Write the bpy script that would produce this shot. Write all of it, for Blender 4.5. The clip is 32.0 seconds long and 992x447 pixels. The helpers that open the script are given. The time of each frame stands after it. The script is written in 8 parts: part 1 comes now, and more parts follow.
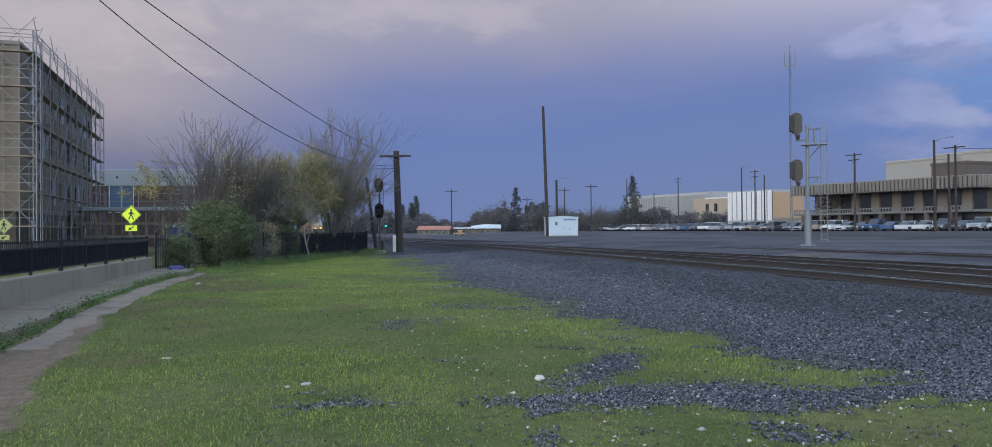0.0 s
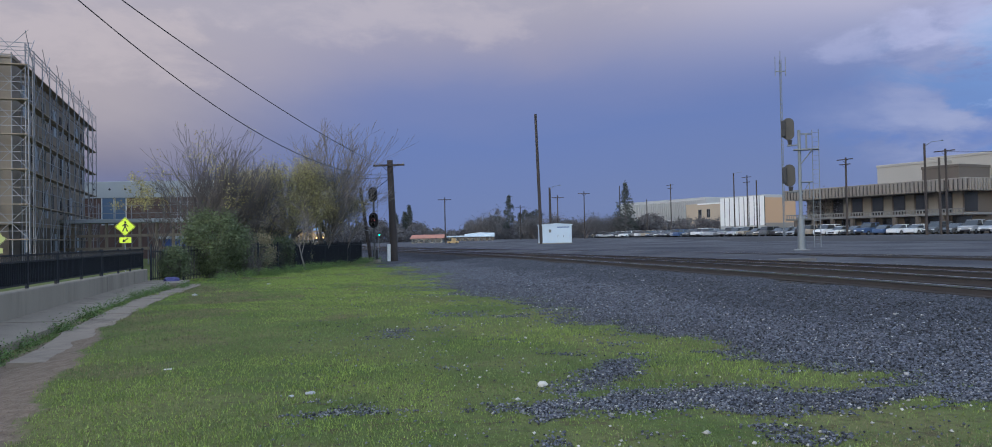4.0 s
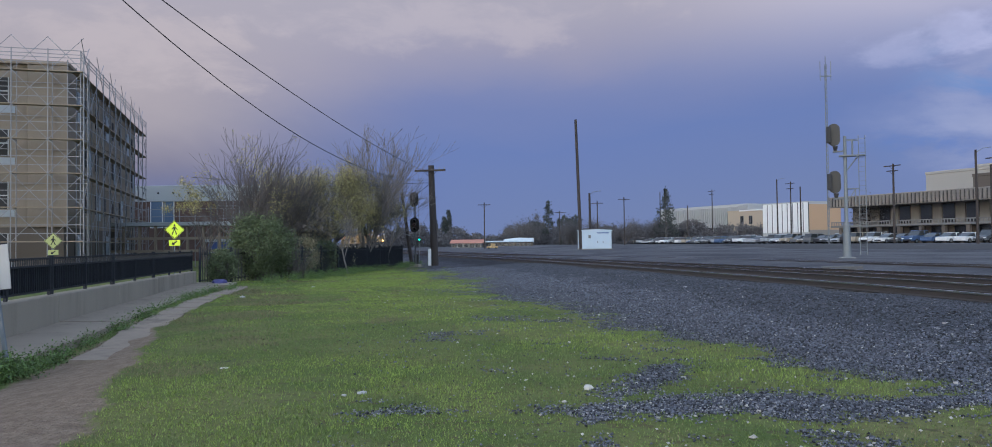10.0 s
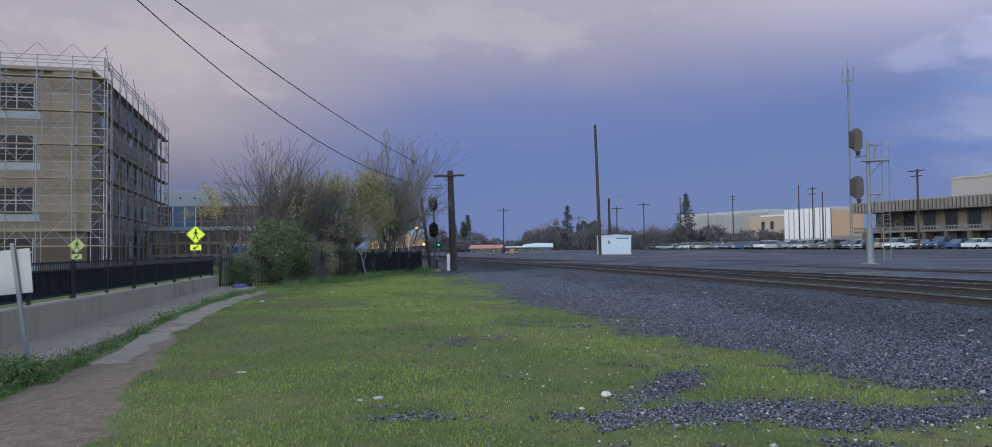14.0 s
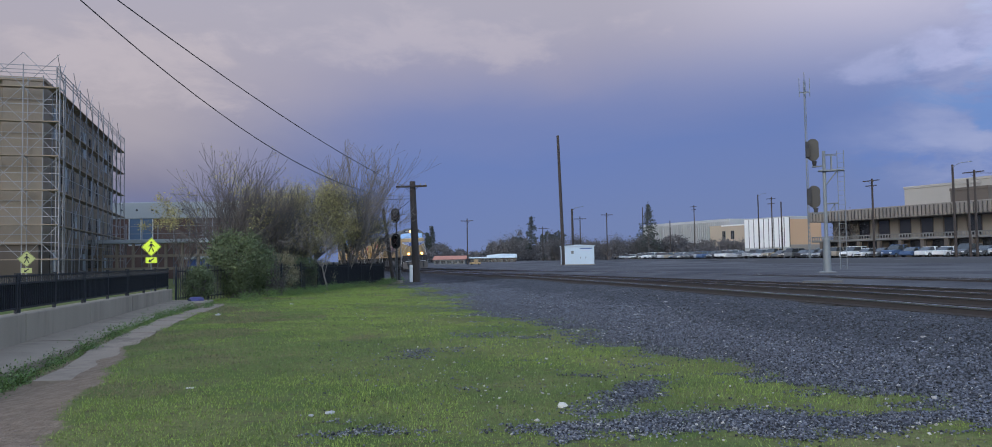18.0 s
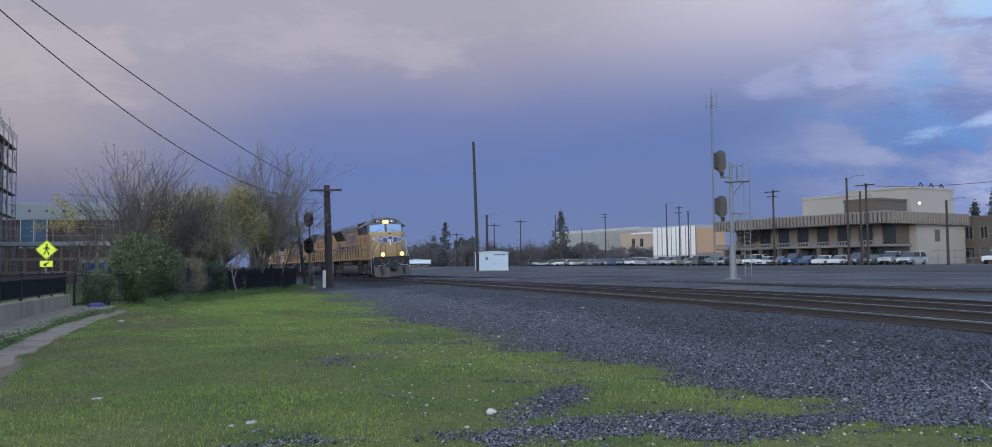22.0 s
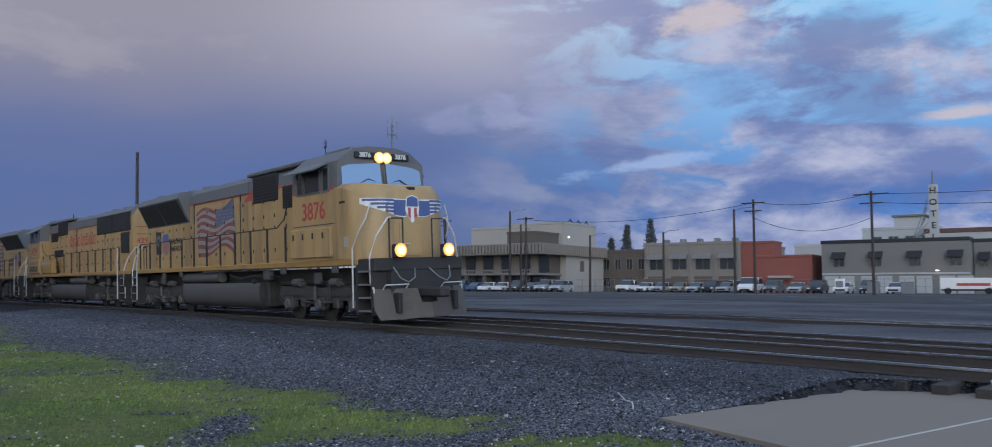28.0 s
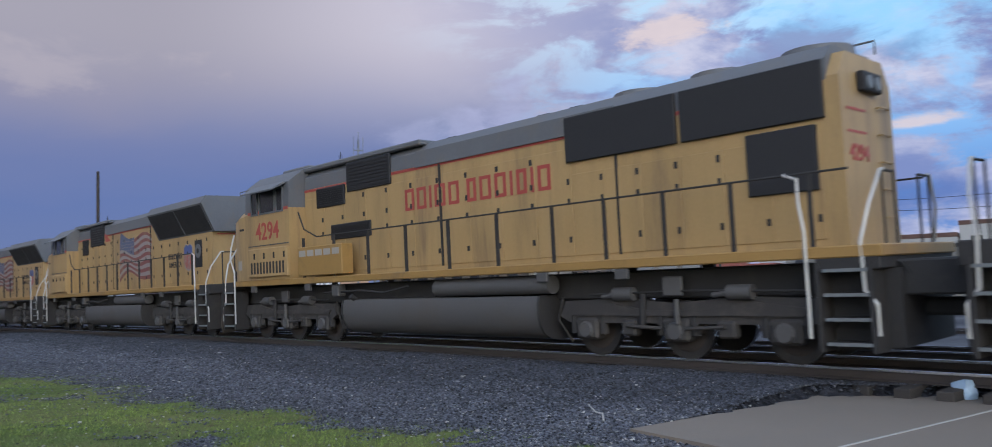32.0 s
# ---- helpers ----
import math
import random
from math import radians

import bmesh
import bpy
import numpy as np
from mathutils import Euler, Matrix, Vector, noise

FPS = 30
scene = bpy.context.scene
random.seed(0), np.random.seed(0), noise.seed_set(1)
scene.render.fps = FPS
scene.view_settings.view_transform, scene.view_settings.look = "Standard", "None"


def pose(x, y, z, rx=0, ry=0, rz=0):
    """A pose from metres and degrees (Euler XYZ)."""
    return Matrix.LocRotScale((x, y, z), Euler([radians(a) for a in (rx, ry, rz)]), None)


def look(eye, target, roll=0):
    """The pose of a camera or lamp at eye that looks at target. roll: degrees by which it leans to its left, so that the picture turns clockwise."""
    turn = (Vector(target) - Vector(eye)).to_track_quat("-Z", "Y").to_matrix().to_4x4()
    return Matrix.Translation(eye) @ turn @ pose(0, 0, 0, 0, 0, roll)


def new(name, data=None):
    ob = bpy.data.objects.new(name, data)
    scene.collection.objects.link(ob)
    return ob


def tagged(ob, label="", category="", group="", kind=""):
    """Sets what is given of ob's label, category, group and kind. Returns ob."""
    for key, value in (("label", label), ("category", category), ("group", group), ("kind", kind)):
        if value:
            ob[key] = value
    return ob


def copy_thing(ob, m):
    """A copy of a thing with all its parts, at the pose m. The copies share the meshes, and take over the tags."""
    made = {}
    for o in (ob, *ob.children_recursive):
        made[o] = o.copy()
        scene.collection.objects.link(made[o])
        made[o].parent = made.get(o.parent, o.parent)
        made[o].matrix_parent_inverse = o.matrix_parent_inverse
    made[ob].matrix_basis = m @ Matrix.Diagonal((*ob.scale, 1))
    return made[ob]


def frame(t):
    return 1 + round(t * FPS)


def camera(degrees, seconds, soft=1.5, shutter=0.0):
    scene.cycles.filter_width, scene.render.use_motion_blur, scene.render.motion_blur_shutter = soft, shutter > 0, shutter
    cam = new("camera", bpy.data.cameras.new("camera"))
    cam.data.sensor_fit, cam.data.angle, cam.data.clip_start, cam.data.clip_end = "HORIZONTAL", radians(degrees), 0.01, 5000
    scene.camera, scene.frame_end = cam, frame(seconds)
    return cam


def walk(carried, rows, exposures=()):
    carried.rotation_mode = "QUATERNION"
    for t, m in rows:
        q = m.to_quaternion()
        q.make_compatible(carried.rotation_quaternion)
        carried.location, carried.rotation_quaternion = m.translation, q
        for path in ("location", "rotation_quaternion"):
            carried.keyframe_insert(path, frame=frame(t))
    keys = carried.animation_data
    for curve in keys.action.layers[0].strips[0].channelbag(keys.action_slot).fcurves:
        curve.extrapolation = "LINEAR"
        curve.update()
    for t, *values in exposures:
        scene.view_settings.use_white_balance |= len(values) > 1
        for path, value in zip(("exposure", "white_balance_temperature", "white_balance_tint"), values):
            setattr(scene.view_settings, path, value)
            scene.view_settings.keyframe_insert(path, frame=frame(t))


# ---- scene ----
cam = camera(63.29, 32.0, soft=0.9, shutter=0.3)

# the camera stands in one spot and is turned by hand: seconds, place, pitch, roll, yaw
PATH = [
    (0.0, pose(0.175, 0.046, 1.636, 90.44, 0.41, 1.07)),
    (0.5, pose(0.172, 0.038, 1.639, 90.37, 0.66, 0.86)),
    (1.0, pose(0.178, 0.034, 1.644, 90.30, 0.73, 0.75)),
    (1.5, pose(0.182, 0.033, 1.641, 90.38, 0.76, 0.64)),
    (2.0, pose(0.188, 0.025, 1.642, 90.46, 0.88, 0.58)),
    (2.5, pose(0.193, 0.022, 1.638, 90.57, 1.14, 0.64)),
    (3.0, pose(0.148, 0.002, 1.632, 90.88, 1.07, 0.69)),
    (3.5, pose(0.075, -0.019, 1.630, 90.97, 0.78, 0.57)),
    (5.5, pose(0.122, -0.009, 1.637, 91.20, 2.45, 0.68)),
    (6.0, pose(0.085, -0.080, 1.639, 91.27, 2.33, 0.77)),
    (6.5, pose(0.066, -0.101, 1.635, 91.32, 1.53, 0.98)),
    (7.0, pose(0.063, -0.068, 1.632, 91.29, 0.96, 1.02)),
    (7.5, pose(0.065, -0.063, 1.623, 91.26, 0.56, 0.97)),
    (8.0, pose(0.057, -0.105, 1.625, 91.27, 0.63, 1.26)),
    (8.5, pose(0.034, -0.138, 1.623, 91.32, 0.70, 1.69)),
    (9.0, pose(-0.005, -0.221, 1.636, 91.26, 0.72, 2.48)),
    (9.5, pose(-0.021, -0.213, 1.639, 91.31, 0.64, 2.94)),
    (10.0, pose(-0.010, -0.211, 1.633, 91.42, 0.63, 3.34)),
    (10.5, pose(-0.017, -0.189, 1.636, 91.55, 0.60, 3.62)),
    (11.0, pose(-0.014, -0.200, 1.637, 91.62, 0.63, 4.00)),
    (11.5, pose(-0.015, -0.193, 1.636, 91.80, 0.54, 4.32)),
    (12.0, pose(-0.022, -0.180, 1.634, 91.86, 0.44, 4.43)),
    (12.5, pose(-0.010, -0.189, 1.632, 91.85, 0.43, 4.54)),
    (13.0, pose(-0.002, -0.170, 1.633, 91.79, 0.44, 4.63)),
    (13.5, pose(-0.001, -0.167, 1.633, 91.79, 0.44, 4.63)),
    (14.0, pose(0.013, -0.159, 1.628, 91.81, 0.52, 4.71)),
    (14.5, pose(0.048, -0.101, 1.631, 91.82, 0.56, 4.65)),
    (16.5, pose(0.067, -0.060, 1.620, 92.10, 0.89, 3.15)),
    (17.0, pose(0.067, -0.042, 1.616, 92.29, 0.90, 2.82)),
    (17.5, pose(0.086, -0.029, 1.612, 92.43, 0.90, 2.45)),
    (18.0, pose(0.111, -0.022, 1.616, 92.55, 0.89, 2.18)),
    (18.5, pose(0.126, -0.045, 1.614, 92.64, 0.44, 2.08)),
    (19.0, pose(-0.035, -0.040, 1.600, 92.73, 0.09, 0.78)),
    (19.5, pose(-0.141, -0.069, 1.602, 92.68, 0.60, -0.59)),
    (20.0, pose(-0.113, -0.055, 1.604, 92.37, 0.59, -1.16)),
    (20.5, pose(-0.109, -0.036, 1.604, 92.19, 0.72, -1.76)),
    (21.0, pose(-0.114, -0.022, 1.603, 92.19, 0.84, -1.90)),
    (21.5, pose(-0.109, 0.001, 1.606, 92.34, 0.78, -2.15)),
    (22.0, pose(-0.070, 0.042, 1.611, 92.90, 0.56, -3.99)),
    (22.5, pose(-0.069, 0.060, 1.590, 92.80, 0.09, -5.67)),
    (23.0, pose(-0.183, 0.087, 1.574, 92.14, 0.07, -8.40)),
    (23.5, pose(-0.246, 0.079, 1.575, 92.07, -0.50, -9.02)),
    (24.0, pose(-0.208, 0.082, 1.583, 92.13, -0.83, -9.77)),
    (24.5, pose(-0.173, 0.094, 1.586, 92.57, -0.89, -10.82)),
    (26.5, pose(-0.130, 0.147, 1.592, 93.93, -0.39, -16.26)),
    (27.0, pose(-0.116, 0.189, 1.584, 94.17, -0.36, -18.24)),
    (27.5, pose(-0.095, 0.201, 1.583, 94.40, -0.29, -20.75)),
    (28.0, pose(-0.007, 0.270, 1.568, 94.58, -0.20, -26.69)),
    (28.5, pose(0.017, 0.321, 1.560, 94.79, -0.31, -27.92)),
    (29.0, pose(-0.013, 0.291, 1.567, 95.07, -0.37, -26.97)),
    (29.5, pose(-0.048, 0.260, 1.556, 95.31, -0.43, -25.40)),
    (30.0, pose(-0.053, 0.244, 1.582, 95.31, -0.03, -24.28)),
    (30.5, pose(-0.058, 0.247, 1.579, 95.40, 0.36, -23.60)),
    (31.0, pose(-0.052, 0.244, 1.574, 95.61, 0.31, -23.19)),
    (31.5, pose(-0.031, 0.242, 1.585, 95.58, 0.69, -24.43)),
    (32.0, pose(-0.016, 0.245, 1.572, 95.56, 0.99, -28.87)),
]
# the picture darkens as the bright sky to the right comes in
walk(cam, PATH, [(0, -0.02, 5500, 6), (18, -0.03, 5500, 7), (23, -0.12, 5420, 6), (26, -0.28, 5350, 6), (28, -0.45, 5300, 6), (29, -0.45, 5350, 7), (29.5, -0.4, 5400, 8), (30.2, -0.18, 5420, 7), (32, -0.14, 5500, 7)])

# ---- light ----
SUN_AZ = 205.0          # degrees, clockwise from +y: the low western glow behind the camera
SUN_EL = 16.0


class Nodes:
    """Small builder for node trees."""

    def __init__(self, tree):
        self.t = tree
        tree.nodes.clear()

    def n(self, kind, **sets):
        node = self.t.nodes.new(kind)
        for k, v in sets.items():
            if k == "op":
                node.operation = v
            elif k == "blend":
                node.blend_type = v
            elif k == "dtype":
                node.data_type = v
            elif k == "clamp":
                node.use_clamp = v
        return node

    def put(self, socket, v):
        if hasattr(v, "links"):
            self.t.links.new(v, socket)
        elif v is not None:
            if hasattr(v, "__len__") and len(v) == 3 and len(socket.default_value) == 4:
                v = (*v, 1.0)
            socket.default_value = v

    def math(self, op, a, b=None, c=None, clamp=False):
        m = self.n("ShaderNodeMath", op=op, clamp=clamp)
        for i, v in enumerate((a, b, c)):
            if v is not None:
                self.put(m.inputs[i], v)
        return m.outputs[0]

    def mix(self, fac, a, b, blend="MIX"):
        m = self.n("ShaderNodeMixRGB", blend=blend)
        self.put(m.inputs[0], fac), self.put(m.inputs[1], a), self.put(m.inputs[2], b)
        return m.outputs[0]

    def ramp(self, fac, *stops):
        r = self.n("ShaderNodeValToRGB")
        el = r.color_ramp.elements
        while len(el) > 1:
            el.remove(el[-1])
        for i, (p, c) in enumerate(stops):
            e = el[0] if i == 0 else el.new(p)
            e.position = p
            e.color = (*c, 1) if hasattr(c, "__len__") else (c, c, c, 1)
        self.put(r.inputs[0], fac)
        return r.outputs[0]

    def smooth(self, v, lo, hi):
        m = self.n("ShaderNodeMapRange")
        m.interpolation_type = "SMOOTHSTEP"
        self.put(m.inputs[0], v)
        self.put(m.inputs[1], lo), self.put(m.inputs[2], hi)
        return m.outputs[0]

    def noise(self, vec, scale, detail=4.0, rough=0.55, dist=0.0):
        m = self.n("ShaderNodeTexNoise")
        if vec is not None:
            self.put(m.inputs["Vector"], vec)
        self.put(m.inputs["Scale"], scale), self.put(m.inputs["Detail"], detail)
        self.put(m.inputs["Roughness"], rough), self.put(m.inputs["Distortion"], dist)
        return m.outputs[0]


def srgb(r, g, b):
    return tuple(((c / 255 + 0.055) / 1.055) ** 2.4 if c > 10 else c / 255 / 12.92 for c in (r, g, b))


def build_world():
    world = bpy.data.worlds.new("evening_sky")
    scene.world = world
    world.use_nodes = True
    g = Nodes(world.node_tree)
    co = g.n("ShaderNodeTexCoord").outputs["Generated"]
    sep = g.n("ShaderNodeSeparateXYZ")
    g.put(sep.inputs[0], co)
    x, y, z = sep.outputs
    el = g.math("MULTIPLY", g.math("ARCSINE", z), 57.2958)
    az = g.math("MULTIPLY", g.math("ARCTAN2", x, y), 57.2958)        # to the right of +y
    comb = g.n("ShaderNodeCombineXYZ")
    g.put(comb.inputs[0], g.math("MULTIPLY", az, 0.05))
    g.put(comb.inputs[1], g.math("MULTIPLY", el, 0.115))
    p = comb.outputs[0]
    big = g.noise(p, 0.9, 5, 0.55, 0.3)
    mid = g.noise(p, 2.6, 6, 0.6, 0.4)
    fine = g.noise(p, 1.7, 9, 0.62, 0.2)
    # storm bank: slate blue low, mauve and pale pink higher up
    lift = g.math("ADD", el, g.math("MULTIPLY", g.math("SUBTRACT", big, 0.5), 8.0))
    lean = g.math("MULTIPLY", g.math("ADD", az, 5.0), -0.11)          # the pink sinks towards the west
    lean = g.math("MAXIMUM", g.math("MINIMUM", lean, 3.5), -2.5)
    h = g.math("ADD", lift, lean)
    bank = g.ramp(g.math("DIVIDE", h, 30.0, clamp=True),
                  (0.0, srgb(122, 131, 165)), (0.2, srgb(116, 128, 170)), (0.34, srgb(130, 134, 169)),
                  (0.46, srgb(154, 146, 166)), (0.6, srgb(180, 167, 172)), (1.0, srgb(206, 192, 190)))
    west = g.smooth(az, -6.0, -28.0)
    bank = g.mix(g.math("MULTIPLY", west, g.smooth(el, 0.0, 6.0)), bank, g.mix(g.smooth(h, 5.0, 14.0), srgb(120, 115, 134), srgb(186, 169, 166)))
    rise = g.smooth(el, 9.0, 20.0)
    bank = g.mix(g.math("MULTIPLY", rise, g.smooth(az, 56.0, 30.0)), bank, g.mix(g.smooth(az, 4.0, 26.0), srgb(184, 171, 174), srgb(222, 206, 208)))
    # clear blue to the east, with grey broken cloud
    east = g.smooth(g.math("ADD", az, g.math("MULTIPLY", g.math("SUBTRACT", big, 0.5), 20.0)), 18.0, 48.0)
    clear = g.ramp(g.math("DIVIDE", el, 20.0, clamp=True), (0.0, srgb(120, 142, 196)), (0.3, srgb(112, 152, 212)), (0.6, srgb(172, 212, 250)), (1.0, srgb(212, 240, 255)))
    cloud = g.mix(g.smooth(fine, 0.40, 0.66), srgb(144, 152, 194), srgb(232, 222, 230))
    cover = g.smooth(g.math("ADD", mid, g.math("MULTIPLY", g.smooth(el, 9.0, 2.0), 0.12)), 0.40, 0.54)
    sky_e = g.mix(cover, clear, cloud)
    col = g.mix(g.math("MULTIPLY", east, 0.92), bank, sky_e)

    def cloud_bank(col, a0, e0, ra, re, tint, amount, edge=0.55, tilt=0.0):
        """One cloud with a ragged outline, at azimuth a0 and elevation e0."""
        da = g.math("SUBTRACT", az, a0)
        de = g.math("SUBTRACT", g.math("SUBTRACT", el, e0), g.math("MULTIPLY", da, tilt))
        d = g.math("SQRT", g.math("ADD", g.math("POWER", g.math("ABSOLUTE", g.math("DIVIDE", da, ra)), 2.0), g.math("POWER", g.math("ABSOLUTE", g.math("DIVIDE", de, re)), 2.0)))
        d = g.math("ADD", d, g.math("MULTIPLY", g.math("SUBTRACT", rag, 0.5), 4.2))
        return g.mix(g.math("MULTIPLY", g.smooth(d, 1.0 + edge * 0.3, 1.0 - edge), amount), col, tint)

    rag = g.noise(p, 3.4, 8, 0.62, 0.25)
    lit, pink, slate = srgb(196, 190, 212), srgb(248, 220, 208), srgb(132, 144, 182)
    col = cloud_bank(col, 56, 18.5, 7, 3.0, srgb(176, 224, 255), 0.9, 0.9)
    col = cloud_bank(col, 43.5, 14.0, 5, 1.6, srgb(160, 190, 228), 0.7, 0.8, 0.1)
    col = cloud_bank(col, 51, 13.2, 7.0, 3.8, slate, 0.6, 0.8)
    col = cloud_bank(col, 49, 16.0, 4.5, 1.2, srgb(160, 160, 190), 0.6, 0.7)
    col = cloud_bank(col, 30.4, 13.6, 3.0, 2.6, lit, 0.6, 0.9)
    col = cloud_bank(col, 27.0, 12.6, 1.8, 1.6, lit, 0.45, 0.9)
    col = cloud_bank(col, 22.8, 11.7, 3.6, 1.1, lit, 0.4, 0.95)
    col = cloud_bank(col, 42.0, 18.2, 3.2, 1.3, pink, 0.85, 0.6)
    col = cloud_bank(col, 57.0, 10.8, 2.2, 0.5, pink, 0.8, 0.7, 0.06)
    col = cloud_bank(col, 37.5, 8.7, 5.0, 0.45, srgb(196, 208, 236), 0.8, 0.7, 0.16)
    col = cloud_bank(col, 46.0, 6.0, 16.0, 1.2, srgb(104, 128, 184), 0.7, 0.8)
    col = cloud_bank(col, -8.0, 15.5, 12.0, 1.8, srgb(204, 186, 184), 0.5, 0.9)
    col = cloud_bank(col, -27.0, 13.0, 7.0, 2.6, srgb(206, 186, 180), 0.6, 0.9, -0.1)
    # brighter overhead and towards the sunset behind
    sky = g.n("ShaderNodeTexSky")
    sky.sky_type, sky.sun_disc = "NISHITA", False
    sky.sun_elevation, sky.sun_rotation = radians(SUN_EL), radians(SUN_AZ)
    back = g.math("MAXIMUM", g.smooth(el, 24.0, 50.0), g.math("MULTIPLY", g.smooth(g.math("ABSOLUTE", az), 75.0, 130.0), g.smooth(el, -1.0, 3.0)))
    high = g.mix(0.2, (0.72, 0.74, 0.80), sky.outputs[0])
    col = g.mix(back, col, high)
    bg = g.n("ShaderNodeBackground")
    g.put(bg.inputs[0], col)
    bg.inputs[1].default_value = 1.0
    out = g.n("ShaderNodeOutputWorld")
    g.put(out.inputs[0], bg.outputs[0])


build_world()
sun_lamp = new("sun", bpy.data.lights.new("sun", "SUN"))
sun_lamp.data.energy, sun_lamp.data.angle, sun_lamp.data.color = 0.4, radians(25), (1.0, 0.9, 0.84)
a, e = radians(SUN_AZ), radians(SUN_EL + 14)
sun_lamp.matrix_world = look((math.sin(a) * 60 * math.cos(e), math.cos(a) * 60 * math.cos(e), 60 * math.sin(e)), (0, 0, 0))


# ---- materials ----
def material(name, base, rough=0.8, metal=0.0, vary=0.25, scale=3.0, fine=40.0, bump=0.15, dirt=None, dirt_amount=0.0, island=0.0, rnd=0.0, emit=0.0, streak=False, spec=0.5):
    """A surface with variation at two scales, relief, and optional dirt."""
    m = bpy.data.materials.new(name)
    m.use_nodes = True
    g = Nodes(m.node_tree)
    co = g.n("ShaderNodeTexCoord").outputs["Object"]
    vec = co
    if streak:
        mp = g.n("ShaderNodeMapping")
        g.put(mp.inputs["Vector"], co)
        mp.inputs["Scale"].default_value = (1.0, 1.0, 0.12)
        vec = mp.outputs[0]
    a = g.noise(vec, scale, 5, 0.6)
    b = g.noise(co, fine, 3, 0.6)
    v = g.math("ADD", g.math("MULTIPLY", a, 0.65), g.math("MULTIPLY", b, 0.35))
    v = g.math("ADD", g.math("MULTIPLY", g.math("SUBTRACT", v, 0.5), vary * 2.4), 1.0)
    if island:
        geo = g.n("ShaderNodeNewGeometry").outputs["Random Per Island"]
        v = g.math("MULTIPLY", v, g.math("ADD", g.math("MULTIPLY", g.math("SUBTRACT", geo, 0.5), island * 2), 1.0))
    if rnd:
        o = g.n("ShaderNodeObjectInfo").outputs["Random"]
        v = g.math("MULTIPLY", v, g.math("ADD", g.math("MULTIPLY", g.math("SUBTRACT", o, 0.5), rnd * 2), 1.0))
    col = g.mix(1.0, base, v, "MULTIPLY")
    if dirt:
        f = g.math("MULTIPLY", g.smooth(g.noise(vec, scale * 0.8, 7, 0.68, 0.2), 0.48, 0.72), dirt_amount)
        col = g.mix(f, col, dirt)
    bs = g.n("ShaderNodeBsdfPrincipled")
    g.put(bs.inputs["Base Color"], col)
    g.put(bs.inputs["Roughness"], g.math("ADD", g.math("MULTIPLY", g.math("SUBTRACT", a, 0.5), 0.25), rough, clamp=True))
    bs.inputs["Metallic"].default_value = metal
    bs.inputs["Specular IOR Level"].default_value = spec
    if emit:
        g.put(bs.inputs["Emission Color"], base)
        bs.inputs["Emission Strength"].default_value = emit
    if bump:
        bp = g.n("ShaderNodeBump")
        bp.inputs["Strength"].default_value = bump
        bp.inputs["Distance"].default_value = 0.02
        g.put(bp.inputs["Height"], b)
        g.put(bs.inputs["Normal"], bp.outputs[0])
    g.put(g.n("ShaderNodeOutputMaterial").inputs[0], bs.outputs[0])
    return m


def glass(name, tint, rough=0.05):
    m = bpy.data.materials.new(name)
    m.use_nodes = True
    bs = m.node_tree.nodes["Principled BSDF"]
    bs.inputs["Base Color"].default_value = (*tint, 1)
    bs.inputs["Roughness"].default_value = rough
    bs.inputs["Specular IOR Level"].default_value = 0.9
    return m


def glow(name, color, strength):
    m = bpy.data.materials.new(name)
    m.use_nodes = True
    g = Nodes(m.node_tree)
    e = g.n("ShaderNodeEmission")
    e.inputs[0].default_value, e.inputs[1].default_value = (*color, 1), strength
    g.put(g.n("ShaderNodeOutputMaterial").inputs[0], e.outputs[0])
    return m


M_YELLOW = material("loco_yellow", (0.37, 0.252, 0.112), 0.5, 0, 0.26, 1.3, 16, 0.04, (0.15, 0.105, 0.07), 0.75, streak=True, rnd=0.05)
M_LGREY = material("loco_grey", (0.115, 0.12, 0.135), 0.6, 0, 0.25, 1.2, 14, 0.05, (0.16, 0.13, 0.10), 0.4)
# black for grilles, and for the shade inside the building site's openings
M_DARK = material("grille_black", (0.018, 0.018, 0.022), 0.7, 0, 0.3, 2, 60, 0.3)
M_UNDER = material("underframe_grime", (0.027, 0.026, 0.028), 0.75, 0, 0.35, 2.5, 30, 0.3, (0.055, 0.048, 0.042), 0.5)
M_TRUCK = material("truck_grime", (0.042, 0.039, 0.039), 0.75, 0, 0.35, 2.5, 30, 0.3, (0.09, 0.078, 0.068), 0.6)
M_TANK = material("tank_grey", (0.082, 0.08, 0.083), 0.62, 0, 0.22, 1.4, 20, 0.08, (0.08, 0.07, 0.06), 0.55)
M_RED = material("stripe_red", (0.33, 0.06, 0.05), 0.55, 0, 0.15, 2, 20, 0.02)
M_WHITE = material("white_paint", (0.70, 0.70, 0.70), 0.55, 0, 0.12, 2, 20, 0.02)
M_BLUE = material("blue_paint", (0.07, 0.10, 0.26), 0.5, 0, 0.15, 2, 20, 0.02)
M_SILVER = material("silver_rail", (0.52, 0.52, 0.52), 0.45, 0.2, 0.15, 3, 30, 0.02)
# blue metallic tint puts the reflected sky into the windscreen colour
M_WIND = glass("cab_glass", (0.30, 0.37, 0.48), 0.06)
M_WIND.node_tree.nodes["Principled BSDF"].inputs["Metallic"].default_value = 0.8
M_SILL = material("sill_orange", (0.31, 0.19, 0.06), 0.5, 0, 0.2, 1, 20, 0.02, (0.1, 0.08, 0.06), 0.5)
M_FADEBLUE = material("faded_blue", (0.085, 0.10, 0.18), 0.6, 0, 0.3, 3, 20, 0.02, (0.25, 0.2, 0.12), 0.5)
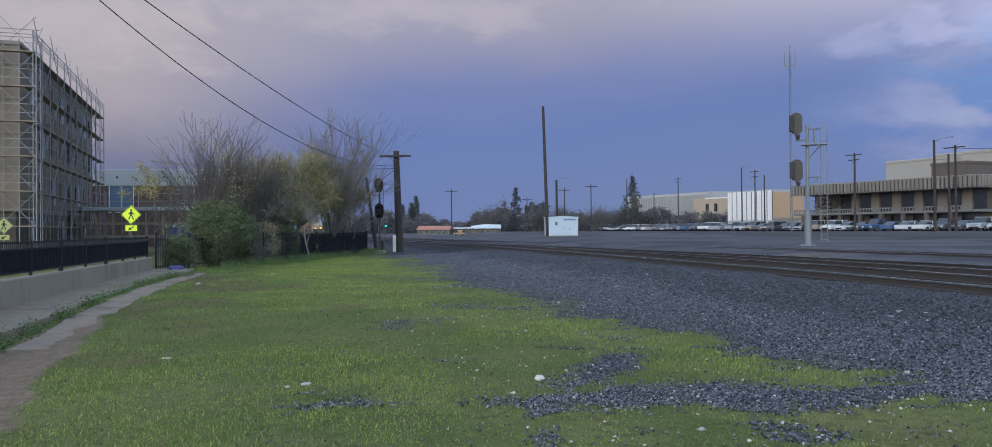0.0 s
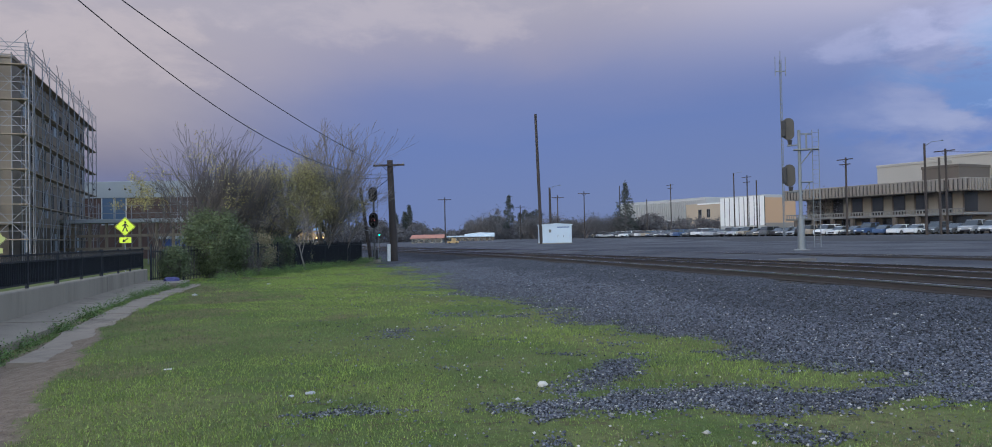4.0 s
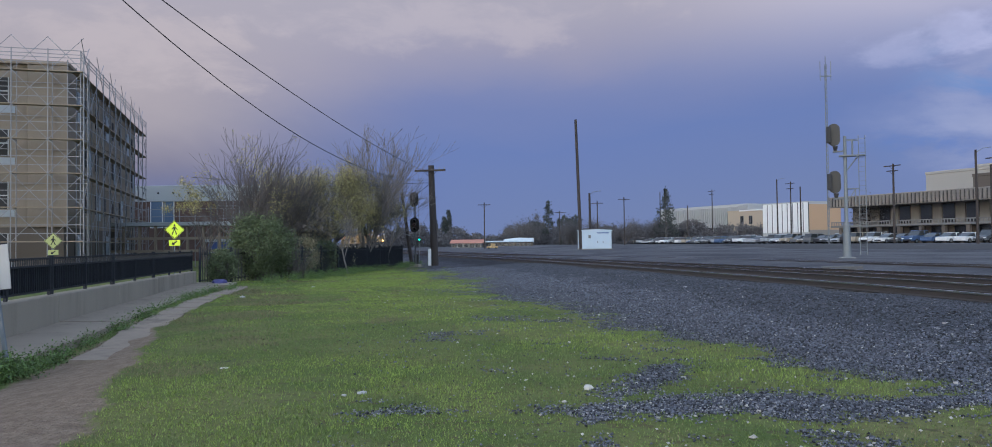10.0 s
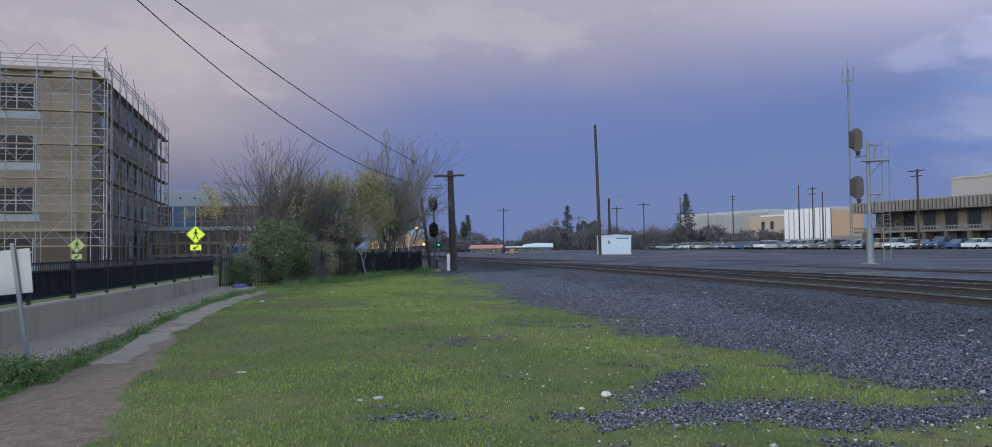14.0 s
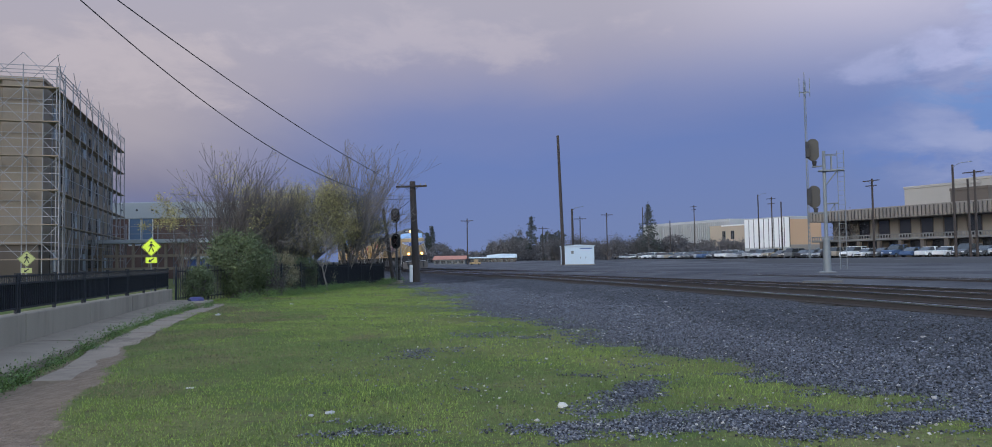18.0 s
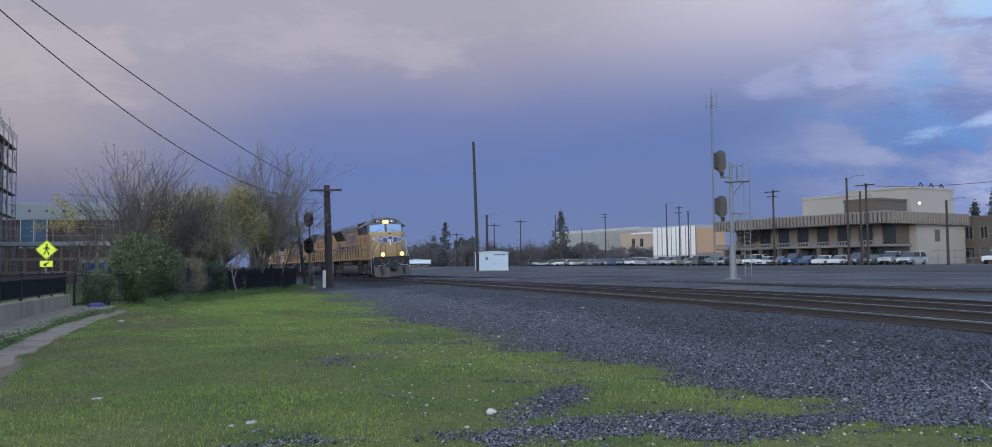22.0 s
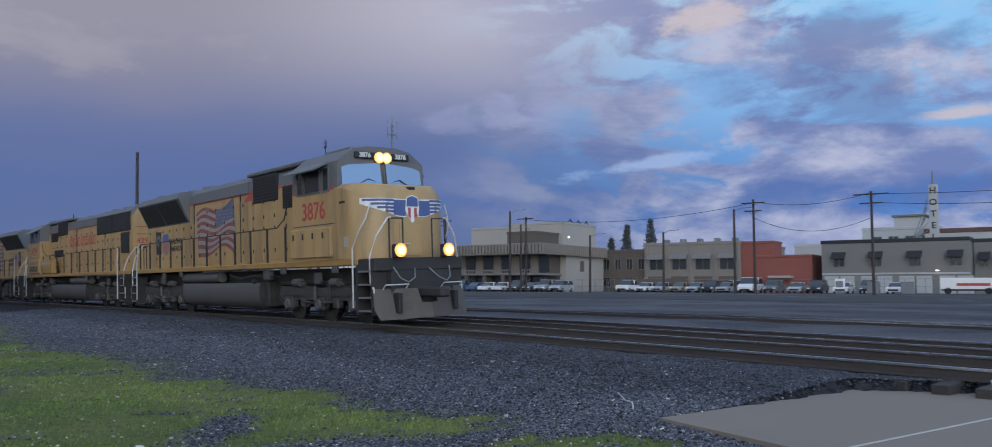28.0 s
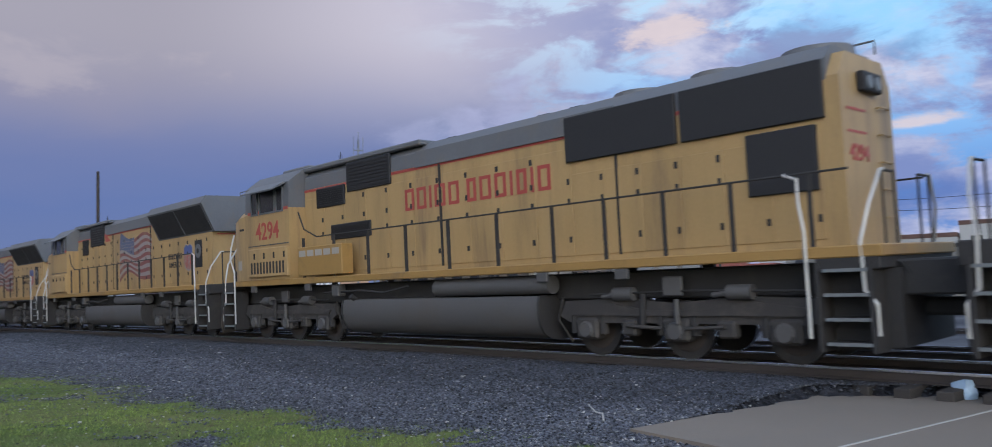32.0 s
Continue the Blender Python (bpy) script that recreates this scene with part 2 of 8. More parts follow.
M_FADERED = material("faded_red", (0.18, 0.06, 0.06), 0.6, 0, 0.3, 3, 20, 0.02, (0.3, 0.22, 0.1), 0.5)
M_FADEWHITE = material("faded_white", (0.27, 0.25, 0.25), 0.6, 0, 0.25, 3, 20, 0.02, (0.3, 0.22, 0.1), 0.5)
M_PLOUGH = material("plough_steel", (0.085, 0.072, 0.062), 0.65, 0.1, 0.35, 2.5, 25, 0.2, (0.045, 0.04, 0.036), 0.7)
M_STEEL = material("rail_head", (0.85, 0.84, 0.84), 0.22, 1.0, 0.15, 2, 30, 0.03)
M_RUST = material("rail_rust", (0.048, 0.04, 0.038), 0.8, 0.1, 0.3, 3, 30, 0.3)
M_TIE = material("tie_timber", (0.045, 0.04, 0.038), 0.9, 0, 0.4, 4, 30, 0.4, island=0.3, rnd=0.3)
M_POLE = material("creosote_pole", (0.045, 0.036, 0.033), 0.9, 0, 0.3, 2, 40, 0.3, streak=True)
M_BLACK = material("black_paint", (0.012, 0.012, 0.014), 0.5, 0, 0.3, 4, 30, 0.05)
M_ALU = material("aluminium_paint", (0.17, 0.185, 0.20), 0.55, 0.2, 0.15, 3, 25, 0.05)
M_CONC = material("concrete", (0.275, 0.24, 0.19), 0.9, 0, 0.25, 1.0, 30, 0.25, (0.13, 0.112, 0.088), 0.7, streak=True)
M_PATH = material("old_path_concrete", (0.235, 0.19, 0.145), 0.95, 0, 0.35, 1.2, 25, 0.3, (0.115, 0.09, 0.068), 0.95)
M_KERB = material("kerb_concrete", (0.235, 0.195, 0.15), 0.95, 0, 0.3, 1.1, 28, 0.3, (0.14, 0.112, 0.082), 0.75)
M_SLAB = material("slab_concrete", (0.215, 0.178, 0.142), 0.9, 0, 0.14, 0.8, 45, 0.3, (0.17, 0.155, 0.135), 0.4)
M_FENCE = material("fence_black", (0.03, 0.032, 0.038), 0.6, 0, 0.2, 3, 20, 0.03, spec=0.15)
M_BARK = material("bark_grey", (0.165, 0.145, 0.135), 0.9, 0, 0.35, 5, 30, 0.4)
M_BARKD = material("bark_dark", (0.11, 0.096, 0.092), 0.9, 0, 0.35, 5, 30, 0.4)
M_LEAFD = material("leaf_dark_green", (0.088, 0.11, 0.047), 0.6, 0, 0.4, 1.2, 9, 0, island=0.5)
M_LEAFY = material("leaf_yellow_green", (0.31, 0.27, 0.11), 0.6, 0, 0.35, 0.8, 9, 0, island=0.5)
M_LEAFB = material("leaf_brown_green", (0.25, 0.21, 0.125), 0.7, 0, 0.35, 0.8, 9, 0, island=0.5)
M_WEED = material("weed_green", (0.095, 0.15, 0.035), 0.6, 0, 0.35, 2, 9, 0, island=0.5)
M_BLADE = material("grass_blade", (0.124, 0.168, 0.042), 0.65, 0, 0.75, 0.4, 2.2, 0, (0.17, 0.15, 0.065), 0.6, island=0.45)
M_LIME = material("lime_blade", (0.175, 0.232, 0.044), 0.65, 0, 0.5, 0.8, 4, 0, island=0.45)
M_WORN = material("worn_blade", (0.15, 0.135, 0.065), 0.7, 0, 0.5, 0.8, 4, 0, island=0.5)
M_STONE = material("ballast_stone", (0.074, 0.078, 0.098), 0.75, 0, 0.35, 2, 30, 0.3, island=0.95)
M_STONED = material("fresh_ballast_stone", (0.042, 0.045, 0.058), 0.75, 0, 0.35, 2, 30, 0.3, island=0.9)
M_SCREEN = material("dark_mesh_screen", (0.02, 0.023, 0.03), 0.9, 0, 0.2, 2, 60, 0.2, spec=0.1)
M_WRAP = material("house_wrap", (0.30, 0.33, 0.38), 0.7, 0, 0.2, 1, 14, 0.1)
M_GRAVEL = material("pale_gravel", (0.19, 0.19, 0.2), 0.85, 0, 0.3, 6, 30, 0.3, island=0.6)
M_PALE = material("pale_stone", (0.42, 0.40, 0.37), 0.85, 0, 0.2, 6, 30, 0.3, island=0.3)
M_STUCCO = material("tan_stucco", (0.21, 0.19, 0.17), 0.9, 0, 0.1, 0.25, 12, 0.15, (0.30, 0.25, 0.2), 0.35)
M_CREAM = material("cream_wall", (0.33, 0.31, 0.285), 0.9, 0, 0.08, 0.2, 12, 0.1, (0.4, 0.35, 0.3), 0.3)
M_OFFW = material("off_white_wall", (0.37, 0.375, 0.385), 0.85, 0, 0.08, 0.2, 12, 0.1, (0.45, 0.44, 0.42), 0.3)
M_GREYW = material("grey_wall", (0.168, 0.165, 0.159), 0.9, 0, 0.1, 0.2, 12, 0.1, (0.2, 0.19, 0.18), 0.35)
M_BROWNW = material("brown_wall", (0.100, 0.083, 0.070), 0.9, 0, 0.12, 0.2, 12, 0.1, (0.14, 0.115, 0.1), 0.35)
M_BRICK = material("dark_brick", (0.105, 0.062, 0.052), 0.9, 0, 0.2, 1.2, 14, 0.2, (0.08, 0.055, 0.05), 0.3)
M_REDW = material("red_wall", (0.215, 0.075, 0.06), 0.9, 0, 0.1, 0.3, 12, 0.1, (0.3, 0.09, 0.06), 0.35)
M_PLY = material("sheathing_board", (0.225, 0.188, 0.15), 0.9, 0, 0.25, 0.6, 12, 0.1, (0.2, 0.16, 0.11), 0.4)
M_TIMB = material("bare_timber", (0.25, 0.20, 0.15), 0.9, 0, 0.25, 1.0, 14, 0.1)
M_SCAF = material("scaffold_steel", (0.25, 0.245, 0.26), 0.6, 0.2, 0.25, 2, 20, 0.05)
M_WINB = glass("dark_window", (0.02, 0.022, 0.028), 0.25)
M_LENS = material("dark_lens", (0.01, 0.01, 0.012), 0.9, 0, 0.1, 3, 30, 0, spec=0.1)
M_WINBLUE = glass("blue_window", (0.12, 0.17, 0.26), 0.1)
M_CARGLASS = glass("car_glass", (0.03, 0.035, 0.04), 0.08)
M_TYRE = material("tyre", (0.015, 0.015, 0.016), 0.85, 0, 0.2, 5, 30, 0.1)
# bluish grey that has the haze of distance painted in
M_FAR = material("far_twigs", (0.105, 0.10, 0.105), 0.9, 0, 0.3, 0.05, 2, 0, island=0.4)
M_DIM = material("dull_white_plate", (0.35, 0.345, 0.345), 0.5, 0, 0.12, 2, 20, 0.02)
M_BAND = material("pale_metal", (0.36, 0.37, 0.38), 0.6, 0, 0.12, 0.6, 20, 0.02)
M_CINDER = material("dark_cinder", (0.035, 0.034, 0.037), 0.95, 0, 0.35, 0.4, 8, 0.3)
M_ROOFO = material("orange_pink_roof", (0.42, 0.19, 0.13), 0.8, 0, 0.15, 0.6, 12, 0.05)
# needles lightened in colour for distance haze
M_CONIFER = material("conifer_needles", (0.05, 0.058, 0.052), 0.8, 0, 0.3, 0.3, 4, 0, island=0.4)
M_BEIGE = material("beige_stucco", (0.40, 0.33, 0.255), 0.9, 0, 0.08, 0.2, 12, 0.1, (0.45, 0.38, 0.3), 0.3)
M_TANW = material("orange_tan_wall", (0.42, 0.28, 0.17), 0.9, 0, 0.08, 0.2, 12, 0.1)
M_HUT = material("hut_white", (0.48, 0.55, 0.62), 0.6, 0, 0.06, 0.8, 12, 0.03, (0.5, 0.5, 0.48), 0.3)
M_PLASTIC = material("pale_blue_plastic", (0.42, 0.55, 0.72), 0.4, 0, 0.2, 5, 30, 0.2)
# paler copy for the sign facing another way: light put into colour and glow
M_SIGNPALE = material("faded_sign", (0.42, 0.43, 0.16), 0.5, 0, 0.05, 4, 30, 0.01, emit=0.06)
M_BAG = material("blue_bag", (0.05, 0.045, 0.16), 0.5, 0, 0.3, 5, 30, 0.2)
# unlit sign plate given a glow of its own to look bright
M_SIGNY = material("sign_lime", (0.62, 0.72, 0.03), 0.45, 0, 0.05, 4, 30, 0.01, emit=0.28)
M_LAMP = glow("headlamp_glow", (1.0, 0.55, 0.18), 5.0)
# emissive orange that paints the halo round a lit lamp
M_HALO = glow("lamp_reflector", (1.0, 0.42, 0.1), 2.4)
M_LAMP2 = glow("lamp_warm", (1.0, 0.72, 0.42), 5.0)
M_GREENLAMP = glow("signal_green", (0.05, 1.0, 0.55), 3.0)
M_REDLAMP = glow("signal_red", (1.0, 0.05, 0.06), 7.0)


# ---- mesh building ----
class Shape:
    """Collects rigid pieces into one mesh."""

    def __init__(self):
        self.v, self.f, self.mats, self.fm, self.cur = [], [], [], [], 0

    def use(self, mat):
        if mat not in self.mats:
            self.mats.append(mat)
        self.cur = self.mats.index(mat)
        return self

    def add(self, verts, faces):
        o = len(self.v)
        self.v += [tuple(p) for p in verts]
        self.f += [tuple(i + o for i in f) for f in faces]
        self.fm += [self.cur] * len(faces)
        return self

    def box(self, x0, y0, z0, x1, y1, z1, m=None, bev=0.0):
        if bev:
            return self.bbox(x0, y0, z0, x1, y1, z1, m, bev)
        p = [(x0, y0, z0), (x1, y0, z0), (x1, y1, z0), (x0, y1, z0), (x0, y0, z1), (x1, y0, z1), (x1, y1, z1), (x0, y1, z1)]
        if m:
            p = [m @ Vector(q) for q in p]
        return self.add(p, [(3, 2, 1, 0), (4, 5, 6, 7), (0, 1, 5, 4), (1, 2, 6, 5), (2, 3, 7, 6), (3, 0, 4, 7)])

    def bbox(self, x0, y0, z0, x1, y1, z1, m=None, b=0.02):
        """A box with all edges chamfered."""
        lo, hi, p, ids = (x0, y0, z0), (x1, y1, z1), [], {}
        for sx in (0, 1):
            for sy in (0, 1):
                for sz in (0, 1):
                    s = (sx, sy, sz)
                    for k in range(3):
                        q = [(hi[i] - b if s[i] else lo[i] + b) for i in range(3)]
                        q[k] = hi[k] if s[k] else lo[k]
                        ids[s, k] = len(p)
                        p.append(Vector(q))
        c = Vector([(lo[i] + hi[i]) / 2 for i in range(3)])
        faces = []
        for k in range(3):
            i, j = (k + 1) % 3, (k + 2) % 3
            for sk in (0, 1):
                ring = []
                for si, sj in ((0, 0), (1, 0), (1, 1), (0, 1)):
                    s = [0, 0, 0]
                    s[k], s[i], s[j] = sk, si, sj
                    ring.append(ids[tuple(s), k])
                faces.append(ring)
            for si in (0, 1):
                for sj in (0, 1):
                    a, d = [0, 0, 0], [0, 0, 0]
                    a[i], a[j], a[k] = si, sj, 0
                    d[i], d[j], d[k] = si, sj, 1
                    faces.append([ids[tuple(a), i], ids[tuple(d), i], ids[tuple(d), j], ids[tuple(a), j]])
        for sx in (0, 1):
            for sy in (0, 1):
                for sz in (0, 1):
                    faces.append([ids[(sx, sy, sz), k] for k in range(3)])
        out = []
        for f in faces:
            n = (p[f[1]] - p[f[0]]).cross(p[f[2]] - p[f[0]])
            mid = sum((p[q] for q in f), Vector()) / len(f)
            out.append(tuple(f if n.dot(mid - c) > 0 else f[::-1]))
        return self.add([m @ q for q in p] if m else p, out)

    def cyl(self, a, b, r0, r1=None, n=10, cap=True):
        a, b = Vector(a), Vector(b)
        r1 = r0 if r1 is None else r1
        d = (b - a).normalized()
        u = d.orthogonal().normalized()
        w = d.cross(u)
        p = []
        for c, r in ((a, r0), (b, r1)):
            p += [c + r * (math.cos(2 * math.pi * i / n) * u + math.sin(2 * math.pi * i / n) * w) for i in range(n)]
        f = [(i, (i + 1) % n, n + (i + 1) % n, n + i) for i in range(n)]
        if cap:
            f += [tuple(range(n))[::-1], tuple(range(n, 2 * n))]
        return self.add(p, f)

    def tube(self, pts, r, n=6):
        """A pipe bent along points."""
        pts = [Vector(q) for q in pts]
        rings = []
        for i, q in enumerate(pts):
            d = (pts[min(i + 1, len(pts) - 1)] - pts[max(i - 1, 0)]).normalized()
            u = d.cross(Vector((0.13, 0.21, 0.97))).normalized()
            w = d.cross(u)
            rr = r[i] if hasattr(r, "__len__") else r
            rings.append([q + rr * (math.cos(2 * math.pi * k / n) * u + math.sin(2 * math.pi * k / n) * w) for k in range(n)])
        f = []
        for i in range(len(pts) - 1):
            f += [(i * n + k, i * n + (k + 1) % n, (i + 1) * n + (k + 1) % n, (i + 1) * n + k) for k in range(n)]
        f += [tuple(range(n))[::-1], tuple(range((len(pts) - 1) * n, len(pts) * n))]
        return self.add([q for ring in rings for q in ring], f)

    def prism(self, outline, axis, lo, hi):
        """An outline of (a, b) pairs, drawn out along an axis: 'x': (y, z), 'y': (x, z), 'z': (x, y)."""
        def at(q, h):
            return {"x": (h, q[0], q[1]), "y": (q[0], h, q[1]), "z": (q[0], q[1], h)}[axis]
        n = len(outline)
        p = [at(q, lo) for q in outline] + [at(q, hi) for q in outline]
        f = [(i, (i + 1) % n, n + (i + 1) % n, n + i) for i in range(n)] + [tuple(range(n))[::-1], tuple(range(n, 2 * n))]
        area = sum(outline[i][0] * outline[(i + 1) % n][1] - outline[(i + 1) % n][0] * outline[i][1] for i in range(n))
        if (area < 0) != (axis == "y"):
            f = [q[::-1] for q in f]
        return self.add(p, f)

    def quad(self, *p):
        return self.add(p, [tuple(range(len(p)))])

    def mesh(self, name, smooth=False):
        me = bpy.data.meshes.new(name)
        me.from_pydata([tuple(q) for q in self.v], [], self.f)
        for m in self.mats:
            me.materials.append(m)
        if len(self.mats) > 1:
            me.polygons.foreach_set("material_index", self.fm)
        if smooth:
            me.shade_smooth()
            me.set_sharp_from_angle(angle=radians(40))
        me.update()
        return me

    def part(self, name, mat=None, parent=None, label="", smooth=False):
        if mat:
            self.mats = [mat] + [m for m in self.mats if m != mat] if not self.mats else self.mats
        ob = new(name, self.mesh(name, smooth))
        if parent:
            ob.parent = parent
        if label:
            tagged(ob, label)
        return ob


def link(name, me, parent=None, m=None):
    ob = new(name, me)
    ob.parent = parent
    if m is not None:
        ob.matrix_basis = m
    return ob


def thing(name, m, label, category, group="", kind=""):
    ob = new(name)
    ob.empty_display_size = 0.3
    ob.matrix_basis = m
    return tagged(ob, label, category, group, kind)


def big_mesh(name, verts, faces, mat, sizes=None):
    """A mesh from numpy arrays; faces all triangles or all quads."""
    me = bpy.data.meshes.new(name)
    k = faces.shape[1]
    me.vertices.add(len(verts))
    me.vertices.foreach_set("co", verts.astype(np.float32).ravel())
    me.loops.add(faces.size)
    me.loops.foreach_set("vertex_index", faces.astype(np.int32).ravel())
    me.polygons.add(len(faces))
    me.polygons.foreach_set("loop_start", np.arange(0, faces.size, k, dtype=np.int32))
    me.polygons.foreach_set("loop_total", np.full(len(faces), k, dtype=np.int32))
    me.materials.append(mat)
    me.update(calc_edges=True)
    return me


# ---- the line of the railway ----
BEND_Y = np.arange(20.0, 401.0, 1.0)
BEND = 7.973 + np.concatenate([[0], np.cumsum(np.interp(BEND_Y[:-1] + 0.5, [20, 38, 55, 66, 90, 400], [-0.257, -0.245, -0.27, -0.30, -0.312, -0.316]))])


def rail_x(y):
    """x of the main track's near rail: a curve by the camera that runs out almost straight."""
    def c(q):
        u = (q - 20) / 40
        return 7.973 - 10.282 * u - 1.295 * u * u + 0.234 * u ** 3
    y = np.asarray(y, float)
    k0, k1 = (c(-4.9) - c(-5.0)) / 0.1, -0.316
    far = np.where(y > 400, BEND[-1] + (y - 400) * k1, np.interp(y, BEND_Y, BEND))
    return np.where(y < -5, c(-5.0) + (y + 5) * k0, np.where(y > 20, far, c(np.clip(y, -5, 20))))


def rail_z(y):
    return np.interp(y, [-20, 0, 20, 32, 60, 90, 140], [0.29, 0.43, 0.54, 0.535, 0.49, 0.42, 0.36])


def side2(y):
    """How far the second track's centre lies beyond the first's."""
    return np.interp(y, [-60, 25, 45, 78], [4.3, 4.3, 2.6, 0.0])


def side3(y):
    return np.interp(y, [-60, 13, 30, 61, 96, 200], [14.6, 14.2, 12.6, 10.6, 7.5, 5.0])


def track_point(y, off=0.72, dz=0.0):
    """A point beside the near rail: off metres to its far side."""
    d = float(rail_x(y + 0.1) - rail_x(y - 0.1)) / 0.2
    n = math.hypot(1, d)
    return Vector((float(rail_x(y)) + off / n, y - off * d / n, float(rail_z(y)) + dz))


def rail_of(name, off, y0, y1, dz, parent, bright=(6,)):
    prof = [(-0.075, -0.18), (0.075, -0.18), (0.075, -0.165), (0.012, -0.14), (0.012, -0.045), (0.036, -0.035), (0.036, 0), (-0.036, 0), (-0.036, -0.035), (-0.012, -0.045), (-0.012, -0.14), (-0.075, -0.165)]
    ys = np.concatenate([np.arange(y0, min(60, y1), 1.5), np.arange(max(60, y0), y1 + 4, 4.0)])
    n, s = len(prof), Shape().use(M_RUST)
    rings = []
    for y in ys:
        o = off(y) if callable(off) else off
        a, b = track_point(y, o, dz), track_point(y + 0.1, o, dz)
        d = (b - a).normalized()
        w = Vector((d.y, -d.x, 0))
        rings.append([a + w * q[0] + Vector((0, 0, q[1])) for q in prof])
    s.add([p for r in rings for p in r], [])
    for i in range(len(ys) - 1):
        for k in range(n):
            s.f.append((i * n + k, i * n + (k + 1) % n, (i + 1) * n + (k + 1) % n, (i + 1) * n + k))
            s.fm.append(1 if k in bright else 0)
    s.mats = [M_RUST, M_STEEL]
    return s.part(name, None, parent)


SUPER = 0.066


def build_tracks():
    tie = Shape().bbox(-1.3, -0.115, -0.17, 1.3, 0.115, 0, None, 0.012).use(M_TIE).mesh("tie")
    for k, (name, side, y0, y1, sup, label) in enumerate((
            ("main_track", lambda y: 0.0, -45, 190, SUPER, "curved main track with shiny rail heads on dark ballast"),
            ("siding_track", side2, -45, 74, 0.02, "second track that joins the main at a turnout"),
            ("yard_track", side3, -45, 190, 0.0, "dull yard track on grey gravel beyond the main"))):
        tr = thing(name, Matrix(), label, "railway track", kind="structure")
        # near rail's outer head face gets polished steel to paint a glint
        rail_of("rail", lambda y: side(y), y0, y1, 0.0, tr, (6, 7))
        rail_of("rail", lambda y: side(y) + 1.435, y0, y1, sup, tr, (6, 7))
        y, n = -8.0, 0
        rest = Shape().use(M_TIE)
        while y < 110:
            m = Matrix.Translation(track_point(y, side(y) + 0.72, sup / 2 - 0.185))
            d = track_point(y + 0.2, 0.72) - track_point(y - 0.2, 0.72)
            m = m @ Matrix.Rotation(math.atan2(d.y, d.x) - math.pi / 2, 4, "Z") @ Matrix.Rotation(-math.atan(sup / 1.435), 4, "Y") @ Matrix.Rotation(random.uniform(-0.02, 0.02), 4, "Z")
            if y < (45 if k < 2 else 5):
                link("tie", tie, tr, m)
            else:
                rest.box(-1.3, -0.11, -0.17, 1.3, 0.11, 0, m)
            y += 0.56
        tagged(rest.part("far_ties", M_TIE, tr), kind="stuff")


# ---- ground ----
def ground_z(x, y):
    """Height of the ground sheet."""
    x, y = np.asarray(x, float), np.asarray(y, float)
    p = (x - rail_x(y)) * 0.967
    top = rail_z(y) - 0.21
    grass = np.interp(y, [-50, 60, 120, 400], [0, 0, 0.35, 0.6])
    grass = grass - 0.26 * np.clip((wall_x(y) + 3.6 - x) / 1.8, 0, 1) * np.clip((20 - y) / 6, 0, 1)
    yard = np.interp(y, [-50, 20, 80], [0.3, 0.38, 0.6])
    n = 0.888 * x + 0.46 * y
    lot = np.interp(n, [60, 74, 78, 300], [0, 0, 0.38, 0.45])
    z = np.where(p < -0.75, grass + (top - grass) * np.clip((p + 7.2) / 5.6, 0, 1) ** 1.25, top)
    z = np.where(p > 8, top + (yard - top) * np.clip((p - 8) / 4, 0, 1), z)
    z = z + lot * np.clip((p - 20) / 10, 0, 1)
    d = np.maximum(np.maximum(y - 7.6 - (x - 5.73) * 0.205, (y - 8.45 + (x - 9.89) * 0.88) * 0.75), 5.73 - x)
    near = (y < 70) & (x > -16) & (x < 30)
    z = z + np.where(near, 0.05 * (smooth_noise(x, y, 2.3, 7) - 0.5) + 0.03 * (smooth_noise(x, y, 0.6, 8) - 0.5), 0)
    return np.minimum(z, np.where(d < 0, 0.09, 0.115 + 4.0 * d))


def smooth_noise(x, y, s, seed=0):
    """Cheap value noise on arrays."""
    rng = np.random.RandomState(seed)
    t = rng.rand(64, 64)
    u, v = np.asarray(x) / s + 100, np.asarray(y) / s + 100
    i, j = np.floor(u).astype(int), np.floor(v).astype(int)
    fu, fv = u - i, v - j
    fu, fv = fu * fu * (3 - 2 * fu), fv * fv * (3 - 2 * fv)
    g = lambda a, b: t[a % 64, b % 64]
    return (g(i, j) * (1 - fu) + g(i + 1, j) * fu) * (1 - fv) + (g(i, j + 1) * (1 - fu) + g(i + 1, j + 1) * fu) * fv


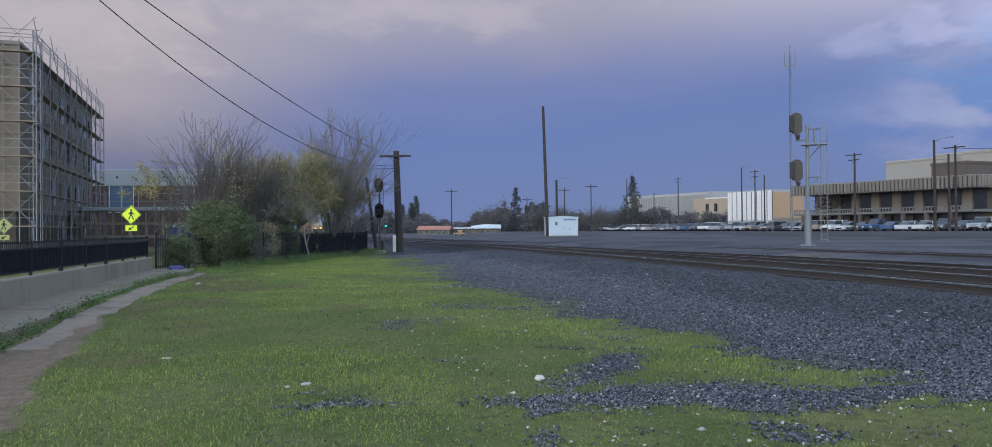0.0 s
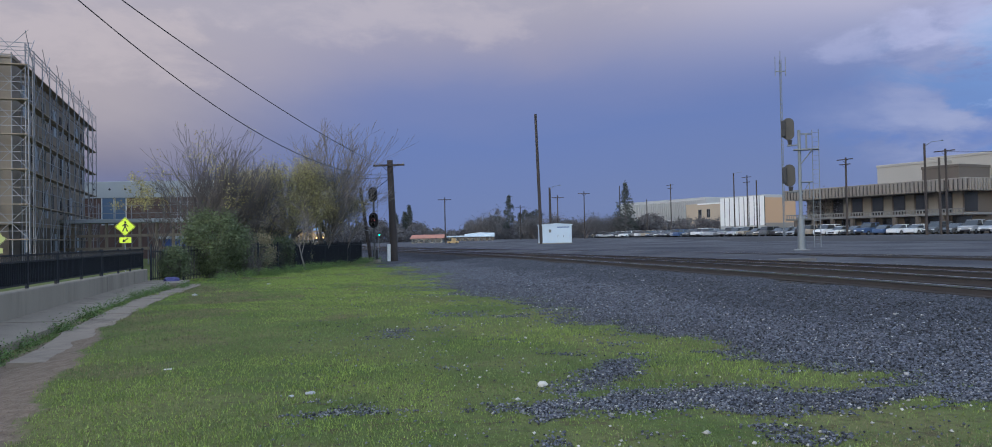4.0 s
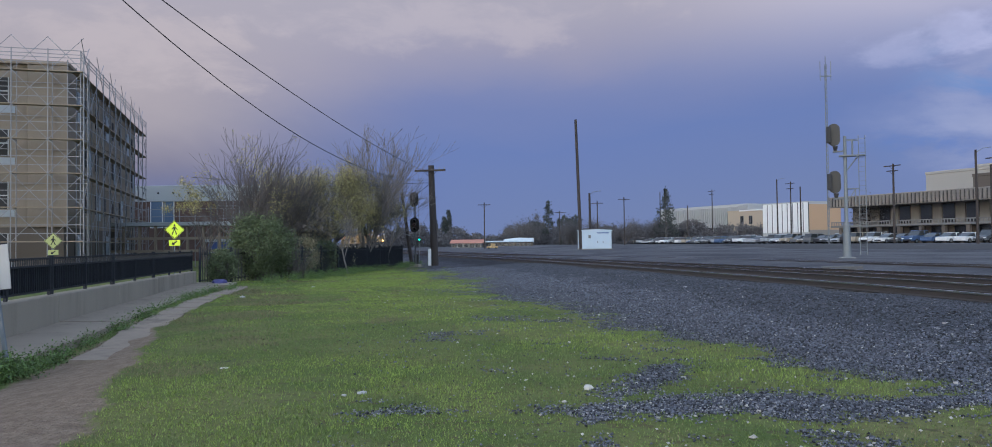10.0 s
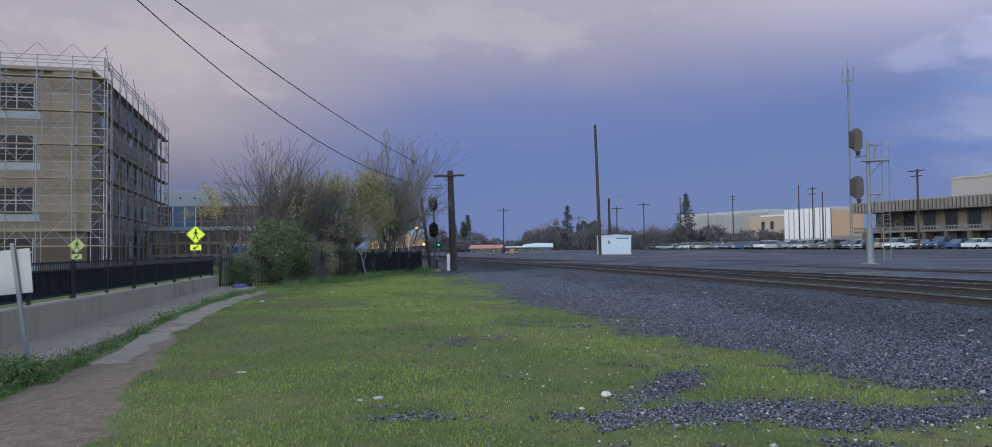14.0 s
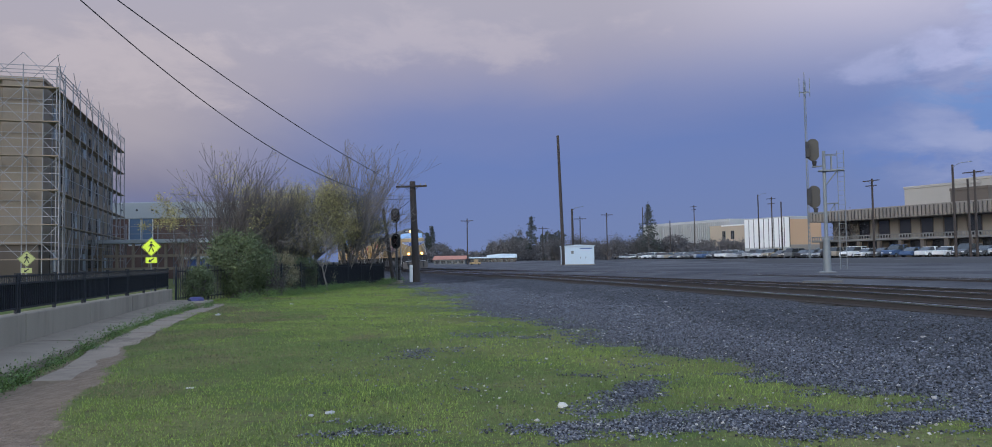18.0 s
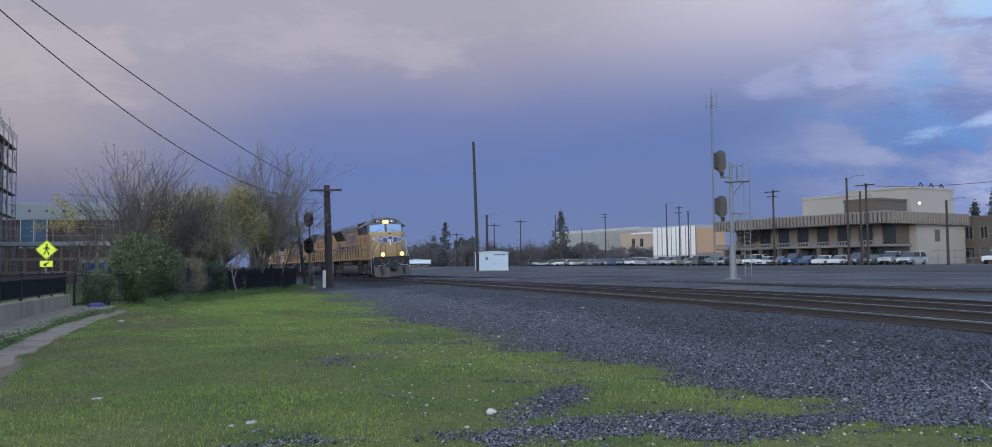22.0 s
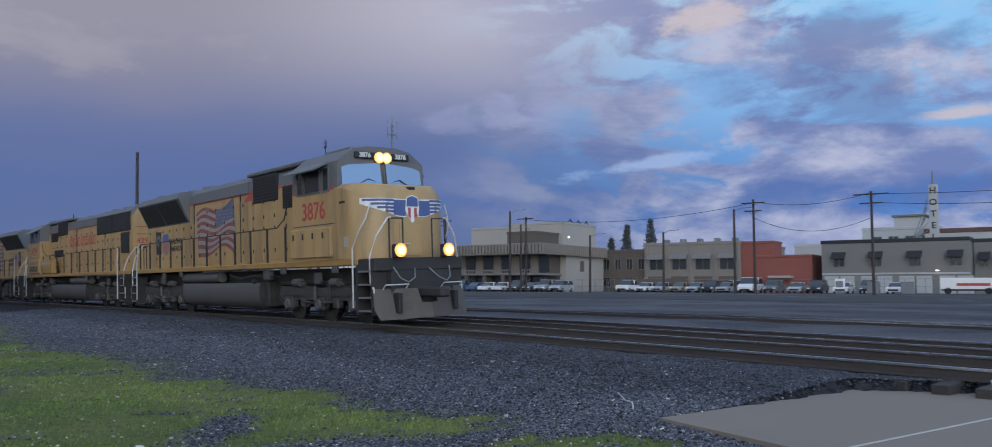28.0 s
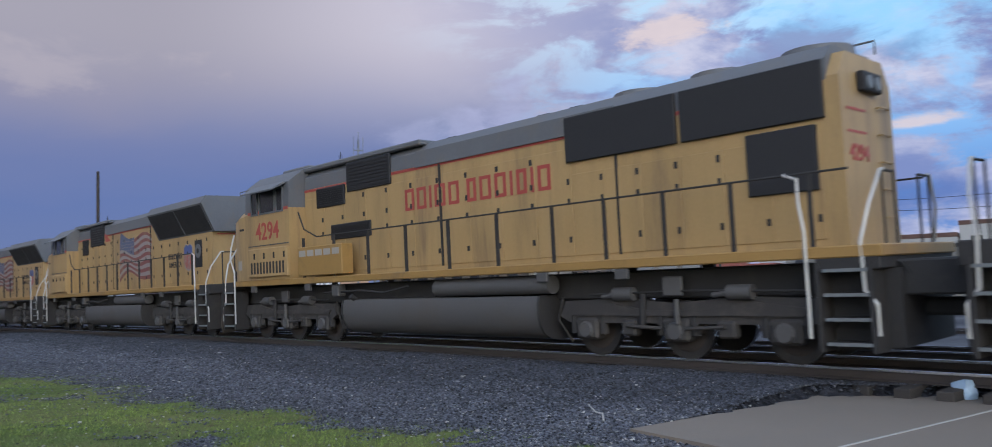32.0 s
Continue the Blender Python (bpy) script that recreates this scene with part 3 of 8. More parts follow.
def gravel_mask(x, y):
    """1 on ballast and gravel, 0 on grass."""
    p = (x - rail_x(y)) * 0.967
    w = 0.9 * (smooth_noise(x, y, 1.3, 1) - 0.5) + 0.9 * (smooth_noise(x, y, 0.45, 2) - 0.5) + 0.8 * (smooth_noise(x, y, 0.17, 3) - 0.5)
    soft = 0.8 + np.clip(y - 12, 0, 60) * 0.03
    edge = np.interp(y, [4, 6.5, 7.4, 8.6, 9.5, 10.4, 12.2, 13.3, 16.6, 21, 26, 30, 40, 60, 100], [5.2, 5.0, 4.6, 3.9, 3.6, 3.1, 3.0, 2.2, 1.15, -0.05, -1.9, -2.6, -4.4, -9.5, -23.0])
    m = np.clip((x - edge + w * 1.5 * soft) / (1.7 * soft) + 0.5, 0, 1)
    # the tongue of gravel across the near grass, and the streak that leaves it
    mid, half = np.interp(x, [0.3, 1.2, 2.8, 4.3], [7.55, 7.8, 8.05, 7.9]), np.interp(x, [0.1, 0.4, 1.2, 2.8, 4.3], [-0.3, 0.26, 0.3, 0.38, 0.65])
    m = np.maximum(m, np.clip((half - np.abs(y - mid) + w * 0.75) / 0.85 + 0.5, 0, 1))
    q = np.clip((y - 8.15) / 2.85, 0, 1)
    m = np.maximum(m, np.clip((0.17 - np.hypot(x - 0.71 - 1.23 * q, np.maximum(0, np.maximum(8.15 - y, y - 11.0))) + w * 0.6) / 0.7 + 0.45, 0, 0.85))
    for cx, cy, rx, ry, k in ((0.39, 13.0, 1.0, 0.5, 0.6), (1.06, 11.1, 0.6, 0.4, 0.55), (0.44, 6.3, 0.2, 0.5, 0.6), (1.2, 6.5, 0.35, 0.22, 0.5), (2.3, 6.66, 0.3, 0.16, 0.65), (2.5, 6.3, 0.4, 0.18, 0.6), (-1.74, 14.4, 0.9, 0.9, 0.65),
                             (-1.95, 8.1, 0.3, 0.22, 0.4), (-3.4, 28.0, 0.8, 2.0, 0.5), (-2.9, 6.4, 0.4, 0.2, 0.5), (-4.4, 11.0, 0.6, 0.5, 0.5), (1.9, 12.2, 0.7, 0.4, 0.5), (-0.5, 10.0, 0.3, 0.3, 0.4), (-0.9, 17.6, 0.8, 1.0, 0.5)):
        m = np.maximum(m, 0.8 * k * np.clip((1.0 - np.hypot((x - cx) / rx, (y - cy) / ry)) * 1.1 + w * 1.3, 0, 1))
    return np.where(y > 75, np.maximum(m, np.clip((p + 14) / 3, 0, 1)), m)


WALL = [(-8.6, 8.0), (-9.85, 13.5), (-14.3, 32.2)]       # line of the low wall


def wall_x(y):
    return np.interp(y, [-10, 8.0, 13.5, 32.2, 70], [-7.0, -8.6, -9.85, -14.3, -24.0])


def dirt_mask(x, y):
    d = x - wall_x(y)
    w = 1.0 * (smooth_noise(x, y, 1.6, 4) - 0.5) + 0.5 * (smooth_noise(x, y, 0.5, 5) - 0.5)
    c = np.interp(y, [0, 8, 10, 16, 24, 31], [3.3, 2.95, 2.6, 2.0, 1.85, 1.95])
    hw = np.interp(y, [0, 6, 8, 10, 16, 24, 31, 33], [2.6, 1.7, 1.25, 0.9, 0.5, 0.36, 0.25, 0.0])
    return np.clip((hw - np.abs(d - c) + w * 0.6) / 0.35, 0, 1)


def ground_material():
    m = bpy.data.materials.new("ground_cover")
    m.use_nodes = True
    g = Nodes(m.node_tree)
    co = g.n("ShaderNodeTexCoord").outputs["Object"]
    at = g.n("ShaderNodeAttribute")
    at.attribute_name = "cover"
    sep = g.n("ShaderNodeSeparateXYZ")
    g.put(sep.inputs[0], at.outputs["Vector"])
    grav, dirt, far = sep.outputs
    n1, n2, n3 = g.noise(co, 0.45, 5, 0.6), g.noise(co, 6, 4, 0.6), g.noise(co, 40, 3, 0.6)
    grass = g.mix(g.smooth(n1, 0.35, 0.65), (0.09, 0.123, 0.033), (0.158, 0.163, 0.06))
    grass = g.mix(g.smooth(n2, 0.5, 0.7), grass, (0.10, 0.088, 0.045))
    vor = g.n("ShaderNodeTexVoronoi")
    g.put(vor.inputs["Vector"], co)
    vor.inputs["Scale"].default_value = 15.0
    vs = g.n("ShaderNodeSeparateXYZ")
    g.put(vs.inputs[0], vor.outputs["Color"])
    stone = g.math("MULTIPLY", g.math("ADD", g.math("MULTIPLY", vs.outputs[0], 0.075), 0.02), g.math("ADD", n3, 0.5))
    tone = g.n("ShaderNodeAttribute")
    tone.attribute_name = "tone"
    stone = g.math("MULTIPLY", stone, g.math("SUBTRACT", 1.15, g.math("MULTIPLY", tone.outputs["Fac"], 0.6)))
    rock = g.mix(1.0, g.mix(n1, (0.98, 1.0, 1.22), (1.0, 1.0, 1.16)), stone, "MULTIPLY")
    soil = g.mix(g.smooth(n2, 0.3, 0.7), (0.165, 0.122, 0.086), (0.245, 0.19, 0.14))
    soil = g.mix(g.smooth(n3, 0.55, 0.7), soil, (0.10, 0.078, 0.062))
    n5 = g.noise(co, 0.12, 7, 0.7, 0.3)
    yard = g.mix(g.smooth(n5, 0.35, 0.65), (0.06, 0.06, 0.07), (0.125, 0.123, 0.132))
    yard = g.mix(1.0, yard, g.math("ADD", g.math("MULTIPLY", n3, 0.9), 0.55), "MULTIPLY")
    n4 = g.noise(co, 13, 6, 0.7)
    edge = g.math("ADD", grav, g.math("MULTIPLY", g.math("SUBTRACT", g.math("ADD", g.math("MULTIPLY", n4, 0.65), g.math("MULTIPLY", n2, 0.35)), 0.5), 1.8))
    col = g.mix(g.smooth(edge, 0.4, 0.6), grass, rock)
    edge = g.math("ADD", dirt, g.math("MULTIPLY", g.math("SUBTRACT", n2, 0.5), 0.7))
    col = g.mix(g.smooth(edge, 0.3, 0.7), col, soil)
    col = g.mix(far, col, yard)
    bs = g.n("ShaderNodeBsdfPrincipled")
    g.put(bs.inputs["Base Color"], col)
    bs.inputs["Roughness"].default_value = 0.95
    bs.inputs["Specular IOR Level"].default_value = 0.15
    bp = g.n("ShaderNodeBump")
    bp.inputs["Strength"].default_value, bp.inputs["Distance"].default_value = 0.6, 0.05
    g.put(bp.inputs["Height"], g.math("ADD", vor.outputs["Distance"], n3))
    g.put(bs.inputs["Normal"], bp.outputs[0])
    g.put(g.n("ShaderNodeOutputMaterial").inputs[0], bs.outputs[0])
    return m


def build_ground():
    xs = np.unique(np.concatenate([np.linspace(-3000, -60, 14), np.arange(-60, -16, 2.0), np.arange(-16, 16, 0.2), np.arange(16, 60, 1.0), np.arange(60, 160, 5.0), np.linspace(160, 3000, 14)]).round(3))
    ys = np.unique(np.concatenate([np.linspace(-800, -10, 10), np.arange(-10, 3, 1.0), np.arange(3, 30, 0.2), np.arange(30, 70, 0.8), np.arange(70, 220, 5.0), np.linspace(220, 4000, 14)]).round(3))
    X, Y = np.meshgrid(xs, ys)
    Z = ground_z(X, Y)
    n, k = len(xs), len(ys)
    idx = np.arange(n * k).reshape(k, n)
    quads = np.stack([idx[:-1, :-1], idx[:-1, 1:], idx[1:, 1:], idx[1:, :-1]], -1).reshape(-1, 4)
    me = big_mesh("ground", np.stack([X, Y, Z], -1).reshape(-1, 3), quads, ground_material())
    p = (X - rail_x(Y)) * 0.967
    far = np.clip((p - 6.0) / 3, 0, 1)
    at = me.attributes.new("cover", "FLOAT_VECTOR", "POINT")
    at.data.foreach_set("vector", np.stack([gravel_mask(X, Y), dirt_mask(X, Y), far], -1).astype(np.float32).ravel())
    at = me.attributes.new("tone", "FLOAT", "POINT")
    at.data.foreach_set("value", np.clip((p + 4.6 + 1.6 * (smooth_noise(X, Y, 1.7, 9) - 0.5)) / 1.6, 0, 1).astype(np.float32).ravel())
    me.shade_smooth()
    tagged(new("ground", me), "grassy lot and grey ballast beside the railway", "ground", kind="structure")


def scatter_stones(name, pts, size, mat, label, seed):
    """Many small angular stones in one mesh."""
    rng = np.random.RandomState(seed)
    base = np.array([(1, 0, 0), (-1, 0, 0), (0, 1, 0), (0, -1, 0), (0, 0, 1), (0, 0, -1)], float)
    tri = np.array([(0, 2, 4), (2, 1, 4), (1, 3, 4), (3, 0, 4), (2, 0, 5), (1, 2, 5), (3, 1, 5), (0, 3, 5)])
    n = len(pts)
    q = rng.normal(size=(n, 3, 3))
    q, _ = np.linalg.qr(q)
    s = size[:, None, None] * rng.uniform(0.55, 1.15, (n, 6, 1))
    v = np.einsum("nij,kj->nki", q, base) * s * np.array([1, 1, 0.75])
    v += pts[:, None, :]
    f = tri[None] + (np.arange(n) * 6)[:, None, None]
    me = big_mesh(name, v.reshape(-1, 3), f.reshape(-1, 3), mat)
    return tagged(new(name, me), label, "stones", kind="stuff")


def build_ballast():
    rng = np.random.RandomState(3)
    n = 480000
    y = 4.8 + (52 - 4.8) * rng.rand(n) ** 2.3
    x = rail_x(y) + rng.uniform(-13.2, 1.6, n)
    keep = rng.rand(n) < np.clip(gravel_mask(x, y) * 1.5 - 0.2, 0.012, 0.95)
    keep &= ~slab_inside(x, y)
    x, y = x[keep], y[keep]
    z = ground_z(x, y)
    size = rng.uniform(0.012, 0.034, len(x)) * np.interp(y, [5, 20, 58], [0.95, 1.2, 2.0]) * np.interp((x - rail_x(y)) * 0.967, [-7.0, -4.0], [0.68, 1.0])
    p = (x - rail_x(y)) * 0.967
    fresh = rng.rand(len(x)) < np.clip((p + 4.6 + 1.6 * (smooth_noise(x, y, 1.7, 9) - 0.5)) / 1.6, 0, 0.93)
    pts = np.stack([x, y, z + 0.012], -1)
    pale = ~fresh & (rng.rand(len(x)) < np.where(y < 8.8, np.where(x < 2.2, 0.45, 0.2), 0.07))
    scatter_stones("gravel_stones", pts[pale], size[pale] * 0.85, M_GRAVEL, "pale worn gravel among the grass", 17)
    fresh = fresh | pale
    scatter_stones("ballast_stones", pts[~fresh], size[~fresh], M_STONE, "loose angular dusty grey ballast stones", 11)
    scatter_stones("ballast_stones", pts[fresh & ~pale], size[fresh & ~pale], M_STONED, "darker fresh ballast along the rails", 13)
    n = 3600
    y = 5 + 30 * rng.rand(n) ** 1.6
    x = rail_x(y) + rng.uniform(-12, -0.8, n)
    keep = (rng.rand(n) < 0.25 + gravel_mask(x, y)) & ~slab_inside(x, y)
    x, y = x[keep], y[keep]
    scatter_stones("pale_pebbles", np.stack([x, y, ground_z(x, y) + 0.01], -1), rng.uniform(0.008, 0.028, len(x)) * np.where(rng.rand(len(x)) < 0.06, 1.8, 1.0), M_PALE, "scattered pale pebbles and litter bits", 12)


def slab_inside(x, y):
    """The concrete crossing panel near the track."""
    return (y < 7.6 + (x - 5.73) * 0.205 - 0.03) & (y < 8.45 - (x - 9.89) * 0.88 - 0.04) & (x > 5.77)


def build_grass():
    rng = np.random.RandomState(5)
    n = 520000
    y = 4.3 + 46 * rng.rand(n) ** 2.0
    x = np.interp(rng.rand(n), [0, 1], [0, 1]) * np.interp(y, [4, 12, 40], [13.5, 18.5, 18.0]) + np.interp(y, [4, 12, 40], [-8.2, -13.5, -13.5])
    x = np.where(y > 20, x - (y - 20) * 0.22, x)
    keep = (rng.rand(n) > gravel_mask(x, y) * 1.3 - 0.12) & (rng.rand(n) > dirt_mask(x, y) * 1.3) & (x > wall_x(y) + 1.3)
    keep &= rng.rand(n) < 0.25 + 1.1 * smooth_noise(x, y, 1.4, 21)
    x, y = x[keep], y[keep]
    n = len(x)
    z = ground_z(x, y)
    hgt = rng.uniform(0.012, 0.036, n) * (0.6 + 0.9 * smooth_noise(x, y, 1.9, 22)) * np.interp(y, [4, 15, 50], [1, 1.2, 2])
    wid = rng.uniform(0.0022, 0.005, n) * np.interp(y, [4, 12, 50], [1.25, 1.7, 5])
    a = rng.uniform(0, 2 * np.pi, n)
    lean = rng.uniform(0.1, 0.8, n) * hgt
    c, s = np.cos(a), np.sin(a)
    b0 = np.stack([x - wid * c, y - wid * s, z], -1)
    b1 = np.stack([x + wid * c, y + wid * s, z], -1)
    b = rng.uniform(0, 2 * np.pi, n)
    tip = np.stack([x + lean * np.cos(b), y + lean * np.sin(b), z + hgt], -1)
    v = np.stack([b0, b1, tip], 1).reshape(-1, 3)
    lime = np.clip((-1.5 - x) * 0.08, -0.25, 0.26) + smooth_noise(x, y, 2.6, 31) + 0.5 * smooth_noise(x, y, 0.8, 32) + rng.uniform(-0.12, 0.12, n)
    worn = smooth_noise(x, y, 1.7, 33) + 0.6 * smooth_noise(x, y, 0.5, 34) + rng.uniform(-0.15, 0.15, n) + np.clip((wall_x(y) + 6.0 - x) * 0.12, 0, 0.35)
    kinds = np.where(worn > 1.12, 2, np.where(lime > 0.86, 1, 0))
    tri = np.arange(3 * n).reshape(-1, 3)
    for k, mat, label in ((0, M_BLADE, "short uneven green grass with weeds"), (1, M_LIME, "patches of fresh lime-green grass"), (2, M_WORN, "worn brownish tufts of old grass")):
        pick = tri[kinds == k]
        me = big_mesh("grass", v[pick].reshape(-1, 3), np.arange(pick.size).reshape(-1, 3), mat)
        tagged(new("grass", me), label, "grass", kind="stuff")


# ---- poles, signals, hut ----
def on_ground(x, y):
    return float(ground_z(x, y))


def utility_pole(x, y, h, r, arms=(), lean=(0, 0), label="weathered dark wooden utility pole", insul=True, group="", lamp=False, base=None):
    p = thing("utility_pole", Matrix.Translation((x, y, (on_ground(x, y) if base is None else base) - 0.1)), label, "pole", group)
    top = Vector((lean[0], lean[1], h + 0.1))
    Shape().use(M_POLE).cyl((0, 0, 0), top, r, r * 0.72, 12).part("pole_shaft", None, p, smooth=True)
    for z, w, ang in arms:
        c, s = math.cos(radians(ang)), math.sin(radians(ang))
        m = Matrix.Translation(top * (z / (h + 0.1))) @ Matrix.Rotation(radians(ang), 4, "Z")
        Shape().use(M_POLE).bbox(-w / 2, -r - 0.1, -0.07, w / 2, -r + 0.02, 0.07, m, 0.012).part("crossarm", None, p)
        for sx in (-1, 1):
            Shape().use(M_POLE).cyl(m @ Vector((sx * 0.5, -r, -0.05)), m @ Vector((0, -r * 0.9, -0.55)), 0.018, None, 5).part("brace", None, p)
        if insul:
            for k in (-0.46, -0.3, 0.3, 0.46):
                a = m @ Vector((w * k, -r - 0.04, 0.07))
                Shape().use(M_CONC).cyl(a, a + Vector((0, 0, 0.13)), 0.035, 0.025, 6).part("insulator", None, p)
    if lamp:
        Shape().use(M_ALU).tube([top * 0.97, top * 0.99 + Vector((0.6, -0.5, 0.25)), top * 0.99 + Vector((1.3, -1.1, 0.3))], 0.035).part("lamp_arm", None, p)
        a = top * 0.99 + Vector((1.5, -1.25, 0.28))
        Shape().use(M_ALU).cyl(a, a + Vector((0, 0, 0.12)), 0.22, 0.1, 8).part("lamp_head", None, p)
    return p


def signal_head(parent, x, y, z, s=1.0, lit=None, facing=-1, shift=0.0, slim=1.0):
    """A target signal: an oval black background plate with hooded lenses."""
    w, h = 0.36 * s * slim, 0.58 * s
    ring = []
    for i in range(24):
        t = 2 * math.pi * i / 24
        ring.append((x + w * math.cos(t), z + (h - w) * (1 if math.sin(t) > 0 else -1) + w * math.sin(t)))
    sh = Shape().use(M_BLACK).prism(ring, "y", y - 0.015, y + 0.015)
    head = sh.part("background_plate", None, parent)
    a, b = sorted((y - facing * 0.017, y - facing * 0.28 * s))
    Shape().use(M_BLACK if facing < 0 else M_UNDER).bbox(x - 0.11 * s + shift, a, z - 0.42 * s, x + 0.11 * s + shift, b, z + 0.42 * s, None, 0.02).part("signal_case", None, head)
    for k in (-1, 0, 1):
        c = Vector((x, y + facing * 0.015, z + k * 0.31 * s))
        n, outer, inner = 12, [], []
        hood = Shape().use(M_BLACK)
        for i in range(n + 1):
            t = math.pi * (-0.15 + 1.3 * i / n)
            o = Vector((math.cos(t) * 0.125 * s, 0, math.sin(t) * 0.125 * s))
            outer.append(c + o)
            inner.append(c + o * 0.98 + Vector((0, facing * 0.3 * s * (0.35 + 0.65 * max(0.0, math.sin(t))), 0)))
        hood.add(outer + inner, [(i, i + 1, n + 2 + i, n + 1 + i) for i in range(n)])
        hood.part("lens_hood", None, head)
        on = lit == k
        Shape().use(M_REDLAMP if on else M_LENS).cyl(c + Vector((0, facing * 0.012, 0)), c + Vector((0, 0.0, 0)), 0.105 * s, None, 14).part("lens", None, head, "glowing red signal lens" if on else "")
    return head


def build_left_signal():
    """The mast signal by the end of the iron fence."""
    s = thing("railway_signal", Matrix.Translation((-9.35, 57.9, 0.0)) @ Matrix.Rotation(radians(-9), 4, "Z"), "black two-headed railway signal on a slim mast", "signal", "railway signals")
    Shape().use(M_TANK).cyl((0, 0.25, 0), (0, 0.25, 5.4), 0.07, 0.055, 10).part("mast", None, s, "dull grey mast", True)
    Shape().use(M_CONC).bbox(-0.35, -0.1, -0.05, 0.35, 0.6, 0.2, None, 0.03).part("base_block", None, s)
    Shape().use(M_UNDER).bbox(-0.16, 0.4, 0.2, 0.16, 0.65, 0.9, None, 0.02).part("relay_case", None, s)
    signal_head(s, 0, 0, 4.9, 0.92, 0)
    signal_head(s, 0.03, 0, 3.05, 0.95, 0)
    for z in (4.15, 2.25):
        Shape().use(M_ALU).tube([(0, 0.25, z), (-0.5, 0.3, z + 0.05), (-0.95, 0.32, z + 0.2)], 0.03).part("bracket", None, s)
    lad = Shape().use(M_ALU)
    for dx in (-0.2, 0.2):
        lad.cyl((dx, 0.55, 0.3), (dx, 0.5, 5.2), 0.016, None, 5)
    for k in range(16):
        lad.cyl((-0.2, 0.53, 0.5 + k * 0.29), (0.2, 0.53, 0.5 + k * 0.29), 0.01, None, 4)
    lad.part("ladder", None, s)
    # far signal with a green lamp beyond the curve
    far = thing("railway_signal", Matrix.Translation((-22.9, 148.0, 0.3)), "distant low signal showing a green lamp", "signal", "railway signals")
    Shape().use(M_TANK).cyl((0, 0.1, 0), (0, 0.1, 2.7), 0.06, None, 8).part("mast", None, far)
    Shape().use(M_BLACK).bbox(-0.3, 0, 1.6, 0.3, 0.2, 2.7, None, 0.05).part("signal_case", None, far)
    Shape().use(M_GREENLAMP).cyl((0, -0.03, 2.2), (0, 0, 2.2), 0.16, None, 14).part("lens", None, far, "glowing green signal lens")
    # black discs added to block the lit red lenses until they slide up
    lens_covers = []
    for x, z, k in ((0, 4.9, 0.92), (0.03, 3.05, 0.95)):
        lens_covers.append((Shape().use(M_BLACK).cyl((0, -0.05, 0), (0, -0.04, 0), 0.112 * k, None, 14).part("shutter_vane", None, s), x, z))
    return lens_covers


def build_right_signal():
    """The cantilevered two-headed signal between the tracks and the yard."""
    x, y = 18.72, 50.66
    s = thing("railway_signal", Matrix.Translation((x, y, on_ground(x, y))) @ Matrix.Rotation(radians(-19), 4, "Z"), "two-headed railway signal on a grey mast with side ladder", "signal", "railway signals")
    Shape().use(M_ALU).cyl((0, 0, 2.0), (0, 0, 7.55), 0.12, 0.1, 12).part("mast", None, s, "", True)
    Shape().use(M_ALU).cyl((0, 0, 0.05), (0, 0, 2.0), 0.25, 0.2, 14).cyl((0, 0, 2.0), (0, 0, 2.12), 0.26, 0.24, 14).part("mast_foot", None, s, "", True)
    Shape().use(M_ALU).bbox(-0.45, -0.45, 0, 0.45, 0.45, 0.08, None, 0.01).part("base_plate", None, s)
    Shape().use(M_TANK).bbox(-0.6, -0.6, -0.3, 0.6, 0.6, 0.02, None, 0.03).part("footing", None, s)
    for z in (7.65, 4.72):
        signal_head(s, -0.62, -0.15, z, 1.2, None, 1, -0.3, 0.82)
        Shape().use(M_UNDER).cyl((-0.55, -0.1, z - 0.98), (-0.55, -0.1, z - 0.7), 0.1, 0.16, 10).part("head_socket", None, s)
        Shape().use(M_ALU).tube([(0, 0, z - 1.0), (-0.3, 0, z - 1.04), (-0.58, 0, z - 1.0)], 0.05).part("bracket", None, s)
        Shape().use(M_ALU).bbox(-0.7, -0.1, z - 1.08, -0.45, 0.2, z - 0.96, None, 0.02).part("junction_box", None, s)
    Shape().use(M_ALU).bbox(-0.35, -0.3, 6.28, 1.15, 0.35, 6.36, None, 0.01).part("platform", None, s)
    for yy in (-0.3, 0.35):
        g = Shape().use(M_ALU)
        g.cyl((0.05, yy, 7.3), (0.75, yy, 7.3), 0.025, None, 6).cyl((0.42, yy, 6.34), (0.42, yy, 7.3), 0.05, None, 6)
        g.part("platform_rail", None, s)
        Shape().use(M_ALU).cyl((0.02, yy * 0.3, 5.35), (0.75, yy, 6.3), 0.035, None, 6).part("strut", None, s)
    Shape().use(M_ALU).bbox(0.02, -0.2, 4.25, 0.75, 0.25, 4.31, None, 0.01).part("lower_platform", None, s)
    Shape().use(M_ALU).cyl((0.55, 0, 3.3), (0.55, 0, 4.25), 0.03, None, 6).cyl((0.02, 0, 3.4), (0.55, 0, 4.25), 0.03, None, 6).part("lower_strut", None, s)
    lad = Shape().use(M_ALU)
    for dx in (0.76, 1.14):
        lad.cyl((dx, 0.05, 0.2), (dx, 0.05, 7.55), 0.024, None, 6)
    for k in range(25):
        lad.cyl((0.76, 0.05, 0.4 + k * 0.29), (1.14, 0.05, 0.4 + k * 0.29), 0.014, None, 4)
    lad.part("ladder", None, s)


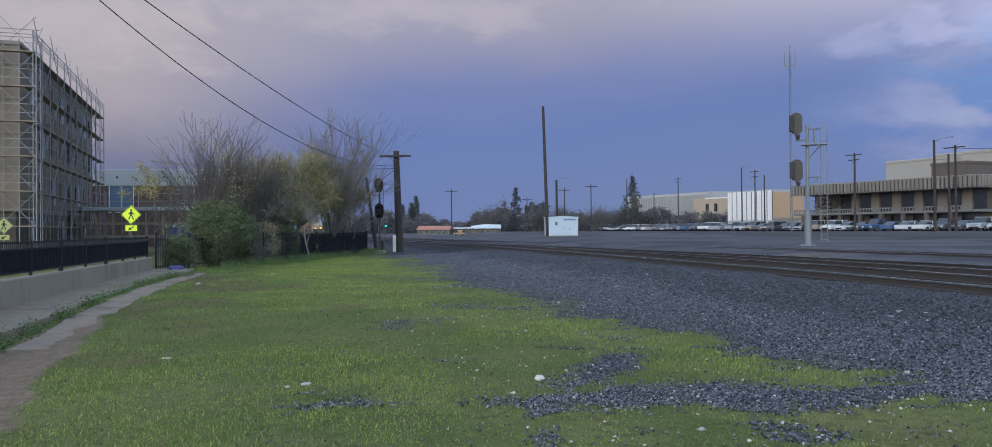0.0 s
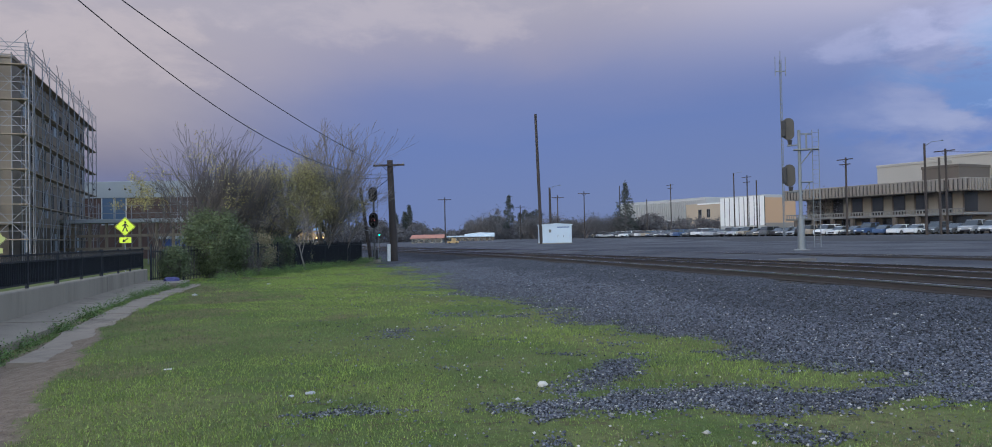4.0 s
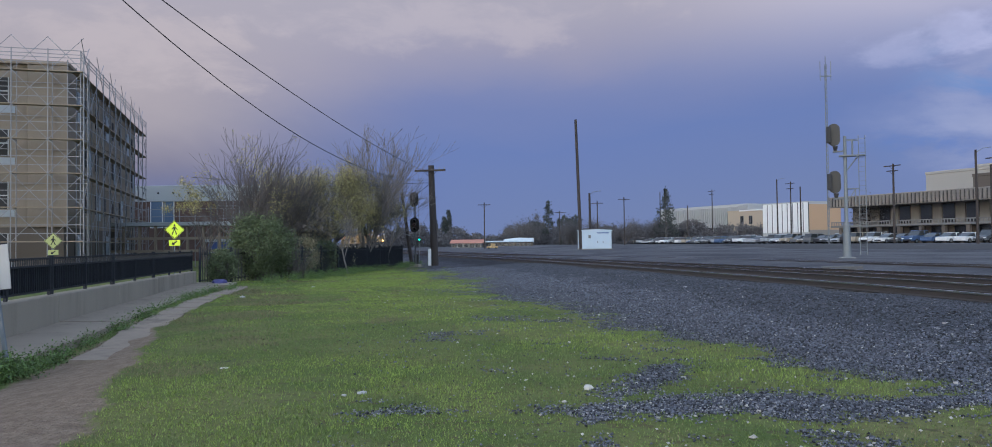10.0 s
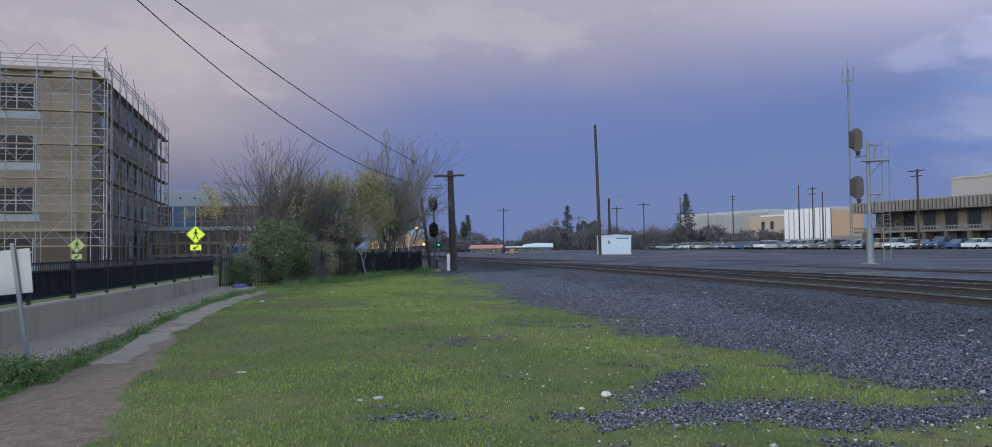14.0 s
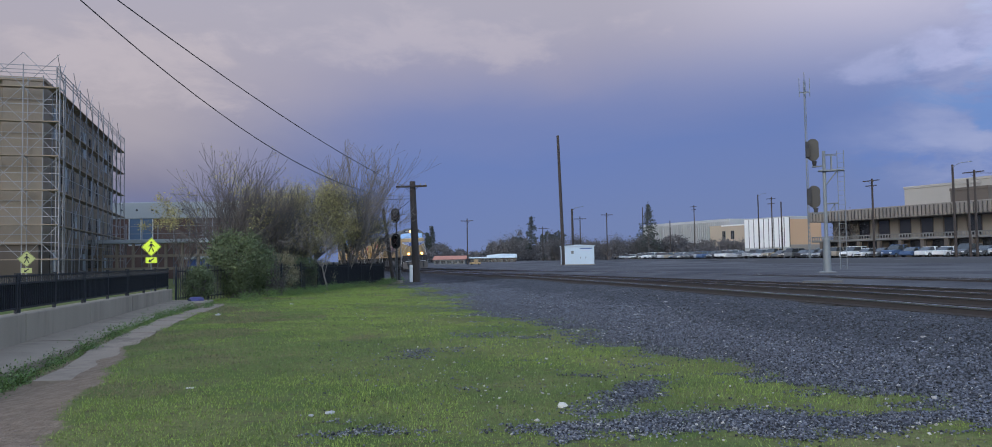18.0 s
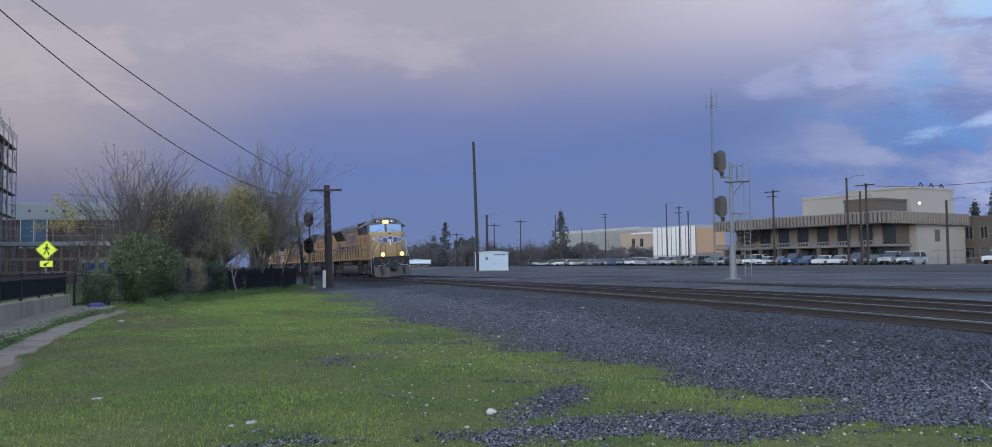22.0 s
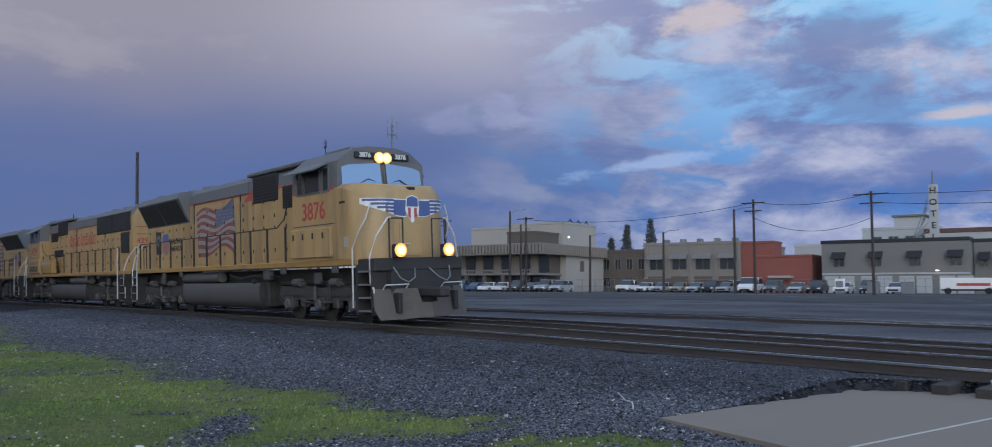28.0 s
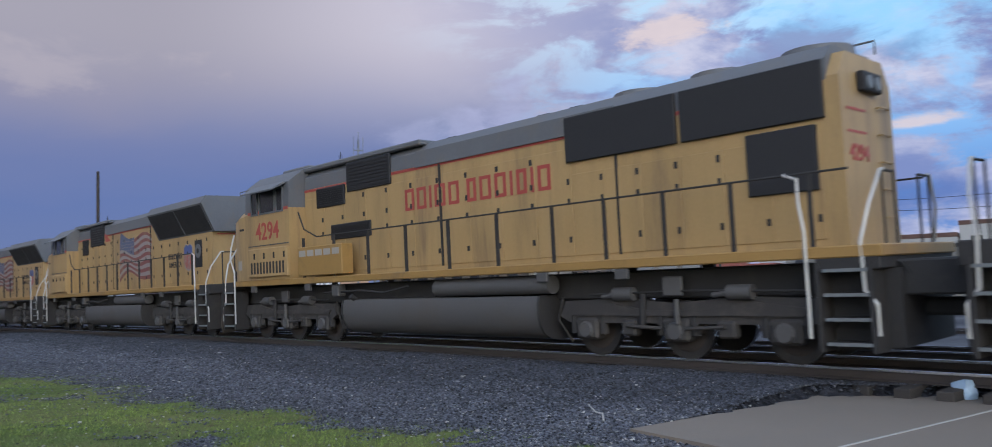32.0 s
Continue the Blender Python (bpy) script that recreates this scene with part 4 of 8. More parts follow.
def build_hut():
    """The signal hut beside the tall pole."""
    c, w, d, h = (7.7, 121.0), 4.5, 2.6, 2.75
    z0 = on_ground(*c)
    b = thing("signal_hut", Matrix.Translation((c[0], c[1], z0)) @ Matrix.Rotation(radians(12), 4, "Z"), "white metal trackside equipment hut", "hut")
    Shape().use(M_HUT).bbox(-w / 2, -d / 2, 0.1, w / 2, d / 2, h, None, 0.03).part("hut_body", None, b)
    Shape().use(M_CONC).box(-w / 2 - 0.1, -d / 2 - 0.1, -0.4, w / 2 + 0.1, d / 2 + 0.1, 0.1).part("foundation", None, b)
    Shape().use(M_HUT).prism([(-w / 2 - 0.12, h), (w / 2 + 0.12, h), (w / 2 + 0.12, h + 0.1), (0, h + 0.26), (-w / 2 - 0.12, h + 0.1)], "y", -d / 2 - 0.12, d / 2 + 0.12).part("hut_roof", None, b)
    Shape().use(M_HUT).bbox(-1.5, -d / 2 - 0.03, 0.3, -0.55, -d / 2, 2.4, None, 0.01).part("hut_door", None, b)
    Shape().use(M_GREYW).bbox(-1.3, -d / 2 - 0.14, 1.65, -0.95, -d / 2 - 0.03, 2.1, None, 0.01).part("vent", None, b)
    Shape().use(M_BLUE).box(0.0, -d / 2 - 0.01, 2.35, 1.9, -d / 2, 2.5).part("sign_strip", None, b)
    for dx in (0.05, 0.9):
        Shape().use(M_GREYW).box(dx, -d / 2 - 0.03, 0.95, dx + 0.08, -d / 2, 1.2).part("latch", None, b)


# ---- the lot on the left ----
def build_wall():
    """Low concrete wall with an iron railing on it, and the kerb slab before it."""
    w = thing("low_wall", Matrix(), "low weathered concrete wall in jointed lengths", "wall", kind="structure")
    pts = [(wall_x(y), y) for y in (3.0, 8.0, 12.5, 17.0, 21.5, 26.0, 30.0, 32.4)]
    for (x0, y0), (x1, y1) in zip(pts, pts[1:]):
        L = math.hypot(x1 - x0, y1 - y0) - 0.03
        m = Matrix.Translation((x0, y0, 0)) @ Matrix.Rotation(math.atan2(y1 - y0, x1 - x0), 4, "Z")
        Shape().use(M_CONC).bbox(0, 0, -0.5, L, 0.32, 0.62, m, 0.025).part("wall_block", None, w)
    k = thing("kerb_slab", Matrix(), "worn concrete kerb slab along the low wall", "kerb", kind="structure")
    top = lambda q: float(np.interp(q, [3, 9, 17, 30], [-0.13, -0.12, 0.0, 0.13]))
    rng = np.random.RandomState(8)
    for (x0, y0), (x1, y1) in zip(pts, pts[1:]):
        d = Vector((x1 - x0, y1 - y0, 0)).normalized()
        o, wd = Vector((d.y, -d.x, 0)), (1.25 if y0 < 29 else 1.6)
        ring = []
        for q, s0 in (((x0, y0), 0.01), ((x1, y1), -0.01)):
            b0, z = Vector((q[0], q[1], 0)) + d * s0, top(q[1]) + rng.uniform(-0.012, 0.012)
            ring.append([b0 + o * 0.004 + Vector((0, 0, -0.5)), b0 + o * wd + Vector((0, 0, -0.5)), b0 + o * wd + Vector((0, 0, z - 0.04)), b0 + o * (wd - 0.05) + Vector((0, 0, z)), b0 + o * 0.004 + Vector((0, 0, z + 0.02))])
        Shape().use(M_KERB).add(ring[0] + ring[1], [(0, 5, 6, 1), (1, 6, 7, 2), (2, 7, 8, 3), (3, 8, 9, 4), (4, 9, 5, 0), (0, 1, 2, 3, 4), (9, 8, 7, 6, 5)]).part("slab_length", None, k)
    h = thing("footpath", Matrix(), "cracked old concrete footpath half covered by soil", "path", kind="structure")
    y = 12.4
    while y < 31.5:
        y1 = min(31.5, y + rng.uniform(1.3, 2.0))
        q = []
        for yy, e in ((y + 0.015, 0), (y1 - 0.015, 1)):
            c0 = float(wall_x(yy) + np.interp(yy, [8, 10, 16, 24, 31], [2.95, 2.6, 2.0, 1.9, 1.95]))
            hw = float(np.interp(yy, [12, 16, 24, 31], [0.44, 0.4, 0.36, 0.34])) + rng.uniform(-0.05, 0.05)
            q.append([(c0 + s * hw, yy, on_ground(c0, yy) + rng.uniform(-0.004, 0.006)) for s in (-1, 1)])
        (a, b), (c, e) = q
        v = [a, b, e, c]
        Shape().use(M_PATH).add([(p[0], p[1], p[2] - 0.1) for p in v] + [(p[0], p[1], p[2] + 0.022) for p in v], [(3, 2, 1, 0), (4, 5, 6, 7), (0, 1, 5, 4), (1, 2, 6, 5), (2, 3, 7, 6), (3, 0, 4, 7)]).part("path_panel", None, h)
        y = y1
    f = thing("iron_railing", Matrix(), "black iron picket railing on the low wall", "railing", kind="structure")
    picket = Shape().use(M_FENCE).box(-0.011, -0.011, 0.1, 0.011, 0.011, 0.79).mesh("picket")
    n, far = 0, Shape().use(M_FENCE)
    for (x0, y0), (x1, y1) in zip(pts, pts[1:]):
        L = math.hypot(x1 - x0, y1 - y0)
        m = Matrix.Translation((x0, y0, 0.62)) @ Matrix.Rotation(math.atan2(y1 - y0, x1 - x0), 4, "Z") @ Matrix.Translation((0, 0.16, 0))
        r = Shape().use(M_FENCE)
        for z in (0.08, 0.62, 0.78):
            r.box(0, -0.02, z, L, 0.02, z + 0.04, m)
        r.part("railing_bar", None, f)
        Shape().use(M_SCREEN).box(0.02, 0.024, 0.1, L - 0.02, 0.03, 0.63, m).part("screen", None, f, "dark mesh screen behind the pickets")
        for d in np.arange(0, L, 2.24):
            Shape().use(M_FENCE).bbox(d - 0.035, -0.035, 0, d + 0.035, 0.035, 0.86, m, 0.008).part("post", None, f)
        for d in np.arange(0.06, L, 0.115):
            if 10 < y0 + d < 30 and n < 200:
                link("picket", picket, f, m @ Matrix.Translation((d, 0, 0)))
                n += 1
            else:
                far.box(d - 0.011, -0.011, 0.1, d + 0.011, 0.011, 0.79, m)
    tagged(far.part("far_pickets", None, f), kind="stuff")


def build_iron_fence():
    """Tall black fence before the trees."""
    f = thing("iron_fence", Matrix(), "tall black iron fence overgrown by shrubs", "fence", kind="structure")
    a, b = Vector((-14.3, 32.6, 0)), Vector((-10.55, 60.0, 0))
    L = (b - a).length
    m = Matrix.Translation(a) @ Matrix.Rotation(math.atan2(b.y - a.y, b.x - a.x), 4, "Z")
    for d in np.arange(0, L + 0.1, 2.49):
        Shape().use(M_FENCE).bbox(d - 0.04, -0.04, -0.1, d + 0.04, 0.04, 1.62, m, 0.008).part("post", None, f)
        if d < L - 1:
            Shape().use(M_FENCE).box(d, -0.02, 0.2, d + 2.49, 0.02, 0.24, m).box(d, -0.02, 1.3, d + 2.49, 0.02, 1.34, m).part("rail_bar", None, f)
    for d in np.arange(14.94, L - 1, 2.49):
        Shape().use(M_SCREEN).box(d + 0.05, 0.03, 0.1, d + 2.44, 0.036, 1.42, m).part("screen", None, f, "dark mesh screen behind the pickets")
    pk = Shape().use(M_FENCE).box(-0.012, -0.012, 0.05, 0.012, 0.012, 1.52).mesh("picket")
    for d in np.arange(0.06, L, 0.13):
        link("picket", pk, f, m @ Matrix.Translation((d, 0, 0)))


def build_white_sign():
    """The leaning signpost seen from behind, close to the wall."""
    x, y = -7.79, 11.13
    s = thing("signpost", Matrix.Translation((x, y, on_ground(x, y) - 0.05)), "white sign plate seen from behind on a leaning grey post", "sign")
    Shape().use(M_ALU).bbox(-0.03, -0.02, 0, 0.03, 0.02, 2.12, Matrix.Rotation(radians(-8.5), 4, "Y"), 0.004).part("sign_post", None, s)
    Shape().use(M_DIM).bbox(-0.72, 0.025, 1.36, 0.12, 0.04, 2.02, Matrix.Rotation(radians(-5), 4, "Y"), 0.006).part("sign_plate", None, s)


def warning_sign(x, y, z, size, yaw, paint=None):
    paint = paint or M_SIGNY
    s = thing("crossing_sign", Matrix.Translation((x, y, 0)) @ Matrix.Rotation(radians(yaw), 4, "Z"), "lime yellow diamond pedestrian crossing sign with arrow plate", "road sign", "crossing signs")
    Shape().use(M_ALU).cyl((0, 0.06, -0.2), (0, 0.06, z + size * 0.5), 0.03, None, 8).part("sign_post", None, s)
    h = size / 2
    d = [(0, z - h), (h, z), (0, z + h), (-h, z)]
    plate = Shape().use(paint).prism(d, "y", -0.004, 0.02).part("diamond_plate", None, s)
    e = Shape().use(M_BLACK)
    for i in range(4):
        (ax, az), (bx, bz) = d[i], d[(i + 1) % 4]
        q = [(ax * 0.96, z + (az - z) * 0.96), (bx * 0.96, z + (bz - z) * 0.96), (bx * 0.9, z + (bz - z) * 0.9), (ax * 0.9, z + (az - z) * 0.9)]
        e.prism(q, "y", -0.009, -0.005)
    e.part("border", None, plate)
    # plain walking symbol
    g = Shape().use(M_BLACK)
    k = size / 1.0
    g.prism([(k * 0.05 * math.cos(t), z + k * (0.24 + 0.05 * math.sin(t))) for t in np.linspace(0, 5.7, 10)], "y", -0.009, -0.005)
    for q in ([(-0.05, 0.17), (0.05, 0.17), (0.04, -0.03), (-0.05, -0.03)], [(-0.05, -0.02), (0.0, -0.02), (-0.1, -0.26), (-0.15, -0.24)], [(0.0, -0.02), (0.04, -0.02), (0.14, -0.24), (0.08, -0.26)],
              [(0.04, 0.16), (0.16, 0.02), (0.13, 0.0), (0.03, 0.09)], [(-0.04, 0.16), (-0.15, 0.04), (-0.12, 0.01), (-0.03, 0.09)]):
        g.prism([(a * k, z + b * k) for a, b in q], "y", -0.009, -0.005)
    g.part("symbol", None, plate)
    zz = z - h - 0.2 * k
    low = Shape().use(paint).prism([(-0.28 * k, zz - 0.15 * k), (0.28 * k, zz - 0.15 * k), (0.28 * k, zz + 0.15 * k), (-0.28 * k, zz + 0.15 * k)], "y", -0.004, 0.02).part("arrow_plate", None, s)
    Shape().use(M_BLACK).prism([(a * k, zz + b * k) for a, b in ((-0.14, -0.1), (0.03, -0.1), (-0.02, -0.05), (0.14, 0.07), (0.1, 0.11), (-0.06, 0.0), (-0.1, 0.06))], "y", -0.009, -0.005).part("arrow", None, low)
    return s


def build_slab():
    """Concrete crossing panels at the edge of the ballast."""
    s = thing("concrete_pad", Matrix(), "smooth concrete pad beside the ballast with a pale joint", "pad", kind="structure")
    z = 0.13
    Shape().use(M_SLAB).prism([(5.73, 7.6), (9.89, 8.45), (11.6, 6.95), (11.6, 6.42), (9.13, 5.99), (5.76, 5.44)], "z", -0.2, z).part("pad_panel", None, s)
    Shape().use(M_SLAB).prism([(11.63, 6.92), (13.6, 5.2), (13.6, -2), (5.8, -2), (5.76, 5.41), (9.13, 5.96), (11.63, 6.39)], "z", -0.2, z - 0.003).part("pad_panel", None, s)
    Shape().use(M_PALE).prism([(11.6, 6.425), (11.63, 6.39), (9.135, 5.96), (5.76, 5.41), (5.76, 5.44), (9.13, 5.995)], "z", 0.05, z + 0.002).part("joint_line", None, s)
    t = thing("dry_twig", Matrix.Translation((6.0, 8.65, 0)), "pale bent dry twig on the ballast", "twig")
    zt = lambda x, y: on_ground(6.0 + x, 8.65 + y) + 0.03
    Shape().use(M_PALE).tube([(-0.12, -0.35, zt(-0.12, -0.35)), (0.05, -0.1, zt(0.05, -0.1) + 0.03), (0.08, 0.08, zt(0.08, 0.08) + 0.02), (0.26, 0.5, zt(0.26, 0.5) + 0.05)], [0.012, 0.012, 0.01, 0.006], 5).part("twig_stem", None, t)


# ---- trees ----
def grow(sh, rng, p, d, length, r, depth, tips, spread=0.5, up=0.15, wob=0.12, kids=3, thin=0.011):
    """A limb in a few bends, then its branches."""
    pts, rs = [p], [r]
    n = 4 if depth > 1 else 3
    for i in range(n):
        d = (d + Vector(rng.normal(0, wob, 3)) + Vector((0, 0, up * 0.3))).normalized()
        p = p + d * (length / n)
        pts.append(p)
        rs.append(max(thin, r * (1 - 0.5 * (i + 1) / n)))
    sh.tube(pts, rs, 7 if depth > 2 else (5 if depth > 0 else 3))
    if depth == 0:
        tips.append((p, d))
        return
    for k in range(kids + (1 if rng.rand() < 0.5 else 0)):
        i = rng.randint(1, n + 1)
        q = d.orthogonal().normalized()
        q.rotate(Matrix.Rotation(rng.uniform(0, 6.28), 3, d))
        dd = (d + q * rng.uniform(0.5, 1.0) * spread * 1.6 + Vector((0, 0, up))).normalized()
        grow(sh, rng, pts[i], dd, length * rng.uniform(0.6, 0.8), rs[i] * 0.7, depth - 1, tips, spread, up, wob, kids, thin)


def leaf_cloud(name, centres, n, spread, size, mat, parent, rng, label=""):
    """Many small leaves round given centres, in one mesh."""
    c = np.array([tuple(q) for q in centres])
    at = c[rng.randint(0, len(c), n)] + rng.normal(0, spread, (n, 3))
    a = rng.normal(size=(n, 3))
    a /= np.linalg.norm(a, axis=1)[:, None]
    b = np.cross(a, rng.normal(size=(n, 3)))
    b /= np.linalg.norm(b, axis=1)[:, None]
    s = size * rng.uniform(0.6, 1.3, (n, 1))
    v = np.stack([at - a * s, at + b * s * 0.55, at + a * s, at - b * s * 0.55], 1).reshape(-1, 3)
    me = big_mesh(name, v, np.arange(4 * n).reshape(-1, 4), mat)
    ob = new(name, me)
    ob.parent = parent
    return tagged(ob, label, kind="stuff") if label else ob


def tree(x, y, h, seed, label, trunk_mat, leaf_mat=None, leaves=0, leaf_size=0.09, depth=4, spread=0.55, up=0.25, stems=1, r=0.16, leaf_spread=0.3, kids=3, first=0.3):
    rng = np.random.RandomState(seed)
    t = thing("tree", Matrix.Translation((x, y, on_ground(x, y) - 0.05)), label, "tree")
    tips, sh = [], Shape().use(trunk_mat)
    for k in range(stems):
        a = rng.uniform(0, 6.28)
        lean = 0.12 if stems == 1 else 0.45
        grow(sh, rng, Vector((0.1 * math.cos(a), 0.1 * math.sin(a), 0)), Vector((math.cos(a) * lean, math.sin(a) * lean, 1)).normalized(), h * first, r, depth, tips, spread, up, 0.1, kids)
    sh.part("trunk", None, t, smooth=True)
    if leaves:
        pick = [p for p, d in tips]
        leaf_cloud("crown", pick, leaves, leaf_spread, leaf_size, leaf_mat, t, rng)
    return t


def shrub(x, y, rx, ry, h, seed, label, mat, n, size=0.07, twigs=True, name="shrub", stems=34):
    rng = np.random.RandomState(seed)
    t = thing(name, Matrix.Translation((x, y, on_ground(x, y) - 0.05)), label, "shrub")
    cs = []
    for k in range(70):
        u = rng.normal(size=3)
        u /= np.linalg.norm(u)
        q = rng.uniform(0.5, 1.0) ** 0.5
        cs.append((u[0] * rx * q, u[1] * ry * q, h * 0.52 + u[2] * h * 0.46 * q))
    leaf_cloud("crown", cs, n, 0.15 * max(rx, 0.6), size, mat, t, rng)
    if twigs:
        sh = Shape().use(M_BARKD)
        for k in range(stems):
            c = Vector(cs[rng.randint(len(cs))])
            b = Vector((rng.uniform(-0.3, 0.3) * rx, rng.uniform(-0.3, 0.3) * ry, 0))
            sh.tube([b, b.lerp(c, 0.5) + Vector((0, 0, 0.15 * h)), c * 1.08], [0.02, 0.012, 0.005], 4)
        sh.part("stem_thicket", None, t)
    return t


def fan_tree(x, y, h, stems, seed, label, mat, out=0.5, depth=3, kids=4, r=0.07, leaf_mat=None, leaves=0, leaf_at=None, bias=0.0):
    """A vase of long limbs that divide into fine bare twigs."""
    rng = np.random.RandomState(seed)
    t = thing("tree", Matrix.Translation((x, y, on_ground(x, y) - 0.05)), label, "tree")
    sh, tips = Shape().use(mat), []
    sh.tube([(0, 0, 0), (0.03, 0, 0.5), (0, 0, 1.0)], [r * 2.4, r * 2.0, r * 1.8], 8)
    sh.part("trunk", None, t, smooth=True)
    sh = Shape().use(mat)
    for k in range(stems):
        a = 6.283 * k / stems + rng.uniform(-0.3, 0.3)
        o = out * rng.uniform(0.25, 1.0)
        grow(sh, rng, Vector((0, 0, 0.85)), Vector((math.cos(a) * o + bias, math.sin(a) * o, 1)).normalized(), h * rng.uniform(0.42, 0.52), r, depth, tips, 0.36, 0.1, 0.09, kids, 0.009)
    sh.part("bare_crown", None, t, smooth=True)
    if leaves:
        pick = [p for p, q in tips if leaf_at is None or leaf_at(p)]
        leaf_cloud("foliage", pick, leaves, 0.15, 0.05, leaf_mat, t, rng)
    return t


def leafy_tree(x, y, h, wide, seed, label, leaf_mat, leaves, low=0.4, r=0.1):
    """A rounded crown of thin leaf clumps on fine limbs, with gaps between the clumps."""
    rng = np.random.RandomState(seed)
    t = thing("tree", Matrix.Translation((x, y, on_ground(x, y) - 0.05)), label, "tree")
    sh, clumps = Shape().use(M_BARKD), []
    for k in range(80):
        a, q, u = rng.uniform(0, 6.283), rng.uniform(0.3, 1.0) ** 0.5, rng.uniform(-1, 1)
        rr = wide * q * math.sqrt(max(0.05, 1 - u * u * 0.8))
        clumps.append(Vector((rr * math.cos(a), rr * math.sin(a), h * (low + (1 - low) * (u + 1) / 2))))
    fork = [Vector((rng.uniform(-0.5, 0.5), rng.uniform(-0.5, 0.5), h * low * rng.uniform(0.6, 0.9))) for k in range(4)]
    for f in fork:
        sh.tube([(0, 0, 0), f * 0.5 + Vector((0.06, 0, 0)), f], [r, r * 0.8, r * 0.6], 6)
    twigs = []
    for c in clumps:
        f = min(fork, key=lambda v: (v - c).length)
        m = f.lerp(c, 0.5) + Vector((rng.normal(0, 0.12), rng.normal(0, 0.12), 0.1 * h * rng.uniform(0, 0.6)))
        sh.tube([f, m, c], [r * 0.5, r * 0.25, 0.012], 4)
        for j in range(14):
            e = c + Vector(rng.normal(0, 0.4, 3))
            b = m.lerp(c, rng.uniform(0.3, 1.0))
            sh.tube([b, b.lerp(e, 0.5) + Vector(rng.normal(0, 0.06, 3)), e], [0.012, 0.008, 0.005], 3)
            twigs.append(e)
            twigs.append(b.lerp(e, 0.6))
    sh.part("trunk", None, t, smooth=True)
    leaf_cloud("crown", twigs, leaves, 0.15, 0.038, leaf_mat, t, rng)
    return t


def build_litter():
    """Small things lying on the grass and kerb."""
    rng = np.random.RandomState(18)
    def lump(name, x, y, r, mat, label, cat, flat=0.5, n=10):
        t = thing(name, Matrix.Translation((x, y, on_ground(x, y) + r * flat * 0.6)), label, cat)
        bm = bmesh.new()
        bmesh.ops.create_icosphere(bm, subdivisions=2, radius=r)
        for v in bm.verts:
            v.co *= 1 + 0.35 * noise.noise(v.co * (2.2 / r) + Vector((x, y, 0)))
            v.co.z *= flat
        me = bpy.data.meshes.new(name)
        bm.to_mesh(me)
        bm.free()
        me.materials.append(mat)
        ob = new("shell", me)
        ob.parent = t
    lump("stone", 0.47, 8.74, 0.055, M_PALE, "single pale stone lying in the grass", "stone", 0.6)
    lump("paper_scrap", -2.02, 8.6, 0.055, M_DIM, "crumpled white paper scrap on bare gravel", "litter", 0.4)
    lump("paper_scrap", -2.2, 8.5, 0.03, M_DIM, "small crumpled white paper scrap", "litter", 0.5)
    lump("paper_scrap", -4.3, 10.4, 0.06, M_PALE, "flattened pale wrapper on the grass", "litter", 0.15)
    lump("paper_scrap", -9.6, 25.0, 0.09, M_DIM, "white flattened cup by the path", "litter", 0.5)
    lump("paper_scrap", -8.9, 30.5, 0.08, M_DIM, "white scrap far off in the grass", "litter", 0.4)
    lump("flat_stone", 6.3, 13.2, 0.075, M_GRAVEL, "flat pale broken stone on the ballast", "stone", 0.2)
    lump("flat_stone", 5.9, 13.4, 0.05, M_PALE, "flat pale broken stone on the ballast", "stone", 0.2)
    lump("flat_stone", 2.9, 21.0, 0.07, M_GRAVEL, "flat pale broken stone on the ballast", "stone", 0.3)
    lump("flat_stone", 4.2, 24.0, 0.08, M_GRAVEL, "flat pale broken stone on the ballast", "stone", 0.3)
    lump("bag", -13.25, 32.0, 0.34, M_BAG, "slumped dark blue bag on the kerb end", "bag", 0.55)
    lump("plastic_bag", 11.12, 7.03, 0.17, M_PLASTIC, "crumpled pale blue plastic bag beside the rail", "bag", 1.15)
    sl = thing("timber_baulk", Matrix.Translation((13.0, 36.0, on_ground(13.0, 36.0))), "pale timbers stacked between the tracks", "timber")
    for k in range(4):
        Shape().use(M_TANK).bbox(-0.8 + k * 0.1, -0.5 + k * 0.26, 0.0, 0.6 + 0.3 * (k % 2), -0.3 + k * 0.26, 0.14, Matrix.Rotation(0.1 * k - 0.2, 4, "Z"), 0.01).part("timber", None, sl)


